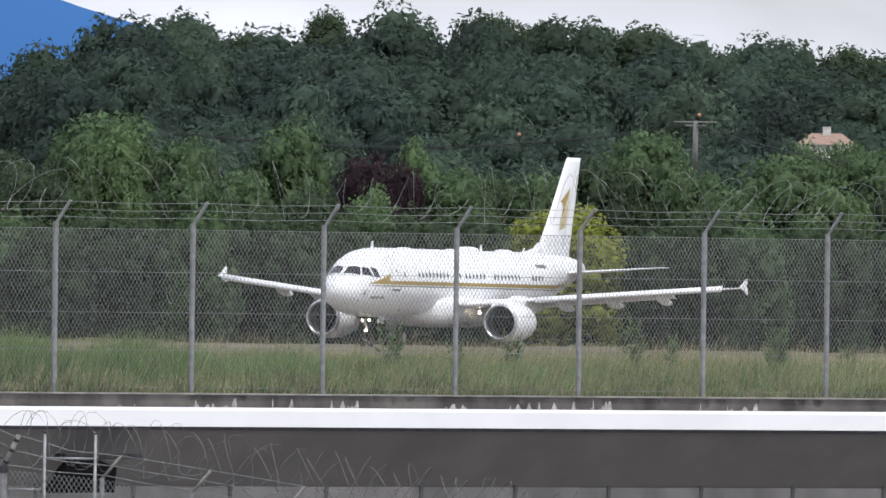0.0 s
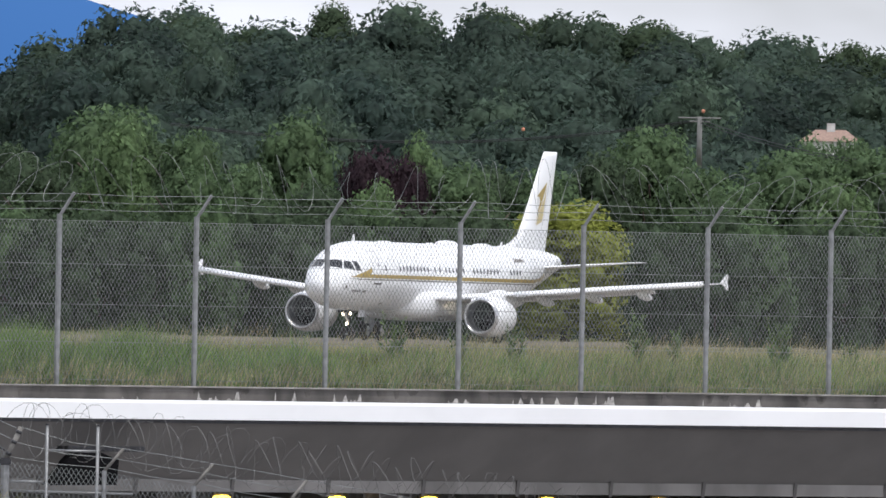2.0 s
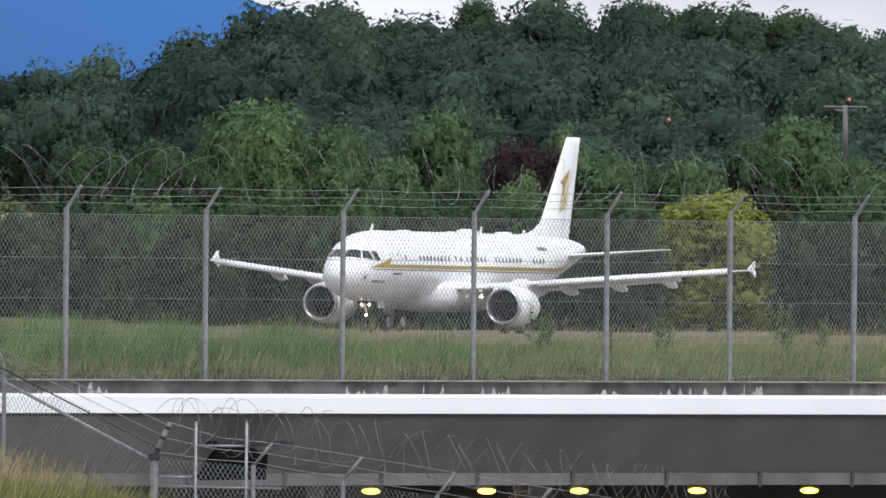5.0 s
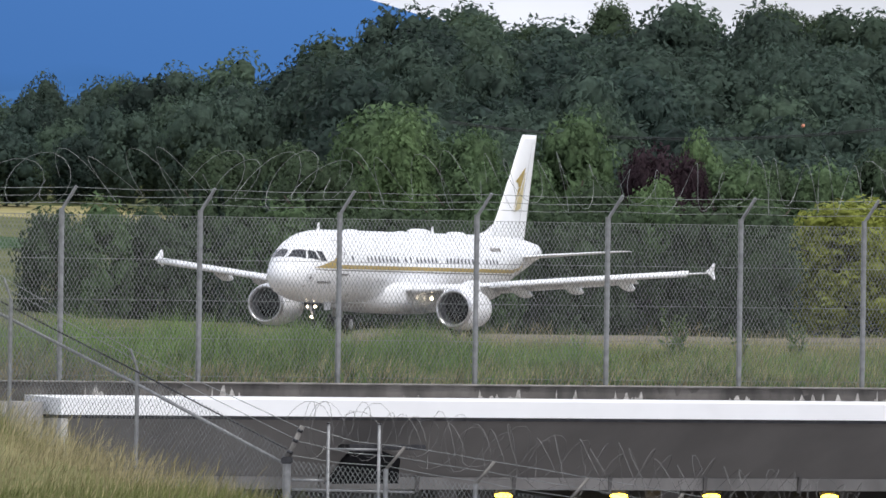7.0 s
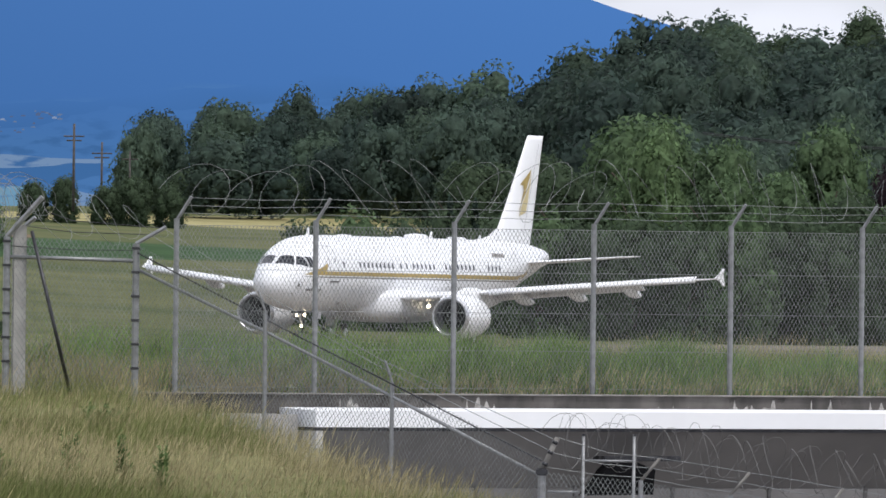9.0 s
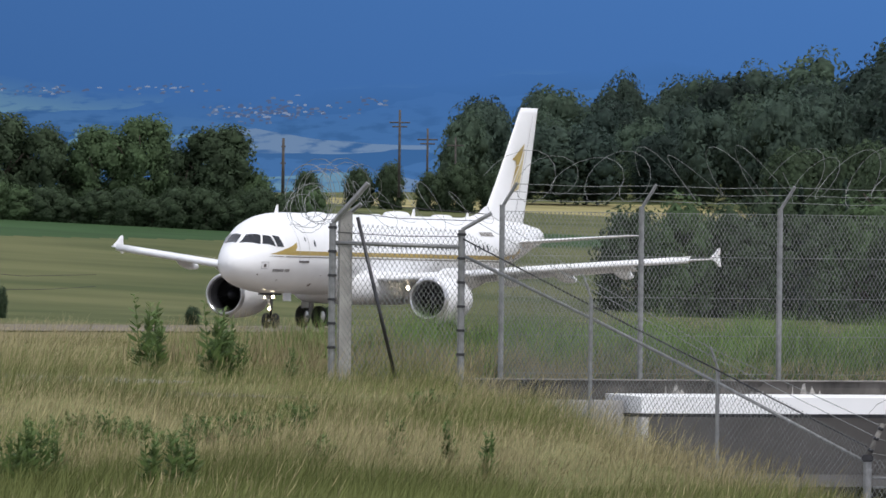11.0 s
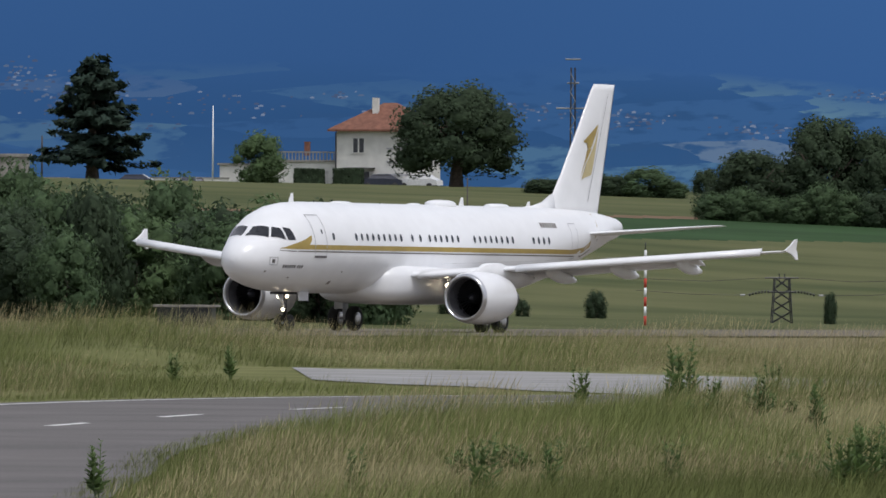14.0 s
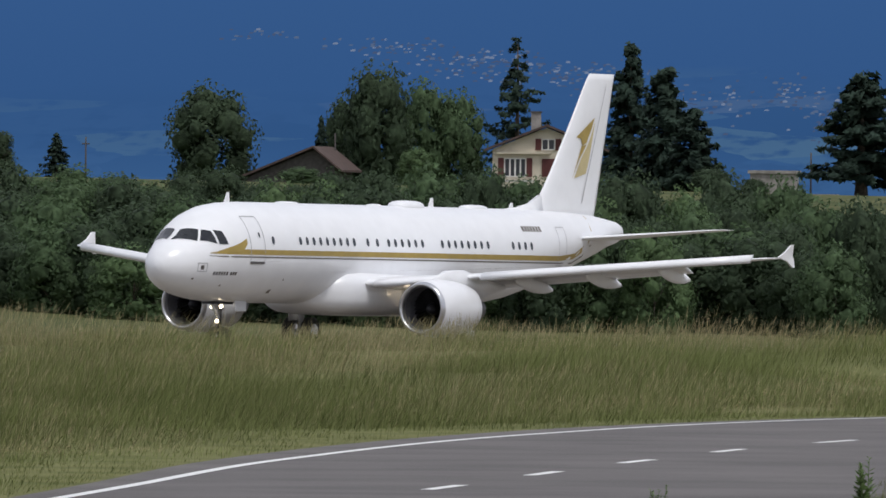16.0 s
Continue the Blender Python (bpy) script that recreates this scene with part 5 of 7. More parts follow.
            w, h = rng.uniform(0.25, 0.85), rng.uniform(0.2, 0.5)
            b0 = len(vs)
            vs += [(x - w, y, z), (x + w, y, z), (x + w, y, z + h), (x, y, z + h * 1.6), (x - w, y, z + h)]
            vs += [(a, c + 2, e2) for a, c, e2 in vs[b0:b0 + 5]]
            fs += [(b0, b0 + 1, b0 + 2, b0 + 3, b0 + 4), (b0 + 3, b0 + 2, b0 + 7, b0 + 8), (b0 + 4, b0 + 3, b0 + 8, b0 + 9)]
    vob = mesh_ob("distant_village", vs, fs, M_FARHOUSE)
    tagged(vob, "scattered pale houses of far hillside villages", "village", kind="stuff")


build_backdrop()


# ---- trees ----
def leaf_quads(rng, cen, dirs, size, droop=0.0):
    """Small tilted leaf sprays at cen, facing roughly dirs: corners, and the soft normal of each."""
    n = len(cen)
    dirs = dirs / np.maximum(1e-6, np.linalg.norm(dirs, axis=1))[:, None]
    nr = dirs + rng.normal(0, 0.45, (n, 3))
    nr /= np.linalg.norm(nr, axis=1)[:, None]
    a = np.cross(nr, rng.normal(0, 1, (n, 3)))
    a /= np.linalg.norm(a, axis=1)[:, None]
    b = np.cross(nr, a)
    s = (size * rng.uniform(0.55, 1.3, n))[:, None]
    w = (rng.uniform(0.55, 1.0, n))[:, None]
    a, b = a * s, b * s * w
    soft = dirs + 0.45 * nr + np.array([0, 0, 0.35])
    soft /= np.linalg.norm(soft, axis=1)[:, None]
    return np.stack([cen - a - b * 0.3, cen + a - b * 0.5, cen + b], axis=1), soft


def join_leaves(*sets):
    return np.concatenate([s[0] for s in sets]), np.concatenate([s[1] for s in sets])


def unit(rng, n):
    v = rng.normal(0, 1, (n, 3))
    return v / np.linalg.norm(v, axis=1)[:, None]


ICO = None


def ico_faces():
    """The triangles of an icosahedron of radius 1."""
    global ICO
    if ICO is None:
        bm = bmesh.new()
        bmesh.ops.create_icosphere(bm, subdivisions=1, radius=1)
        ICO = np.array([[list(v.co) for v in f.verts] for f in bm.faces])
        bm.free()
    return ICO


def clump_cores(cc, rc):
    """The dense inner foliage of each clump, under its leaf sprays."""
    t = ico_faces()
    return (np.concatenate([t * r + c for c, r in zip(cc, rc)]), np.concatenate([t for _ in rc]))


def crown_round(seed, w, h, base, leaves, size, clumps=34, low=0.5, lump=(0.15, 0.28)):
    """A broad-leaved domed crown of width w from height base to h."""
    rng = np.random.default_rng(seed)
    u = (np.arange(clumps) + rng.uniform(0.2, 0.8, clumps)) / clumps * (0.97 + low) - low
    az = np.arange(clumps) * 2.39996 + rng.uniform(0, 6.28) + rng.normal(0, 0.35, clumps)
    flat = np.sqrt(np.clip(1 - np.abs(u) ** 2.4, 0.02, 1))
    rad = rng.uniform(0.78, 1.05, clumps)
    rc = rng.uniform(*lump, clumps) * min(w, h - base)
    cc = np.stack([np.cos(az) * flat * rad, np.sin(az) * flat * rad, u], 1)
    out = np.hypot(cc[:, 0], cc[:, 1])
    cc[:, :2] *= ((w / 2 - rc) / max(out))[:, None]
    lo, hi = base + 0.25 * (h - base) * (1 - low), h - 0.92 * rc.mean()
    cc[:, 2] = lo + (hi - lo) * (u - u.min()) / (u.max() - u.min()) * rng.uniform(0.93, 1.03, clumps)
    cz = (h + base) / 2
    pick = rng.choice(clumps, leaves, p=rc ** 2 / (rc ** 2).sum())
    d = unit(rng, leaves)
    pos = cc[pick] + d * (rc[pick] * (1.04 - 0.42 * rng.uniform(0, 1, leaves) ** 1.6))[:, None]
    whole = pos - np.array([0, 0, cz])
    whole /= np.maximum(0.1, np.linalg.norm(whole, axis=1))[:, None]
    q1 = leaf_quads(rng, pos, d + 0.55 * whole, size)
    q2, n2 = clump_cores(cc, rc * 0.6)
    w2 = q2 - np.array([0, 0, cz])
    w2 /= np.maximum(0.1, np.linalg.norm(w2, axis=2))[..., None]
    n2 = n2 + 0.5 * w2
    n2 /= np.linalg.norm(n2, axis=2)[..., None]
    return np.concatenate([q1[0], q2]), np.concatenate([np.repeat(q1[1][:, None, :], 3, axis=1), n2])


def crown_conifer(seed, w, h, base, leaves, size, tiers=16, sharp=1.0, droop=0.25, gap=0.5):
    rng = np.random.default_rng(seed)
    cen, dr = [], []
    per = leaves // (tiers * 9)
    for t in range(tiers):
        k = t / tiers
        z = base + (h - base) * k ** 0.9
        r = (w / 2) * (1 - k) ** sharp + 0.12
        nb = 9 if k < 0.7 else 6
        for i in range(nb):
            a = rng.uniform(0, 6.283)
            rr = r * rng.uniform(0.55, 1.2)
            zb = z + rng.normal(0, 0.45 * (h - base) / tiers)
            n = max(6, int(per * (0.35 + rr / (w / 2))))
            u = rng.uniform(0.05, 1, n) ** 0.7
            lat = rng.normal(0, 0.11 + 0.13 * rr, n) * (1.05 - u)
            x = np.cos(a) * u * rr - np.sin(a) * lat
            y = np.sin(a) * u * rr + np.cos(a) * lat
            zz = zb - droop * rr * u ** 1.5 + rng.normal(0, gap * (h - base) / tiers * 0.42, n) * (1 - 0.5 * u) + 0.10 * rr * u ** 3
            cen.append(np.stack([x, y, zz], 1))
            dr.append(np.tile([[math.cos(a) * 0.7, math.sin(a) * 0.7, 0.7]], (n, 1)))
    return leaf_quads(rng, np.concatenate(cen), np.concatenate(dr), size)


def limbs(name, seed, w, h, base, parent, trunk_r=0.22):
    rnd = random.Random(seed)
    v, f = [], []
    top = base + (h - base) * 0.6
    lean = rnd.uniform(-0.3, 0.3)
    tube_into(v, f, [(0, 0, -0.4), (0.05 * lean, 0, base * 0.5), (lean * 0.4, 0, base), (lean, 0.1, top)], [trunk_r * 1.35, trunk_r, trunk_r * 0.85, trunk_r * 0.25], 8)
    for k in range(8):
        z0 = base * 0.75 + (top - base) * rnd.uniform(0, 0.7)
        a = rnd.uniform(0, 6.283)
        r = w * rnd.uniform(0.22, 0.42)
        zz = z0 + (h - z0) * rnd.uniform(0.25, 0.6)
        tube_into(v, f, [(lean * 0.4, 0, z0), (math.cos(a) * r * 0.5, math.sin(a) * r * 0.5, (z0 + zz) / 2 + 0.3), (math.cos(a) * r, math.sin(a) * r, zz)], [trunk_r * 0.45, trunk_r * 0.3, 0.04], 5)
    return mesh_ob(name, v, f, M_BARK, parent, "", smooth=True)


def crown_mesh(leaves, material, parent):
    return quads_mesh("crown", leaves[0], material, parent, normals=leaves[1])


STOCK = {}


def stock_tree(kind, variant):
    """The first tree of a kind; further ones are copies."""
    key = (kind, variant)
    if key in STOCK:
        return STOCK[key], False
    seed = 100 + len(STOCK) * 7
    t = empty("tree")
    if kind in ("oak", "ash", "lime", "purple", "yellow"):
        material = {"oak": M_LEAF, "ash": M_LEAF2, "lime": M_LEAF3, "purple": M_PURPLE, "yellow": M_YELLOWLEAF}[kind]
        limbs("trunk", seed, 9, 10, 2.2, t)
        crown_mesh(crown_round(seed, 7.5, 10, 0.4, 9000, 0.185, 40 + 4 * variant, 0.7, (0.13, 0.22)), material, t)
    elif kind == "bush":
        material = (M_LEAF, M_LEAF2, M_LEAF, M_LEAF3)[variant % 4]
        limbs("trunk", seed, 8, 8, 0.5, t, 0.12)
        crown_mesh(crown_round(seed, 10, 10, -0.6, 4300, 0.27, 26, 0.95, (0.14, 0.24)), material, t)
    elif kind == "standard":
        material = M_LEAF
        limbs("trunk", seed, 9, 10, 2.8, t, 0.42)
        crown_mesh(crown_round(seed, 10, 10, 1.1, 14000, 0.17, 56, 0.5, (0.12, 0.2)), material, t)
    elif kind == "fir":
        tube("trunk", [(0, 0, -0.3), (0, 0, 9.6)], [0.22, 0.03], M_BARK, t)
        crown_mesh(crown_conifer(seed, 6.4, 10, 0.1, 8000, 0.25, 21, 0.85, 0.25, 0.8), M_NEEDLE, t)
    elif kind == "airy":
        tube("trunk", [(0, 0, -0.3), (0, 0, 9.6)], [0.22, 0.03], M_BARK, t)
        crown_mesh(crown_conifer(seed, 7.0, 10, 0.1, 4600, 0.19, 12, 0.85, 0.10, 0.35), M_NEEDLE, t)
    elif kind == "dense":
        tube("trunk", [(0, 0, -0.3), (0, 0, 9.0)], [0.22, 0.03], M_BARK, t)
        crown_mesh(crown_conifer(seed, 6.2, 10, 0.0, 7500, 0.33, 16, 0.6, 0.2, 0.9), M_NEEDLE, t)
    elif kind == "cedar":
        tube("trunk", [(0, 0, -0.3), (0, 0, 1.6), (0, 0, 9.0)], [0.5, 0.36, 0.05], M_BARK, t)
        crown_mesh(crown_conifer(seed, 7.4, 10, 1.6, 8000, 0.33, 14, 0.55, 0.1, 0.8), M_NEEDLE, t)
    STOCK[key] = t
    return t, True


def plant(kind, variant, b, d, top_e, width, label, category="tree", group="", z=None, height=None):
    """A tree at bearing b and distance d whose top stands at elevation top_e; width in metres."""
    x, y = spot(b, d)
    z0 = ground_z(x, y) if z is None else z
    h = height or max(1.5, lev(top_e, d) - z0)
    t, first = stock_tree(kind, variant)
    span = {"fir": 6.4, "airy": 7.0, "dense": 6.2, "cedar": 7.4, "bush": 10, "standard": 10}.get(kind, 7.5)
    turn = (b * 37.7 + variant * 50) % 360
    if not first:
        t = copy_thing(t, pose(x, y, z0 - 0.1, 0, 0, turn))
    else:
        t.matrix_basis = pose(x, y, z0 - 0.1, 0, 0, turn)
    t.scale = (width / span, width / span, h / 10)
    tagged(t, label, category, group)
    return t


def build_trees():
    # second row behind the runway: bearing, distance, top, width, kind, variant
    ROW = [(-24.1, 1005, 11.0, 10.2, "ash", 0), (-23.7, 985, 9.6, 6.0, "lime", 0), (-18.5, 1000, 9.5, 6.4, "ash", 1), (-11.2, 1000, 10.4, 7.8, "ash", 2), (-14.4, 972, 6.9, 5.8, "ash", 0), (-18.4, 975, 7.0, 6.5, "ash", 1),
           (-27.6, 990, 6.0, 6, "oak", 1), (-31.4, 995, 8.3, 6.4, "oak", 0), (-36, 1000, 7.6, 7, "oak", 1), (-29.7, 980, 6.9, 6.2, "oak", 2), (0.5, 978, 7.5, 8.2, "ash", 1), (-1.9, 1000, 8.8, 4.6, "lime", 1), (-5.5, 958, 5.6, 5, "lime", 0),
           (6.6, 985, 7.0, 7, "ash", 2), (11.0, 1000, 8.5, 6.4, "oak", 0), (14.6, 1005, 10.2, 8.2, "ash", 0), (17.9, 992, 7.8, 6.6, "ash", 1), (20.6, 975, 6.0, 6.2, "ash", 2), (24.7, 998, 8.6, 9.5, "ash", 0), (30.0, 1000, 9.3, 8.4, "ash", 1), (28, 970, 6.2, 6.5, "lime", 1),
           (34.5, 990, 8.2, 9, "oak", 2), (39, 1000, 8.5, 9, "ash", 1), (45, 1000, 8.5, 9, "oak", 1), (-9.4, 966, 5.4, 6, "oak", 2), (3.9, 1004, 7.2, 6, "oak", 1), (25.6, 1150, 9.5, 6, "ash", 2), (28.8, 1152, 9.6, 6, "ash", 0)]
    for b, d, e, w, k, v in ROW:
        plant(k, v, b, d, e, w * 1.15, "full green broad-leaved tree behind the runway", group="trees behind the runway")
    plant("purple", 0, -5.6, 972, 8.4, 5.9, "dark purple copper beech among green trees")
    plant("purple", 0, -2.9, 974, 7.9, 4.6, "dark purple copper beech among green trees")
    plant("yellow", 0, 8.6, 925, 4.6, 10.4, "bright yellow-green leafed tree in front of darker ones")
    rnd = random.Random(3)
    b = -48.0
    i = 0
    while b < 44:
        e = 3.6 + rnd.uniform(-0.7, 1.0)
        if not 4.2 < b < 13:
            plant("bush", i % 4 if i % 4 != 3 else 0, b, rnd.uniform(868, 900) - 0.6 * b, e, rnd.uniform(5.5, 7.5), "dense dark green tree of the hedge line", group="hedge line trees")
        else:
            plant("bush", 0, b, 960, e - 1, 6, "dense dark green tree of the hedge line", group="hedge line trees")
        b += rnd.uniform(2.6, 3.9)
        i += 1
    for b, e in ((-38, 4.4), (-36.2, 4.2), (-33, 4.6)):
        plant("fir", 0, b, 905, e + 0.6, 2.6, "small dark conifer in the hedge line")
    for b in np.arange(-60, -30, 3.3):
        plant("bush", int(-b) % 2, float(b), 1432, 6.4 + 0.5 * math.sin(b * 2.1), 6.2, "dark shrub at the foot of the wooded hill", "shrub", "shrubs along the wood's edge")
    # crowns that break the hill's skyline
    for b, e, w in ((-8.5, 18.3, 3.6), (3.2, 18.5, 6.2), (6.9, 18.0, 3.4), (10.5, 17.6, 4.2), (28.3, 16.4, 2.6), (14.5, 17.3, 7), (-18.6, 17.6, 6), (-3.6, 15.9, 3.6), (20.6, 15.6, 6), (24.5, 14.6, 5), (31.5, 15.6, 4), (-13.5, 16.6, 5)):
        plant("oak", int(abs(b)) % 3, b, 1490, e, max(8.5, w * 1.7), "dark oak on the wooded hill's crest", group="skyline oaks")
    # field trees and hedge, house garden
    for b, e, w, k, v in ((-99, 6.6, 5.5, "oak", 0), (-96.4, 5.6, 5, "oak", 2), (-93.8, 9.0, 6, "oak", 1), (-90.2, 7.9, 4.5, "oak", 2), (-86.4, 8.0, 5, "ash", 0), (-83.3, 9.0, 5, "ash", 1), (-80.5, 6.5, 4, "oak", 0), (-78, 8.2, 6, "oak", 1), (-101, 4.2, 4, "bush", 0), (-75.6, 5.0, 4, "bush", 1)):
        plant(k, v, b, 1115, e + 0.4, w * 1.3, "dark green tree in a field hedge", group="field hedge trees")
    for b in np.arange(-101.5, -71, 1.9):
        plant("bush", int(b) % 2, float(b), 1105, 3.6 + rnd.uniform(-0.4, 1.0), 4.2, "dark shrub at the field's edge", "shrub", "field hedge shrubs")
    for b, e, w in ((-71.5, 5.3, 2.6), (-67.7, 5.6, 3.0), (-65.6, 6.0, 2.8), (-62.6, 5.4, 3.2), (-102.2, 5.5, 2.6), (-58, 5.4, 3), (-60.5, 6, 3.5)):
        plant("bush", 0, b, 1300, e, w * 1.25, "small round tree on the field's far edge", "tree", "far field trees")
    for b, e, w in ((-112.8, 4.2, 3.5), (-110.3, 5.2, 3), (-108.8, 5.0, 3), (-106.4, 5.6, 5), (-104.6, 4.6, 3), (-114, 3.8, 3)):
        plant("bush", 1 if b > -107 else 0, b, 1240, e, w * 1.3, "rounded garden shrub beside the fields", "shrub", "shrubs below the mast")
    plant("standard", 0, -120.0, 1290, 11.5, 13.6, "large spreading dark tree beside the white house")
    plant("bush", 3, -134.0, 1290, 8.0, 6.2, "light green tree before the white house")
    plant("cedar", 0, -146, 1320, 13.1, 11.2, "broad dark cedar on a lawn")
    plant("fir", 0, -162.5, 1370, 15.4, 9.6, "tall dark spruce beside a house")
    plant("dense", 0, -160.0, 1360, 13.5, 7.6, "dark conifer beside a house")
    plant("dense", 0, -158.0, 1350, 10.6, 7.0, "dark conifer beside a house")
    plant("airy", 0, -170.6, 1380, 15.5, 10.5, "airy cedar behind the chalet roof")
    plant("bush", 2, -180.6, 1340, 13.6, 9.2, "dark olive broad-leaved tree near the chalet")
    plant("bush", 1, -177.2, 1345, 12.6, 7.2, "feathery green tree near the chalet")
    plant("bush", 1, -174.8, 1345, 11.9, 6.6, "feathery green tree near the chalet")
    plant("bush", 0, -182.8, 1350, 11.4, 5.6, "dark olive broad-leaved tree near the chalet")
    plant("lime", 1, -177.9, 1200, 7.6, 3.6, "young fresh green tree above the shrubs")
    plant("fir", 0, -184.6, 1340, 9.9, 3.0, "slim dark spruce by the barn")
    plant("bush", 0, -192.4, 1330, 12.2, 10.0, "dense round dark tree by the barn")
    plant("fir", 0, -203.5, 1300, 8.5, 4.0, "small dark spruce behind the shrubs")
    plant("oak", 1, -208, 1300, 8.7, 5.0, "dark tree behind the shrubs")
    plant("bush", 1, -186.0, 1150, 5.7, 4.5, "round grey-green bush by the barn", "shrub")
    plant("bush", 0, -156.6, 1300, 6.4, 5, "low dark garden tree", "tree")
    plant("bush", 0, -153.6, 1300, 5.4, 3, "low dark garden tree", "tree")
    # the deep belt of shrubs beside the runway
    i = 0
    for d, step, e0 in ((700, 2.5, 2.2), (725, 3.2, 4.2), (765, 3.6, 5.2)):
        b = -214.0
        while b < (-146.5 if d < 720 else -124):
            e = e0 + 1.0 * noise.noise((b * 0.13, d * 0.1, 0)) * 2
            if b < -150 and d > 730:
                e += 0.9
            if b > -148:
                e -= 0.9
            if b > -130:
                e -= 1.0
            plant("bush", (0, 1, 2, 0, 1, 2, 3)[i % 7], b, d + rnd.uniform(-8, 8), e - (0.9 if i % 3 == 0 else 0), rnd.uniform(4.5, 6.5), "leafy shrub in a deep green belt beside the runway", "shrub", "shrub belt")
            b += step * rnd.uniform(0.8, 1.25)
            i += 1
    for b in np.arange(-205, -150, 2.7):
        plant("bush", int(-b) % 3, float(b), 880 + 20 * math.sin(b), (5.7 if b < -162 else 4.7) + 0.6 * math.sin(b * 1.7), 4.4, "dark hedge shrub below the houses", "shrub", "shrubs below the houses")
    for b, d, h in ((-115.2, 772, 1.1), (-110.0, 772, 1.7), (-109.8, 773, 1.0), (-93.25, 772, 1.95), (-79.5, 765, 1.2), (-70.0, 765, 1.3), (-120.5, 775, 1.6)):
        x, y = spot(b, d)
        plant("bush", 0, b, d, 0, h * (0.9 if b < -94 or b > -93 else 0.5), "small clipped dark bush on the airfield", "shrub", "airfield bushes", height=h)


build_trees()


def build_forest():
    rng = np.random.default_rng(5)
    kinds = [crown_round(900 + k, 10, 10, 0.5, 2900, 0.29, 18, 0.35, (0.15, 0.26)) for k in range(7)]
    parts = {0: [], 1: [], 2: []}
    cnt = 0
    for d in np.arange(1120, 1560, 33):
        b = -66.0
        while b < 62:
            bb = b + rng.uniform(-2, 2)
            dd = d + rng.uniform(-10, 10)
            b += rng.uniform(5.6, 8.2) * 1200 / d * (0.66 if b < -36 else 1)
            if bb < -61:
                continue
            if bb < -29 and d < 1385:
                continue
            if bb < -24 and d < 1250:
                continue
            if 23.4 < bb < 31.2 and d < 1215:
                continue
            x, y = spot(bb, dd)
            z = ground_z(x, y)
            h = rng.uniform(9.6, 13.8)
            if bb < -44:
                h *= 0.82
            w = rng.uniform(9.5, 15.0) * (0.72 if bb < -38 else 1)
            a = rng.uniform(0, 6.28)
            q, nm = kinds[rng.integers(7)]
            r = np.array([[math.cos(a), -math.sin(a), 0], [math.sin(a), math.cos(a), 0], [0, 0, 1]])
            q = q @ r.T * np.array([w / 10, w / 10, h / 10]) + np.array([x, y, z - 0.3])
            parts[int(rng.choice(3, p=(0.5, 0.25, 0.25)))].append((q, nm @ r.T))
            cnt += 1
    # The three leaf colours carry a blue tint that stands for distance haze.
    f1 = quads_mesh("forest", join_leaves(*parts[0])[0], leaf_mat("forest_leaves", (0.060, 0.090, 0.070), 0.20, 0.45, 0.35, 0.05, 1.2, 0.3), normals=join_leaves(*parts[0])[1])
    tagged(f1, "dense dark oak forest covering a hillside", "forest", kind="stuff")
    f2 = quads_mesh("forest", join_leaves(*parts[1])[0], leaf_mat("forest_leaves_pale", (0.075, 0.112, 0.078), 0.20, 0.45, 0.35, 0.05, 1.2, 0.3), normals=join_leaves(*parts[1])[1])
    f3 = quads_mesh("forest", join_leaves(*parts[2])[0], leaf_mat("forest_leaves_deep", (0.038, 0.060, 0.050), 0.20, 0.40, 0.35, 0.05, 1.2, 0.3), normals=join_leaves(*parts[2])[1])
    tagged(f3, "deep green oaks with a haze-blue tint within the hillside forest", "forest", kind="stuff")
    tagged(f2, "paler broad-leaved trees within the hillside forest", "forest", kind="stuff")


build_forest()



# ---- houses ----
def gable_window(parent, x, y, z, w, h, shutters=True, n=2):
    win = empty("window", (x, y, z))
    win.parent = parent
    box("pane", (w, 0.05, h), (0, -0.03, 0), M_GLASS, win)
    for sx in (-1, 1):
        box("frame", (0.10, 0.08, h), (sx * w / 2, -0.05, 0), M_WHITEWALL, win)
    for sz in (-1, 1):
        box("frame", (w + 0.1, 0.08, 0.10), (0, -0.05, sz * h / 2), M_WHITEWALL, win)
    for k in range(1, n):
        box("mullion", (0.14, 0.07, h), (-w / 2 + w * k / n, -0.05, 0), M_WHITEWALL, win)
    if shutters:
        for sx in (-1, 1):
            box("shutter", (0.55, 0.07, h + 0.1), (sx * (w / 2 + 0.36), -0.05, 0), M_SHUTTER, win)


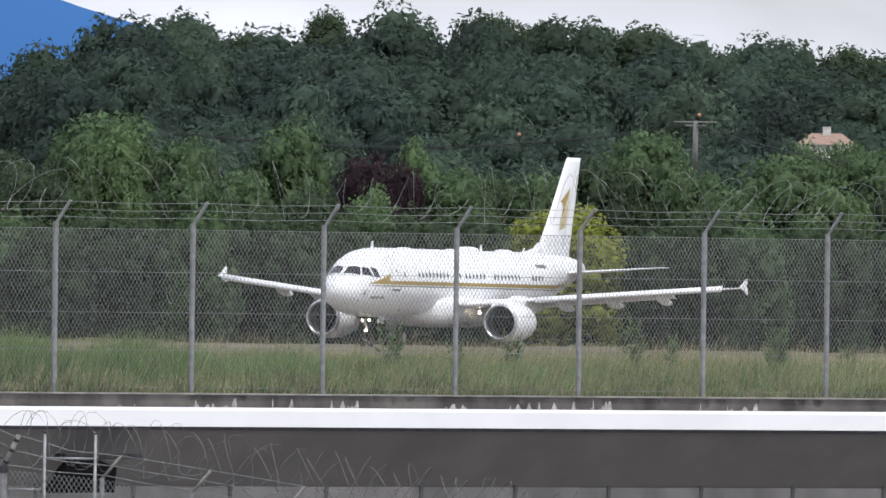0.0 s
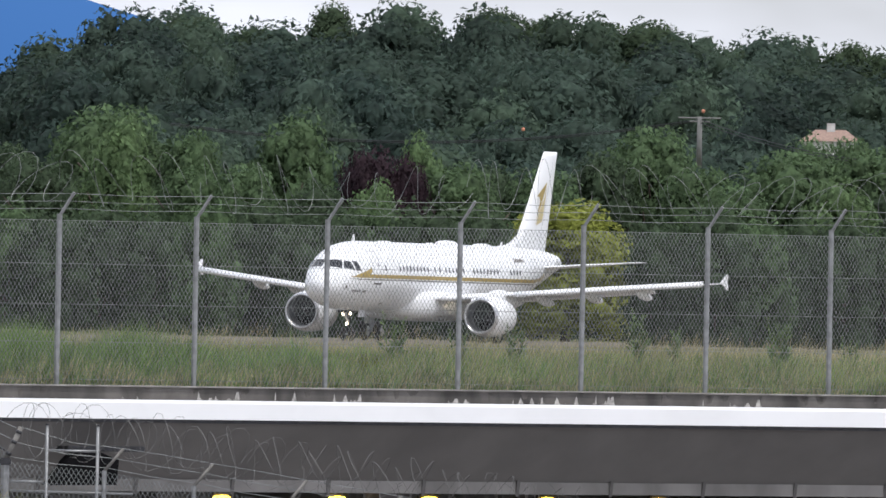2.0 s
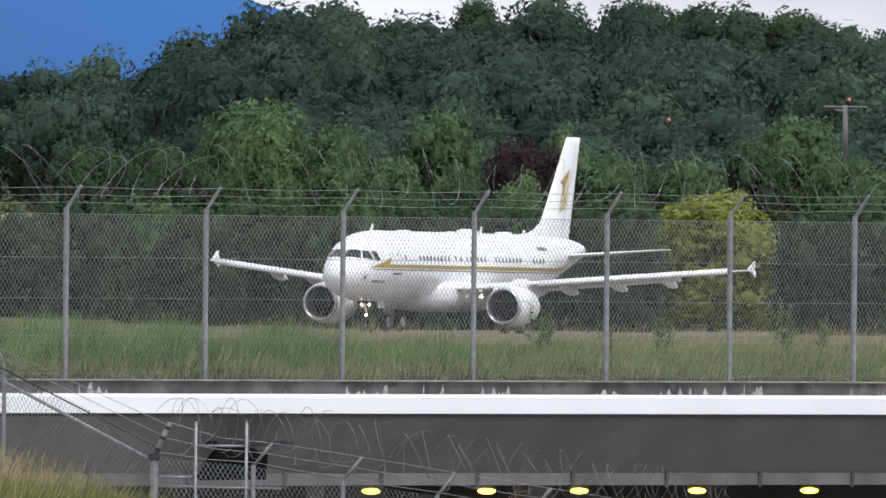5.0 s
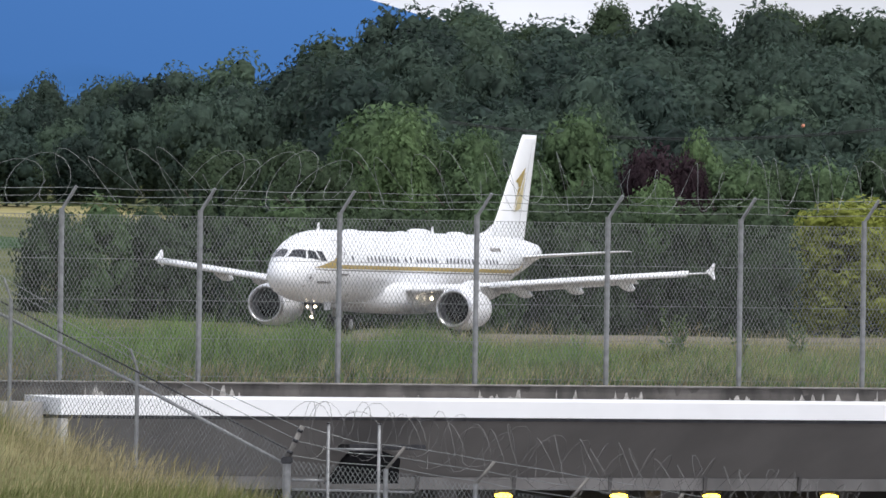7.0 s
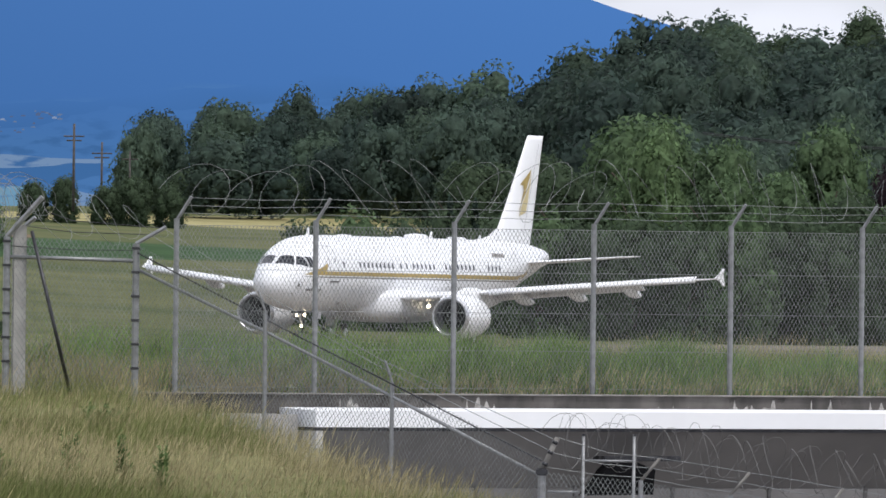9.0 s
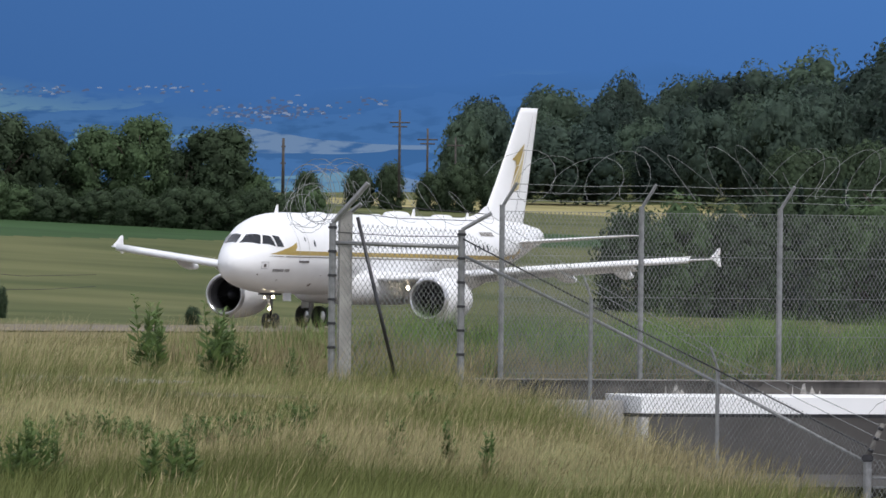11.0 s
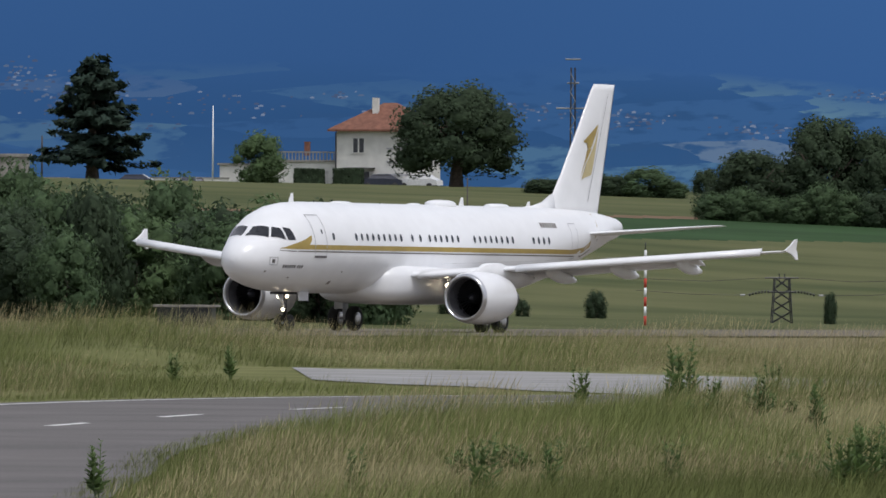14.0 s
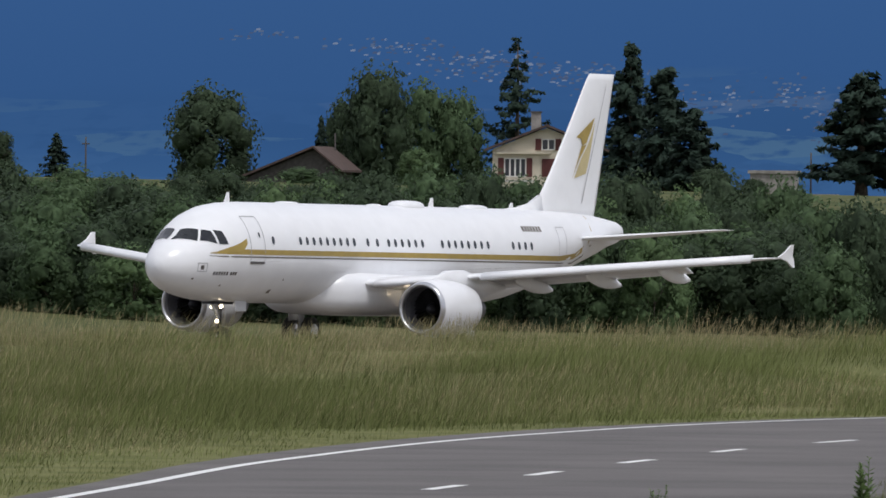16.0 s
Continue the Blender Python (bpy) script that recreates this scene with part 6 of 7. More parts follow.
def build_chalet():
    b, d = -168.5, 1340
    x, y = spot(b, d)
    z = lev(4.4, d)
    h = empty("chalet", (x, y, z), rz=10)
    tagged(h, "cream chalet with low brown gable roof and dark red shutters", "house")
    W, D, eave, apex = 10.3, 9.0, 4.1, 6.15
    v = []
    for yy in (-D / 2, D / 2):
        v += [(-W / 2, yy, -3), (W / 2, yy, -3), (W / 2, yy, eave), (0, yy, apex), (-W / 2, yy, eave)]
    mesh_ob("wall", v, [(0, 1, 2, 3, 4), (9, 8, 7, 6, 5), (0, 5, 6, 1), (1, 6, 7, 2), (2, 7, 8, 3), (3, 8, 9, 4), (4, 9, 5, 0)], M_CREAM, h)
    for s in (-1, 1):
        t = 0.22
        ax, az = 0, apex + 0.12
        ex, ez = s * (W / 2 + 0.8), eave - 0.22
        vv = []
        for yy in (-D / 2 - 0.8, D / 2 + 0.6):
            vv += [(ax, yy, az), (ex, yy, ez), (ex, yy, ez + t), (ax, yy, az + t)]
        mesh_ob("roof", vv, [(0, 1, 2, 3), (7, 6, 5, 4), (0, 4, 5, 1), (1, 5, 6, 2), (2, 6, 7, 3), (3, 7, 4, 0)], M_BROWNROOF, h)
    f = -D / 2 - 0.02
    gable_window(h, 0.15, f, 4.55, 1.2, 1.0)
    gable_window(h, -3.0, f, 2.35, 2.0, 1.7, n=4)
    gable_window(h, 3.4, f, 2.35, 1.3, 1.7)
    box("shutter", (1.5, 0.08, 1.7), (0.3, f - 0.05, 2.35), M_SHUTTER, h)
    box("ledge", (5.2, 0.5, 0.14), (-2.2, f - 0.25, 3.72), M_CREAM, h)
    box("balcony", (4.2, 1.1, 0.16), (-3.2, f - 0.6, 1.05), M_CONCPALE, h)
    box("balcony_wall", (4.2, 0.12, 0.8), (-3.2, f - 1.1, 0.55), M_CREAM, h)
    box("lower_window", (2.2, 0.06, 1.2), (-3.4, f - 0.03, -0.4), M_GLASS, h)
    box("chimney", (0.95, 0.8, 2.1), (-1.0, 0.5, 6.6), M_STONE, h)
    box("chimney_cap", (1.15, 1.0, 0.14), (-1.0, 0.5, 7.7), M_CONC, h)


def build_white_house():
    b, d = -124.85, 1400
    x, y = spot(b, d)
    z = lev(4.05, d)
    h = empty("white_house", (x, y, z), rz=-8)
    tagged(h, "white rendered house with red hipped tile roof and a flat-roofed wing", "house")
    W, D, H = 8.6, 8.0, 5.5
    box("wall", (W, D, H + 2), (0, 0, H / 2 - 1), M_WHITEWALL, h)
    o = 0.75
    v = [(-W / 2 - o, -D / 2 - o, H), (W / 2 + o, -D / 2 - o, H), (W / 2 + o, D / 2 + o, H), (-W / 2 - o, D / 2 + o, H), (-0.5, 0, H + 2.7), (0.9, 0, H + 2.7)]
    v += [(p[0], p[1], p[2] - 0.2) for p in v[:4]]
    mesh_ob("roof", v, [(0, 1, 5, 4), (1, 2, 5), (2, 3, 4, 5), (3, 0, 4), (0, 6, 7, 1), (1, 7, 8, 2), (2, 8, 9, 3), (3, 9, 6, 0), (9, 8, 7, 6)], M_TILE, h, "red tiled hipped roof")
    box("chimney", (0.6, 0.6, 2.4), (-0.9, -1.6, H + 2.0), M_WHITEWALL, h)
    f = -D / 2 - 0.02
    gable_window(h, -2.0, f, 3.9, 1.2, 1.5, False)
    gable_window(h, -1.8, f, 0.6, 2.0, 1.5, False, 3)
    box("door_canopy", (3.0, 0.9, 0.16), (-1.8, f - 0.4, 1.62), M_CONC, h)
    for k in range(3):
        box("louvre", (2.6, 0.1, 0.16), (2.2, f - 0.05, 3.6 - 1.3 * k), M_SEAM, h)
    tube("gutter_pipe", [(-W / 2 - 0.05, f - 0.05, H - 0.3), (-W / 2 - 0.05, f - 0.05, -1.5)], 0.08, M_DARKMETAL, h)
    box("wing", (6.4, 6.5, 4.0), (-W / 2 - 3.2, 0.4, 0.3), M_WHITEWALL, h)
    box("terrace_edge", (6.8, 6.9, 0.2), (-W / 2 - 3.2, 0.4, 2.35), M_STONE, h)
    for k in range(18):
        box("baluster", (0.10, 0.10, 0.75), (-W / 2 - 6.3 + k * 0.36, -3.0, 2.8), M_STONE, h)
    box("rail", (6.6, 0.16, 0.14), (-W / 2 - 3.2, -3.0, 3.22), M_STONE, h)
    box("roller_shutter", (3.0, 0.08, 1.5), (-W / 2 - 2.6, -2.88, 0.6), M_CONCPALE, h)
    box("chimney_pot", (0.5, 0.5, 1.4), (-W / 2 - 4.4, 1, 3.6), M_TILE, h)
    box("annex", (7.0, 5, 3.4), (-W / 2 - 9.6, 2.0, 0.2), M_WHITEWALL, h)
    box("annex_roof", (7.4, 5.4, 0.2), (-W / 2 - 9.6, 2.0, 2.0), M_STONE, h)
    for bb, e0, w, hh in ((-130.5, 4.2, 2.8, 2.1), (-127.7, 4.1, 2.8, 2.15)):
        xx, yy = spot(bb, 1380)
        hd = empty("hedge", (xx, yy, lev(3.6, 1380)))
        tagged(hd, "clipped dark hedge before the white house", "hedge", "clipped hedges")
        rng = np.random.default_rng(int(-bb))
        p = rng.uniform(-0.5, 0.5, (1500, 3))
        ax = rng.integers(0, 3, 1500)
        p[np.arange(1500), ax] = np.sign(p[np.arange(1500), ax]) * 0.5
        dr = np.zeros((1500, 3))
        dr[np.arange(1500), ax] = np.sign(p[np.arange(1500), ax])
        q = leaf_quads(rng, p * np.array([w, 1.6, hh]) + np.array([0, 0, hh / 2]), dr, 0.2)
        quads_mesh("foliage", q[0], M_LEAF, hd, normals=q[1])
        box("core", (w - 0.15, 1.4, hh - 0.1), (0, 0, hh / 2 - 0.05), M_LEAF, hd)
    xf, yf = spot(-137.4, 1370)
    pole = empty("flagpole", (xf, yf, lev(3.8, 1370)))
    tagged(pole, "slim white flagpole with no flag", "flagpole")
    tube("mast", [(0, 0, 0), (0, 0, 8.0)], [0.09, 0.05], M_WHITE, pole)


def build_car(b, d, e, material, rz, label):
    x, y = spot(b, d)
    c = empty("car", (x, y, lev(e, d)), rz)
    tagged(c, label, "car", "cars at the white house")
    prof = [(-2.1, 0.35), (-2.15, 0.75), (-1.9, 0.95), (-1.3, 1.05), (-0.8, 1.48), (0.9, 1.5), (1.7, 1.02), (2.1, 0.9), (2.15, 0.4)]
    rings = [[Vector((px, s * (0.85 if pz < 1.2 else 0.66), pz)) for px, pz in prof] for s in (-1, 1)]
    loft("body", rings, material, c, smooth=False)
    for s in (-1, 1):
        mesh_ob("side_glass", [(-0.95, s * 0.80, 1.05), (1.3, s * 0.80, 1.05), (0.75, s * 0.70, 1.42), (-0.7, s * 0.70, 1.42)], [(0, 1, 2, 3)], M_GLASS, c)
        for px in (-1.35, 1.35):
            rr = [[Vector((px + 0.32 * math.cos(2 * math.pi * k / 12), s * (0.78 + o), 0.32 + 0.32 * math.sin(2 * math.pi * k / 12))) for k in range(12)] for o in (0, 0.12)]
            loft("wheel", rr, M_TYRE, c)


def build_barns():
    x, y = spot(-153.9 + 1.7, 1350)
    t = empty("water_tank", (x, y, lev(3.55, 1350)))
    tagged(t, "weathered flat-topped stone reservoir block", "building")
    box("block", (4.3, 3.0, 4.0), (0, 0, 1.2), M_STONE, t)
    box("cornice", (4.7, 3.4, 0.3), (0, 0, 3.3), M_STONE, t)
    x, y = spot(-149.0, 1330)
    s = empty("low_wall", (x, y, lev(3.2, 1330)))
    tagged(s, "low pale block wall by the lawn", "wall")
    box("block", (3.4, 1.2, 1.8), (0, 0, 0.6), M_CONCPALE, s)
    box("cap", (3.6, 1.4, 0.16), (0, 0, 1.58), M_STONE, s)
    x, y = spot(-186.6, 1330)
    a = empty("barn", (x, y, lev(4.6, 1330)))
    tagged(a, "dark wooden barn with wide brown pitched roof", "barn")
    v = [(-4.6, -3, -2), (4.6, -3, -2), (4.6, -3, 2.0), (2.6, -3, 3.6), (-4.6, -3, 0.6), (-4.6, 6, -2), (4.6, 6, -2), (4.6, 6, 2.0), (2.6, 6, 3.6), (-4.6, 6, 0.6)]
    mesh_ob("wall", v, [(0, 1, 2, 3, 4), (9, 8, 7, 6, 5), (0, 5, 6, 1), (1, 6, 7, 2), (4, 9, 5, 0)], M_WOOD, a)
    for (xa, za), (xb, zb) in (((2.6, 3.75), (-5.6, 0.35)), ((2.6, 3.75), (5.4, 1.5))):
        vv = []
        for yy in (-3.8, 6.8):
            vv += [(xa, yy, za), (xb, yy, zb), (xb, yy, zb + 0.2), (xa, yy, za + 0.2)]
        mesh_ob("roof", vv, [(0, 1, 2, 3), (7, 6, 5, 4), (0, 4, 5, 1), (1, 5, 6, 2), (2, 6, 7, 3), (3, 7, 4, 0)], M_BROWNROOF, a)
    x, y = spot(27.2, 1195)
    r = empty("hill_house", (x, y, lev(9.0, 1195)))
    tagged(r, "house roof of pale brown tiles among hillside trees", "house")
    v = [(-2.6, -2, 0), (2.6, -2, 0), (2.6, 3, 0), (-2.6, 3, 0), (-1.2, 0.5, 1.0), (1.4, 0.5, 1.0)]
    mesh_ob("roof", v, [(0, 1, 5, 4), (1, 2, 5), (2, 3, 4, 5), (3, 0, 4)], mat("faded_tiles", (0.30, 0.205, 0.165), 0.9, vary=0.25), r)
    box("wall", (4.4, 4.4, 9), (0, 0.5, -4.5), M_WHITEWALL, r)
    box("chimney", (0.7, 0.5, 0.9), (0.1, 0.3, 1.1), M_CONCPALE, r)


build_chalet()
build_white_house()
build_barns()
build_car(-138.9, 1372, 3.45, M_CARDARK, 80, "dark blue car on the drive")
build_car(-125.4, 1395, 3.75, M_CARDARK, 10, "dark parked car by the house")
build_car(-122.6, 1395, 3.75, M_CARWHITE, -15, "white parked car by the house")
build_car(-143.0, 1372, 3.6, M_CARDARK, 0, "dark parked van by a low wall")
xw, yw = spot(-139.5, 1385)
gw = empty("garden_wall", (xw, yw, lev(3.6, 1385)))
tagged(gw, "long low white garden wall", "wall")
box("panel", (9, 0.3, 1.1), (0, 0, 0.6), M_WHITEWALL, gw)
box("cap", (9.2, 0.4, 0.1), (0, 0, 1.2), M_STONE, gw)


# ---- masts and poles ----
def mast(b, d, e0, e1, arms, w, label, name="utility_pole", lattice=False, material=None):
    x, y = spot(b, d)
    z0, z1 = lev(e0, d) - 1.5, lev(e1, d)
    m = empty(name, (x, y, z0))
    tagged(m, label, "pole")
    h = z1 - z0
    if lattice:
        for sx in (-1, 1):
            for sy in (-1, 1):
                tube("leg", [(sx * w, sy * w, 0), (sx * w * 0.75, sy * w * 0.75, h)], 0.05, M_DARKMETAL, m, 5)
        k = 0
        z = 0.0
        while z < h - 0.8:
            s = 1 if k % 2 else -1
            tube("lacing", [(-s * w, -w, z), (s * w, -w, z + 0.8)], 0.035, M_GALV, m, 4)
            z += 0.8
            k += 1
    else:
        tube("shaft", [(0, 0, 0), (0, 0, h)], [w, w * 0.75], material or M_WOOD, m, 8)
    for e, ln in arms:
        zz = lev(e, d) - z0
        tube("crossarm", [(-ln / 2, 0, zz), (ln / 2, 0, zz)], 0.07, material or (M_WOOD if not lattice else M_GALV), m, 5)
    return m


mast(-111.7, 1180, 4.6, 12.5, [(9.6, 2.8), (11.4, 1.0), (13.1, 1.3)], 0.22, "grey steel lattice mast with crossarm and aerial", "lattice_mast", True)
mast(-64.9, 1290, 4.4, 9.5, [(8.6, 1.9), (8.3, 1.4)], 0.14, "wooden power pole with crossarm at the field's edge")
mast(-62.9, 1310, 4.4, 8.2, [(7.4, 1.9), (7.1, 1.4)], 0.12, "wooden power pole with crossarm at the field's edge")
mast(-60.9, 1330, 4.4, 7.6, [(7.0, 1.6)], 0.11, "wooden power pole with crossarm at the field's edge")
mast(-73.2, 1290, 4.4, 7.4, [(5.6, 0.5), (6.8, 0.4)], 0.16, "dark equipment pole beside the field")
mast(17.9, 1112, 8.3, 10.6, [(10.5, 3.4), (10.25, 1.6)], 0.24, "pale concrete power pole before the wooded hill", material=M_PYLON)
mast(-149.6, 1325, 3.6, 7.4, [], 0.1, "leaning wooden pole by the reservoir")
mast(-201.4, 1290, 5.0, 8.1, [(7.6, 0.7)], 0.09, "thin wooden pole behind the shrubs")
mast(-183.6, 1335, 4.0, 8.5, [], 0.09, "thin wooden pole near the barn")
mast(-119.2, 820, -2.6, 4.6, [], 0.05, "thin dark pole on the airfield")


def cable(pts, label):
    c = tube("overhead_cable", pts, 0.035, M_DARKMETAL, None, 4)
    tagged(c, label, "cable")


def sag(b0, d0, e0, b1, d1, e1, drop):
    out = []
    for k in range(13):
        t = k / 12
        b, d, e = b0 + (b1 - b0) * t, d0 + (d1 - d0) * t, e0 + (e1 - e0) * t
        x, y = spot(b, d)
        out.append((x, y, lev(e, d) - drop * 4 * t * (1 - t)))
    return out


for o in (0, 0.12):
    cable(sag(17.9, 1112, 10.4 - o, -20, 1120, 9.4 - o, 1.6), "thin dark overhead cable over the wood")
    cable(sag(17.9, 1112, 10.4 - 2 * o, 38, 1080, 7.6 - o, 1.2), "thin dark overhead cable over the wood")
for b, d, e in ((18.15, 1112, 11.0), (5.3, 1110, 9.45), (-38.5, 1100, 4.6)):
    x, y = spot(b, d)
    bm = bmesh.new()
    bmesh.ops.create_uvsphere(bm, u_segments=12, v_segments=8, radius=0.15)
    o = part("marker_ball", bm, M_ORANGE, smooth=True)
    o.location = (x, y, lev(e, d))
    tagged(o, "orange aircraft warning ball on a cable", "marker", "warning balls")

# red and white marker pole, cabinet, small marks on the airfield
x, y = spot(-106.45, 745)
st = empty("marker_pole", (x, y, ground_z(x, y)))
tagged(st, "red and white banded marker pole on the airfield", "pole")
for k in range(8):
    tube("band", [(0, 0, k * 0.5), (0, 0, k * 0.5 + 0.5)], 0.07, M_RED if k % 2 == 0 else M_WHITE, st, 10)
tube("aerial", [(0, 0, 4.0), (0, 0, 4.4)], 0.03, M_DARKMETAL, st)
x, y = spot(-108.5, 904)
cb = empty("equipment_cabinet", (x, y, ground_z(x, y)))
tagged(cb, "low grey equipment cabinet on a concrete base", "cabinet")
box("base", (1.3, 0.8, 0.15), (0, 0, 0.0), M_CONCPALE, cb)
for k in range(4):
    box("unit", (0.2, 0.1, 0.42), (-0.45 + 0.3 * k, -0.28, 0.42), M_DARKMETAL, cb, bevel=0.03)
box("casing", (1.28, 0.5, 0.72), (0, 0, 0.44), M_GALV, cb, bevel=0.03)

# small lattice tower with strings of insulators, and the topiary-like bush beside it
def build_lattice_tower():
    x, y = spot(-96.7, 772)
    z = ground_z(x, y)
    t = empty("lattice_tower", (x, y, z), rz=12)
    tagged(t, "small dark steel lattice tower with strings of insulators", "pylon")
    h = max(1.8, 3.05 - z)
    for sx in (-1, 1):
        for sy in (-1, 1):
            tube("leg", [(sx * 0.56, sy * 0.4, -0.05), (sx * 0.40, sy * 0.3, h)], 0.035, M_DARKMETAL, t, 5)
        tube("cap", [(sx * 0.15, 0, h - 0.1), (sx * 0.15, 0, h + 0.22)], 0.03, M_DARKMETAL, t, 5)
    n = 4
    for sy in (-1, 1):
        for k in range(n):
            za, zb = h * k / n, h * (k + 1) / n
            wa, wb = 0.56 - 0.16 * k / n, 0.56 - 0.16 * (k + 1) / n
            tube("lacing", [(-wa, sy * 0.36, za), (wb, sy * 0.34, zb)], 0.022, M_DARKMETAL, t, 4)
            tube("lacing", [(wa, sy * 0.36, za), (-wb, sy * 0.34, zb)], 0.022, M_DARKMETAL, t, 4)
    tube("crossarm", [(-0.95, 0, h - 0.02), (0.95, 0, h - 0.02)], 0.04, M_DARKMETAL, t, 5)
    tube("crossarm", [(-0.7, 0, h - 0.8), (0.7, 0, h - 0.8)], 0.045, M_DARKMETAL, t, 5)
    for side in (-1, 1):
        for k in range(7):
            a = 0.72 + k * 0.17
            tube("insulator", [(side * a, 0, h - 0.78 - 0.012 * k * k * 0.4), (side * (a + 0.07), 0, h - 0.78 - 0.012 * k * k * 0.4)], 0.085, M_DARKMETAL, t, 8)
        far = [(side * 0.7, 0, h - 0.78), (side * 2.1, 0, h - 0.98), (side * 5.0, 0, h - 0.95), (side * 8.0, 0.4, h - 0.75)]
        tube("wire", far, 0.012, M_DARKMETAL, t, 4)
        tube("wire", [(side * 0.9, 0, h - 0.02), (side * 4.0, 0, h - 0.22), (side * 8.0, 0.4, h - 0.1)], 0.012, M_DARKMETAL, t, 4)
        tube("end_fitting", [(side * 2.05, 0, h - 0.97), (side * 2.3, 0, h - 0.98)], 0.06, M_GALV, t, 6)


build_lattice_tower()

for b in (-114.3, -111.35, -117.3):
    x, y = spot(b, 915)
    o = tube("field_post", [(0, 0, -0.1), (0, 0, 0.65)], 0.04, M_WHITE, None, 6)
    o.location = (x, y, ground_z(x, y))
    tagged(o, "thin white post in the airfield grass", "post", "field posts")
x, y = spot(-139.2, 688)
zp = ground_z(x, y)
pf = empty("low_shelter", (x, y, zp))
tagged(pf, "low dark flat-topped shelter before the shrubs", "shelter")
top = lev(-4.6, 688) - zp
box("plinth", (2.7, 1.6, top - 0.1), (0, 0, (top - 0.1) / 2), M_DARKMETAL, pf)
box("lid", (3.1, 2.0, 0.12), (0, 0, top - 0.06), M_STONE, pf, bevel=0.03)

# ---- grass ----
GB = np.linspace(-225, 70, 150)
GD = np.linspace(96, 345, 170)


def build_grass():
    gz = np.zeros((len(GB), len(GD)))
    near = np.zeros_like(gz)
    dry = np.zeros_like(gz)
    ok = np.zeros_like(gz)
    tall = np.ones_like(gz)
    for i, b in enumerate(GB):
        for k, d in enumerate(GD):
            x, y = spot(b, d)
            gz[i, k] = ground_z(x, y)
            a, e = road_gap(x, y)
            right = x > np.interp(y, ROAD_XY[:, 1], ROAD_XY[:, 0])
            near[i, k] = min(a - (2.95 if right else 5.05), e - 1.5)
            dry[i, k] = 0.48 + 0.45 * smooth(262, 285, d) - (0 if right else 0.62 * smooth(13, 4.0, near[i, k])) + (0.10 + 0.30 * smooth(-102, -88, b) - 0.08 * smooth(-104, -112, b)) * smooth(230, 190, d) + 1.7 * noise.noise((x * 0.16, y * 0.045, 4.2)) + 1.4 * noise.noise((x * 0.36, y * 0.075, 1.2))
            tall[i, k] = 1 + 0.9 * noise.noise((x * 0.35, y * 0.09, 9.1)) + 0.5 * noise.noise((x * 1.1, y * 0.4, 3.3))
            out = (x - WALL_A[0]) * WN[0] + (y - WALL_A[1]) * WN[1]
            over = x - bank_edge(y)
            ok[i, k] = 1.0
            if -1.2 < out < 2.6 and x > -16:
                ok[i, k] = 0.0
            if out <= -0.2 and x > -18:
                gz[i, k] = max(gz[i, k], 2.45)
            if over > 2.2 and out > 0:
                ok[i, k] = 0.0

    def look_up(t, b, d):
        fi = np.clip((b - GB[0]) / (GB[1] - GB[0]), 0, len(GB) - 1.001)
        fk = np.clip((d - GD[0]) / (GD[1] - GD[0]), 0, len(GD) - 1.001)
        i, k = fi.astype(int), fk.astype(int)
        u, w = fi - i, fk - k
        return (t[i, k] * (1 - u) + t[i + 1, k] * u) * (1 - w) + (t[i, k + 1] * (1 - u) + t[i + 1, k + 1] * u) * w

    rng = np.random.default_rng(8)

    def blades(n, high, width, lean, want_dry, plume=False):
        b = rng.uniform(-218, 46, n)
        d = 118 + (340 - 118) * rng.uniform(0, 1, n) ** 1.15
        z = look_up(gz, b, d)
        nr = look_up(near, b, d)
        dr = look_up(dry, b, d) + rng.normal(0, 0.22, n)
        keep = (look_up(ok, b, d) > 0.5) & (nr > 0.12)
        keep &= (dr > 0.24) if want_dry else (dr < 0.95)
        if want_dry:
            keep &= nr > 1.2
        b, d, z, nr, dr = b[keep], d[keep], z[keep], nr[keep], dr[keep]
        n = len(b)
        h = high * np.clip(look_up(tall, b, d), 0.45, 1.6) * rng.uniform(0.5, 1.25, n) * (0.22 + 0.78 * np.clip(np.where(d * np.sin(b / 1000) > np.interp(d * np.cos(b / 1000), ROAD_XY[:, 1], ROAD_XY[:, 0]), (nr - 0.1) / 1.8, (nr - 1.2) / 4.5), 0, 1))
        h *= np.where(d > 250, 0.9, 0.55 + 0.3 * np.clip((d - 110) / 120, 0, 1))
        x, y = d * np.sin(b / 1000), d * np.cos(b / 1000)
        p = np.stack([x, y, z - 0.03], 1)
        a = rng.uniform(0, 6.283, n)
        side = np.stack([np.cos(a), np.sin(a) * 0.4, np.zeros(n)], 1) * (width * rng.uniform(0.6, 1.3, n))[:, None]
        wind = np.stack([rng.normal(0.28, lean, n), rng.normal(0, lean, n), np.ones(n)], 1) * h[:, None]
        up = np.stack([rng.normal(0, 0.25, n), rng.normal(-0.25, 0.25, n), np.ones(n)], 1)
        if plume:
            q1 = np.stack([p - side * 0.5, p + side * 0.5, p + wind * 0.9], 1)
            top = p + wind
            q2 = np.stack([top - wind * 0.28 - side * 1.3, top - wind * 0.22 + side * 1.3, top], 1)
            return np.concatenate([q1, q2]), np.concatenate([up, up])
        return np.stack([p - side, p + side, p + wind], 1), up

    q, up = blades(680000, 0.54, 0.0052, 0.30, False)
    g = quads_mesh("grass", q, M_BLADE, normals=up)
    tagged(g, "long green summer grass on the banks and verges", "grass", kind="stuff")
    q, up = blades(330000, 0.62, 0.0034, 0.26, True, True)
    g2 = quads_mesh("grass", q, M_DRY, normals=up)
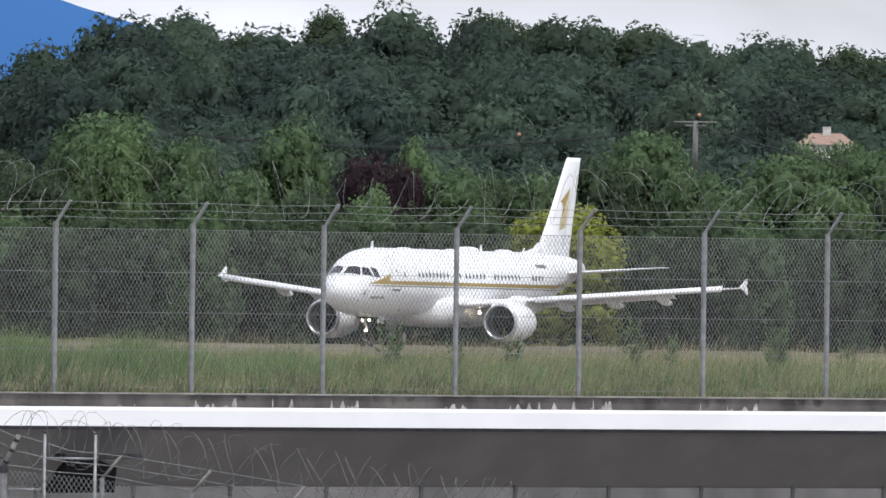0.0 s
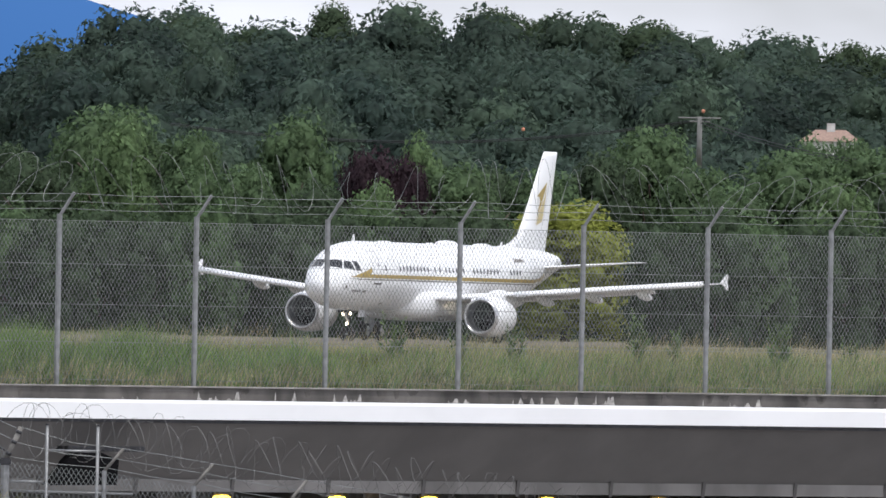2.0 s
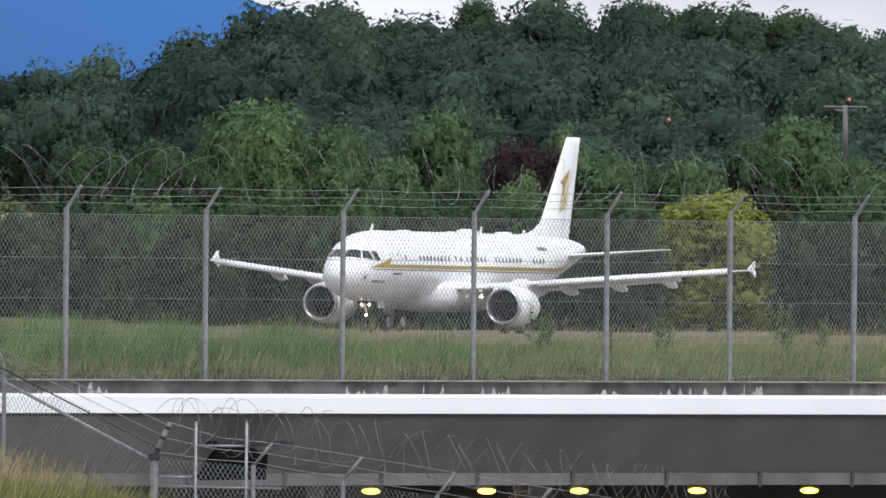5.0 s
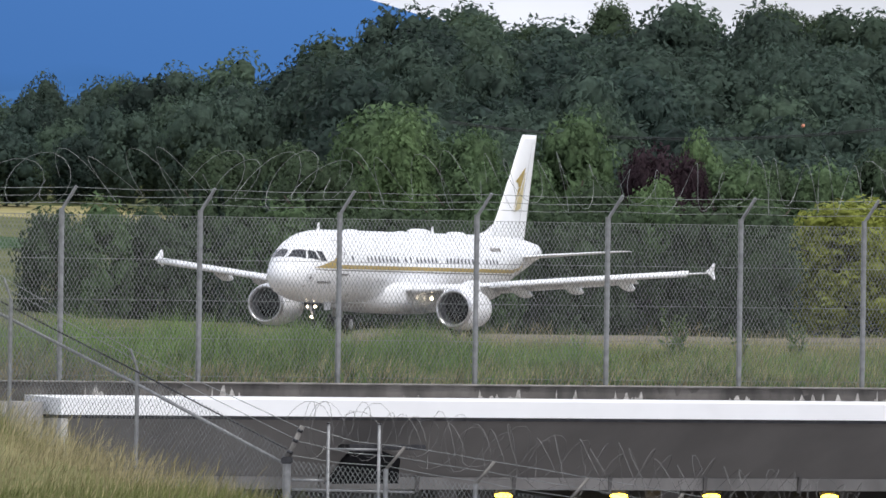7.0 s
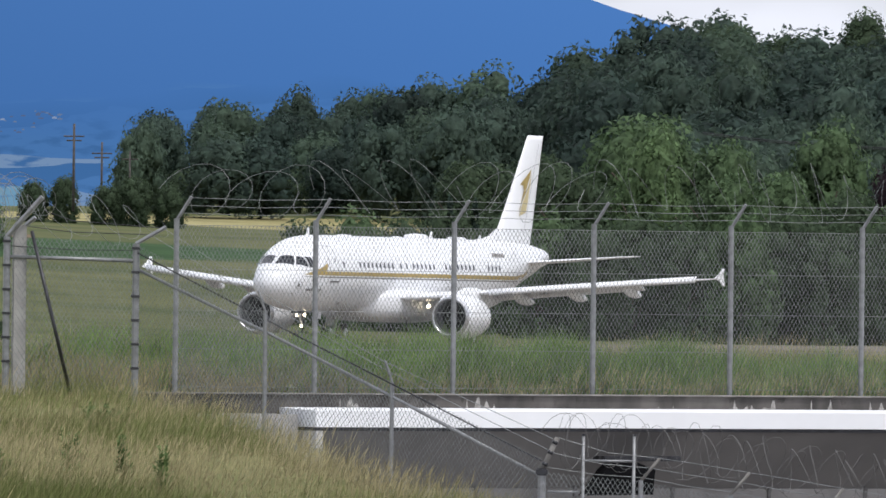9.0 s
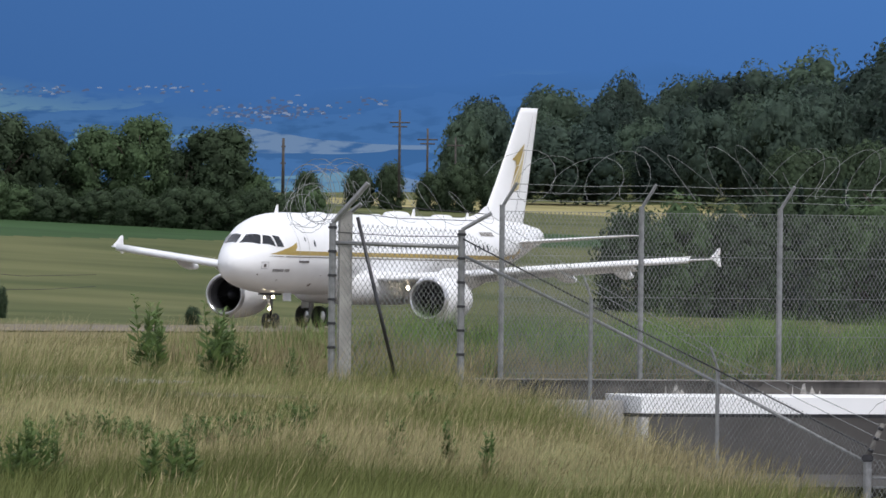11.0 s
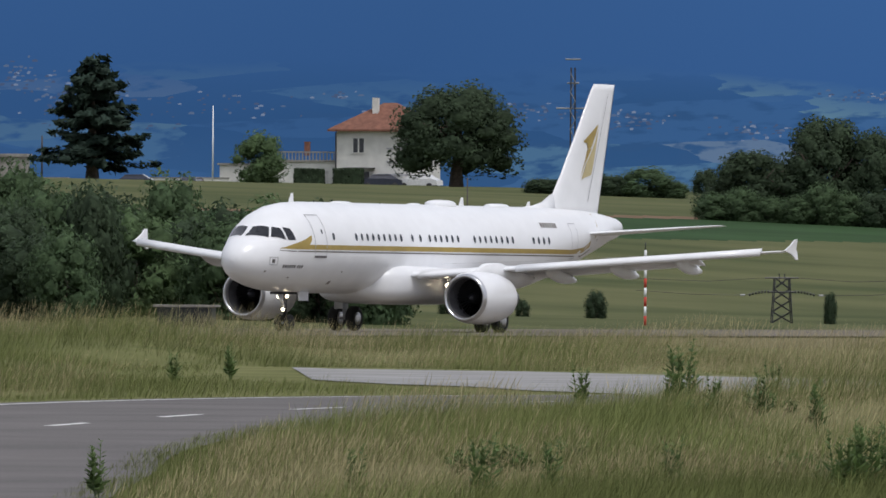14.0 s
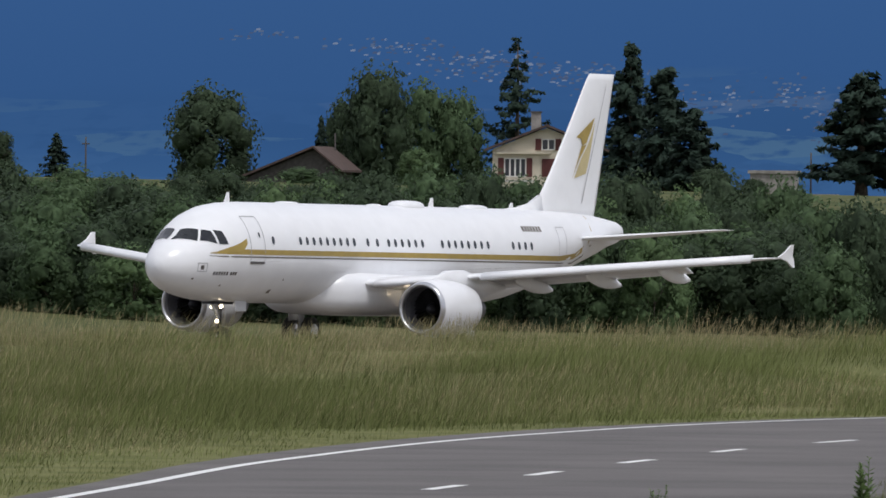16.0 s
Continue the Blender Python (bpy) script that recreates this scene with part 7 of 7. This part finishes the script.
    tagged(g2, "dry straw-coloured grass stalks gone to seed", "grass", kind="stuff")

    # rank growth behind the parapet fence: tall and lush along the first stretch, lower and drier beyond
    n = 220000
    s = rng.uniform(0.5, 40, n)
    o = -(0.25 + 15 * rng.uniform(0, 1, n) ** 1.3)
    x = WALL_A[0] + WT[0] * s + WN[0] * o
    y = WALL_A[1] + WT[1] * s + WN[1] * o
    z = np.where(o > -9, 2.45, 2.6)
    clump = np.array([noise.noise((a * 0.9, c * 0.35, 2.0)) + 0.6 * noise.noise((a * 2.6, c * 0.9, 5.0)) for a, c in zip(x, y)])
    lush = np.clip((18.5 - s) / 3.5, 0, 1) * np.clip((s - 1) / 4, 0.15, 1)
    tall = (0.48 + 0.34 * lush) * np.clip(1 + 0.75 * clump, 0.35, 1.7) * np.clip(0.3 + (-o) / 2.2, 0.3, 1.0)
    h = rng.uniform(0.5, 1.1, n) * tall
    a = rng.uniform(0, 6.28, n)
    p = np.stack([x, y, z - 0.02], 1)
    side = np.stack([np.cos(a), np.sin(a), np.zeros(n)], 1) * (0.0095 * rng.uniform(0.6, 1.5, n))[:, None]
    wind = np.stack([rng.normal(0.15, 0.28, n), rng.normal(0, 0.28, n), np.ones(n)], 1) * h[:, None]
    q = np.stack([p - side, p + side, p + wind], 1)
    up = np.stack([rng.normal(0, 0.25, n), rng.normal(-0.25, 0.25, n), np.ones(n)], 1)
    dry = (rng.uniform(0, 1, n) < np.where(o > -1.0, 0.45, 0.04 + 0.30 * (1 - lush)) - 0.2 * clump + 0.5 * np.clip((5 - s) / 3, 0, 1))
    g3 = quads_mesh("grass", q[~dry], M_LUSH, normals=up[~dry])
    tagged(g3, "rank lush green grass behind the parapet fence", "grass", kind="stuff")
    g4 = quads_mesh("grass", q[dry], M_DRY, normals=up[dry])
    tagged(g4, "dry grass at the foot of the parapet fence", "grass", kind="stuff")


build_grass()


# ---- tall weeds ----
def weed_stock(kind):
    t = empty("weed")
    rng = np.random.default_rng({"thistle": 21, "dock": 22, "mustard": 23, "bramble": 24}[kind])
    qs = []
    stems = {"thistle": 5, "dock": 4, "mustard": 9, "bramble": 7}[kind]
    for k in range(stems):
        a = rng.uniform(0, 6.28)
        sp = rng.uniform(0.02, 0.24 if kind != "bramble" else 0.45)
        h = rng.uniform(0.6, 1.0)
        if kind == "bramble":
            h *= 0.6
        base = np.array([math.cos(a) * sp * 0.3, math.sin(a) * sp * 0.3, 0])
        top = np.array([math.cos(a) * sp, math.sin(a) * sp, h])
        tube("stem", [tuple(base - [0, 0, 0.05]), tuple((base + top) / 2), tuple(top)], [0.012, 0.009, 0.004], M_WEED, t, 4)
        n = 34
        u = rng.uniform(0.12, 1.0, n)
        cen = base + (top - base) * u[:, None]
        la = rng.uniform(0, 6.28, n)
        ln = (0.20 * (1.08 - u) + 0.05) * rng.uniform(0.7, 1.2, n)
        if kind == "mustard":
            ln = ln * 0.6
        w = ln * (0.22 if kind == "thistle" else 0.32)
        dirs = np.stack([np.cos(la), np.sin(la), rng.uniform(0.2, 0.9, n)], 1)
        sd = np.stack([-np.sin(la), np.cos(la), rng.uniform(-0.3, 0.3, n)], 1)
        tip = cen + dirs * ln[:, None]
        midp = cen + dirs * (ln * 0.5)[:, None]
        qs.append(np.stack([cen, midp - sd * w[:, None], tip, midp + sd * w[:, None]], 1))
    quads_mesh("leaves", np.concatenate(qs), M_MUSTARD if kind == "mustard" else M_WEED, t)
    return t


WEEDS = {}


def weed(kind, b, d, h, label):
    x, y = spot(b, d)
    z = max(ground_z(x, y), 2.45 if d > 256 and b > -57 else -9)
    m = pose(x, y, z - 0.02, 0, 0, (b * 77) % 360)
    if kind not in WEEDS:
        WEEDS[kind] = weed_stock(kind)
        t = WEEDS[kind]
        t.matrix_basis = m
    else:
        t = copy_thing(WEEDS[kind], m)
    t.scale = (h * 1.12, h * 1.12, h * 1.18)
    tagged(t, label, "weed", "tall weeds")


for b, d, h in ((-103.9, 200, 0.95), (-102.9, 204, 0.7), (-104.6, 198, 0.6), (-82.8, 248, 1.3), (-82.2, 246, 1.0), (-78.0, 238, 1.25), (-77.2, 240, 1.0), (-76.4, 238, 0.8), (-72.6, 240, 0.6), (-91.5, 131, 0.62), (-92.4, 130, 0.55), (-90.6, 133, 0.6), (-89.0, 135, 0.5),
                (-82.5, 128, 0.55), (-80.4, 127, 0.6), (-79.4, 128, 0.5), (-98.0, 178, 0.55), (-94.0, 172, 0.6), (-101.5, 176, 0.5), (-118.0, 128, 0.6), (-111.0, 205, 0.6), (-97.2, 215, 0.6), (-113.0, 134, 0.5), (-145.5, 131, 0.5), (-160.4, 125, 0.35), (-64.8, 158, 0.5), (-61, 150, 0.5), (-58.5, 141, 0.5), (-104.6, 138, 0.5), (-86, 165, 0.5), (-72, 170, 0.5), (-140.0, 235, 0.55), (-136.0, 242, 0.6), (-127.0, 130, 0.5)):
    weed("thistle", b, d, h, "tall leafy green weed standing above the grass")
for b, d, h in ((-3.6, 278, 1.1), (1.0, 280, 0.8), (5.2, 279, 0.9), (14.0, 282, 1.2), (16.3, 281, 0.9), (24.0, 283, 1.1), (-22, 276, 0.7), (-40, 272, 0.8), (-31, 274, 0.7), (-48.5, 268, 0.9), (-10.5, 274, 0.7), (29, 284, 0.8)):
    weed("thistle", b, d, h, "tall leafy green weed behind the parapet fence")
rw = random.Random(17)
for cb, cd, n in ((-86.5, 168, 9), (-82.5, 165, 8), (-78, 172, 6), (-93.5, 150, 6), (-99.5, 186, 6), (-107, 178, 6), (-115, 150, 5), (-73.5, 185, 5)):
    for _ in range(n):
        weed("bramble", cb + rw.gauss(0, 2.2), cd + rw.gauss(0, 4), rw.uniform(0.35, 0.55), "low lush green herbs in the dry meadow grass")
weed("mustard", -5.8, 270, 0.55, "clump of yellow-green flowering weed by the fence")
weed("mustard", -4.9, 271, 0.5, "clump of yellow-green flowering weed by the fence")
weed("mustard", 6.3, 272, 0.35, "clump of yellow-green flowering weed by the fence")
for b, d, h in ((-55.8, 252, 0.8), (-54.8, 251, 0.7), (-53.6, 252, 0.6), (-48, 239, 0.7), (-44, 238, 0.6), (-41, 236, 0.7), (-38, 235, 0.7), (-63, 206, 0.7), (-62, 210, 0.6), (-70.5, 150, 0.6)):
    weed("bramble", b, d, h, "low tangled bramble on the bank")


# ---- movement ----
def motions():
    rows = []
    for t, s, l, turn in ROLL_OUT:
        x = START[0] + AHEAD[0] * s + LEFT[0] * l
        y = START[1] + AHEAD[1] * s + LEFT[1] * l
        heading = math.degrees(math.atan2(AHEAD[1], AHEAD[0]))
        rows.append((t, pose(x, y, SLOPE * s - 0.02, -0.52, -0.367, heading + turn)))
    walk(AIRLINER, rows)


motions()
